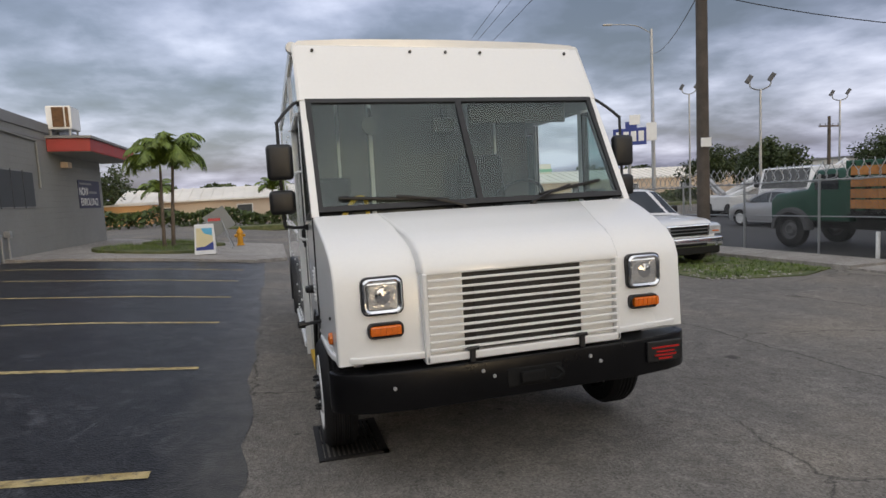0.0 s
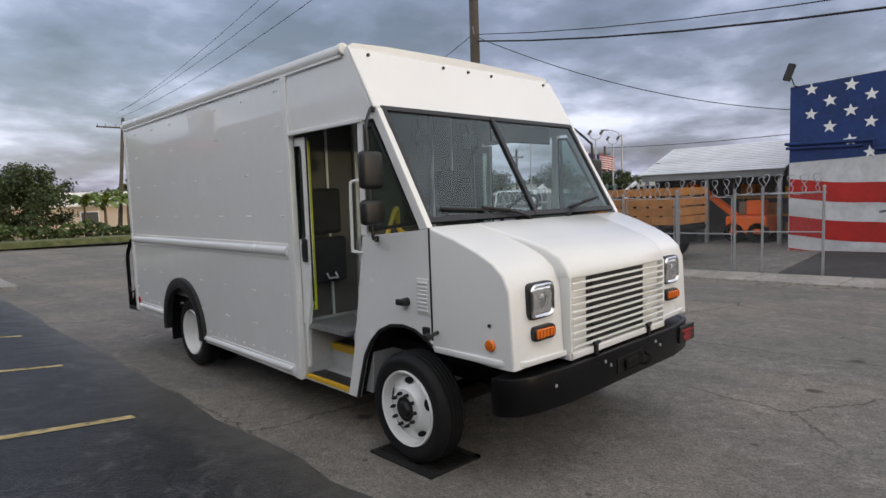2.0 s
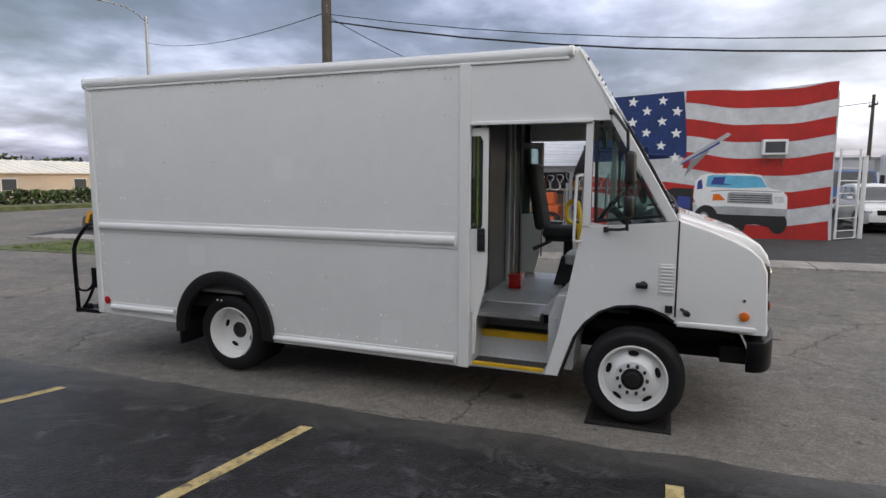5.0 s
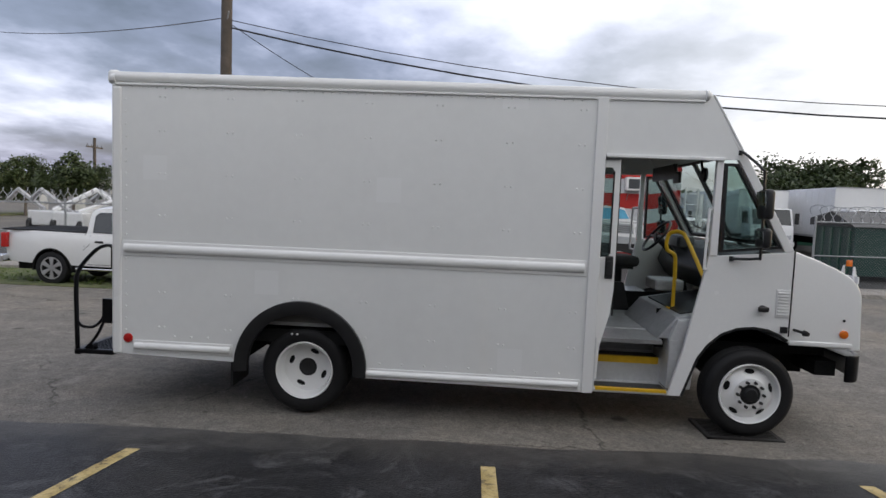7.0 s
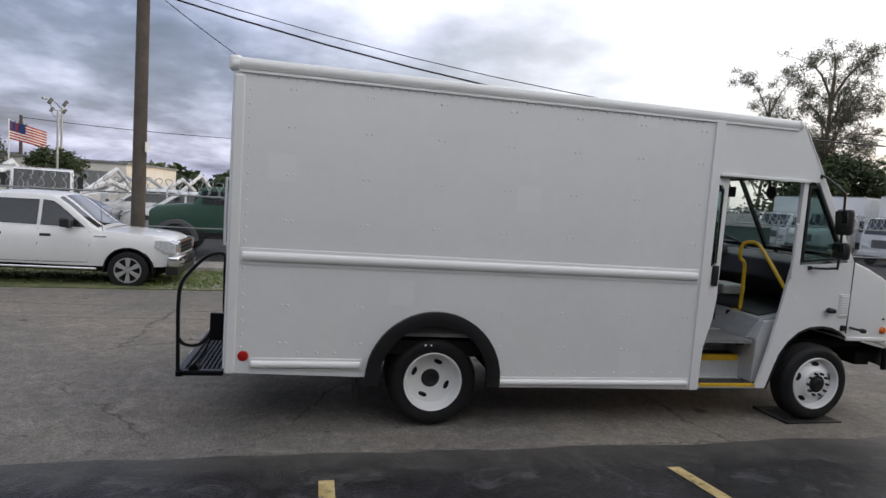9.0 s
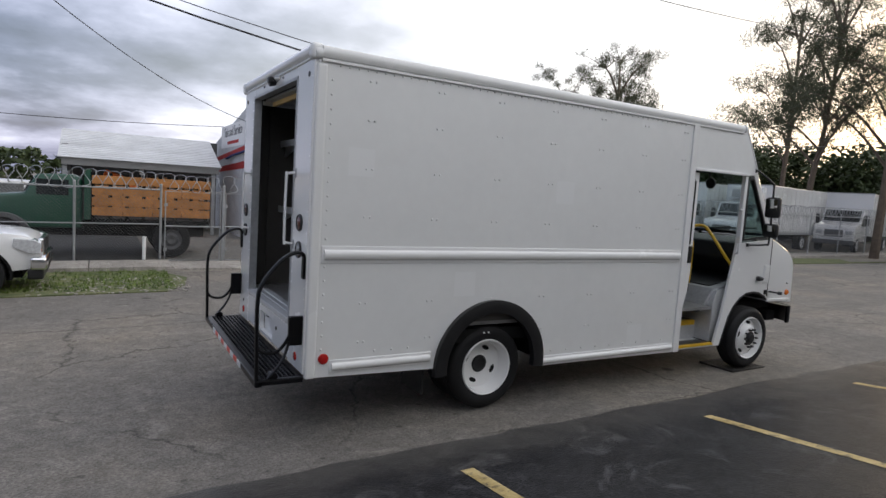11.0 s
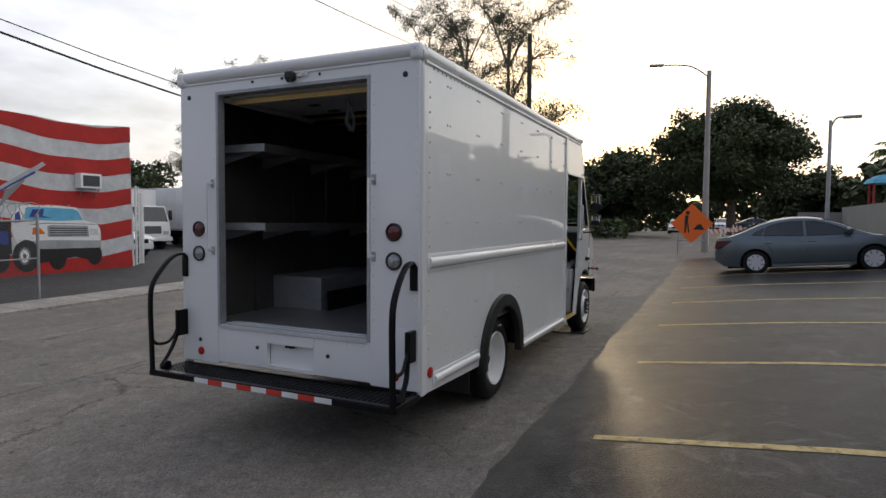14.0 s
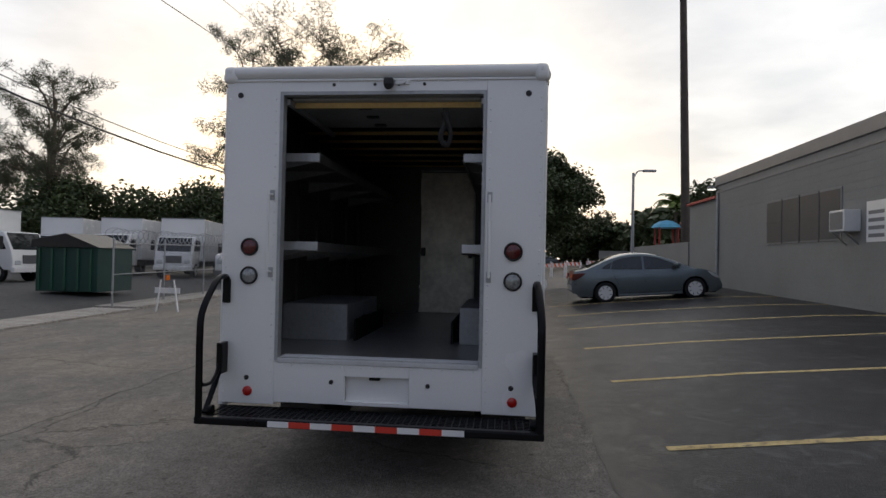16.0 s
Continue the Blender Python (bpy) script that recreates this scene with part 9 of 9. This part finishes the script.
for s in (14.02, 15.70):
    part("fender", moved(prism(arc(13.45, 0.5, 0.62, 0, 180, 14) + arc(13.45, 0.5, 0.50, 180, 0, 14), "x", s, s + 0.26, 0.02), Matrix.Translation((0, 0, zg))), M_GREY, sk, "dark rounded front fender")
part("bed_floor", bx(14.0, 8.62, zg + 0.92, 15.98, 11.55, zg + 1.04, 0.01), M_DARK, sk)
part("chassis", bx(14.45, 8.7, zg + 0.55, 15.5, 14.1, zg + 0.92), M_DARK, sk)
for sx in (14.0, 15.93):
    for k in range(8):
        part("stake", bx(sx, 8.66 + 0.40 * k, zg + 0.95, sx + 0.05, 8.75 + 0.40 * k, zg + 2.25, 0.004), M_DARK, sk)
    for z in (1.12, 1.38, 1.66, 1.95):
        for k in range(4):
            part("slat", bx(sx - 0.028, 8.64 + 0.725 * k, zg + z, sx - 0.002, 9.35 + 0.725 * k, zg + z + 0.22, 0.004), M_STAKE, sk, "orange-brown board")
for z in (1.12, 1.38, 1.66, 1.95):
    part("tail_slat", bx(14.02, 8.60, zg + z, 15.96, 8.63, zg + z + 0.22, 0.004), M_STAKE, sk)
for x, y in ((14.05, 13.45), (15.72, 13.45), (14.0, 9.6), (15.7, 9.6)):
    w = part("wheel", lathe([(0.28, x), (0.36, x - 0.01), (0.48, x + 0.01), (0.5, x + 0.04), (0.5, x + 0.2), (0.46, x + 0.24), (0.28, x + 0.22)], 28, "x", (0, y, zg + 0.5)), M_RUBBER, sk, smooth=True)
    part("rim", lathe([(0.001, x + 0.06), (0.12, x + 0.02), (0.2, x + 0.08), (0.28, x + 0.04), (0.28, x + 0.1), (0.001, x + 0.1)], 20, "x", (0, y, zg + 0.5), closed=False), M_GREY, w, smooth=True)

# machines
sd = thing("skid_steer_loader", 15.6, 27.0, gz(15.5, 27), "yellow and black skid steer loader by the fence", "loader")
zs_ = gz(15.5, 27)
part("body", moved(prism([(-1.1, 0.35), (-1.1, 1.5), (-0.4, 1.6), (1.0, 0.9), (1.2, 0.4)], "x", -0.6, 0.6, 0.05), Matrix.Translation((15.6, 27, zs_))), M_WARN, sd)
part("rear_door", bx(15.1, 25.84, zs_ + 0.5, 16.1, 25.92, zs_ + 1.5, 0.03), M_BLACK, sd)
part("cab_cage", bx(15.15, 26.3, zs_ + 1.4, 16.05, 27.5, zs_ + 2.0, 0.04), M_BLACK, sd)
for s in (-0.75, 0.75):
    part("lift_arm", moved(prism([(-1.0, 1.3), (-0.9, 1.5), (1.3, 0.8), (1.5, 0.3), (1.3, 0.3), (1.1, 0.7)], "x", s - 0.07, s + 0.07, 0.01), Matrix.Translation((15.6, 27, zs_))), M_WARN, sd)
    for y in (26.45, 27.6):
        part("wheel", lathe([(0.2, 0), (0.4, 0), (0.42, 0.05), (0.42, 0.2), (0.2, 0.22)], 20, "x", (15.6 + s - 0.1, y, zs_ + 0.42)), M_RUBBER, sd, smooth=True)
part("bucket", moved(prism([(1.5, 0.05), (1.5, 0.6), (1.6, 0.6), (1.7, 0.12), (2.2, 0.05)], "x", -0.8, 0.8), Matrix.Translation((15.6, 27, zs_))), M_GREY, sd)
ex = thing("loader_arm", 20.6, 9.2, gz(18, 9), "orange lifting machine standing under the shed", "machine")
ze = gz(18, 9)
part("base", bx(20.0, 8.2, ze + 0.3, 21.2, 9.6, ze + 0.95, 0.08), M_ORANGE, ex)
part("seat_box", bx(20.3, 8.4, ze + 0.95, 20.9, 9.0, ze + 1.5, 0.08), M_ORANGE, ex)
part("arm", tube([(20.6, 9.4, ze + 0.9), (20.6, 10.6, ze + 1.9), (20.6, 11.2, ze + 2.1)], 0.14, 6), M_ORANGE, ex)
for s in (20.0, 21.05):
    for y in (8.5, 9.3):
        part("wheel", lathe([(0.15, 0), (0.34, 0), (0.36, 0.04), (0.36, 0.14), (0.15, 0.16)], 18, "x", (s, y, ze + 0.36)), M_RUBBER, ex, smooth=True)
dp = thing("dumpster", 16.2, -6.6, gz(16, -6.6), "dark green waste container with a sloped lid", "dumpster")
zd = gz(16, -6.6)
part("bin", bx(15.0, -7.6, zd + 0.15, 17.4, -5.6, zd + 1.75, 0.03), surf("dull_dark_green", (0.012, 0.05, 0.04), 0.6, var=0.25), dp)
part("lid", prism([(14.9, zd + 1.75), (17.5, zd + 1.75), (17.5, zd + 2.0), (16.2, zd + 2.25)], "y", -7.7, -5.5), M_BLACK, dp)
for k in range(5):
    part("rib", bx(15.2 + 0.5 * k, -5.6, zd + 0.2, 15.28 + 0.5 * k, -5.54, zd + 1.7), M_TGREEN, dp)
for i, (x, y) in enumerate(((33.0, -12.2), (35.5, -13.0))):
    c = thing("waste_container", x, y, gz(x, y), "dark green waste container in the yard", "container", "waste containers")
    z = gz(x, y)
    part("bin", bx(x - 1.1, y - 1.6, z + 0.2, x + 1.1, y + 1.6, z + 3.0, 0.04), M_TGREEN, c)
    part("text_bar", bx(x - 1.112, y - 0.9, z + 2.0, x - 1.1, y + 0.9, z + 2.25), M_TRIM, c)
ar = thing("arched_shelter", 35.5, -17.8, gz(35, -17), "arched pale fabric shelter with visible ribs", "shelter")
za = gz(35, -17)
for k in range(5):
    pts = [(34.0 + 1.2 * k, -17.8 + 2.0 * math.cos(a), za + 1.7 + 2.0 * math.sin(a)) for a in [math.pi * i / 14 for i in range(15)]]
    part("rib", tube(pts, 0.06, 6), M_GALV, ar)
sk_p = arc(-17.8, za + 1.7, 1.95, 0, 180, 16) + arc(-17.8, za + 1.7, 1.91, 180, 0, 16)
part("cover", prism(sk_p, "x", 34.2, 39.0), M_CREAM, ar)
# the shelter's dim inside is put into this wall's colour
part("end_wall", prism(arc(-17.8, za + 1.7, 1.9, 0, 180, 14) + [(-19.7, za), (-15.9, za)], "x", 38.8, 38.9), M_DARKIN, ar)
far = thing("warehouse", 70, -20, -0.3, "long pale warehouse far behind the yard", "building")
part("body", bx(66, -24, -0.5, 80, 6, 3.8), M_CARS, far)
part("roof", bx(65.8, -24.2, 3.8, 80.2, 6.2, 4.05), M_TRIM, far)
for k in range(8):
    part("bay_door", bx(65.94, -22.5 + 3.5 * k, -0.3, 66.0, -20.2 + 3.5 * k, 2.6), M_CREAM, far)
far2 = thing("warehouse", 62, 32, -0.3, "low pale warehouse behind the north yard", "building")
part("body", bx(52, 26, -0.5, 70, 50, 3.0), M_CREAM, far2)
part("roof", bx(51.8, 25.8, 3.0, 70.2, 50.2, 3.2), M_TRIM, far2)
for k in range(6):
    part("bay_door", bx(51.94, 27.5 + 3.8 * k, -0.3, 52.0, 30 + 3.8 * k, 2.3), M_CARS, far2)
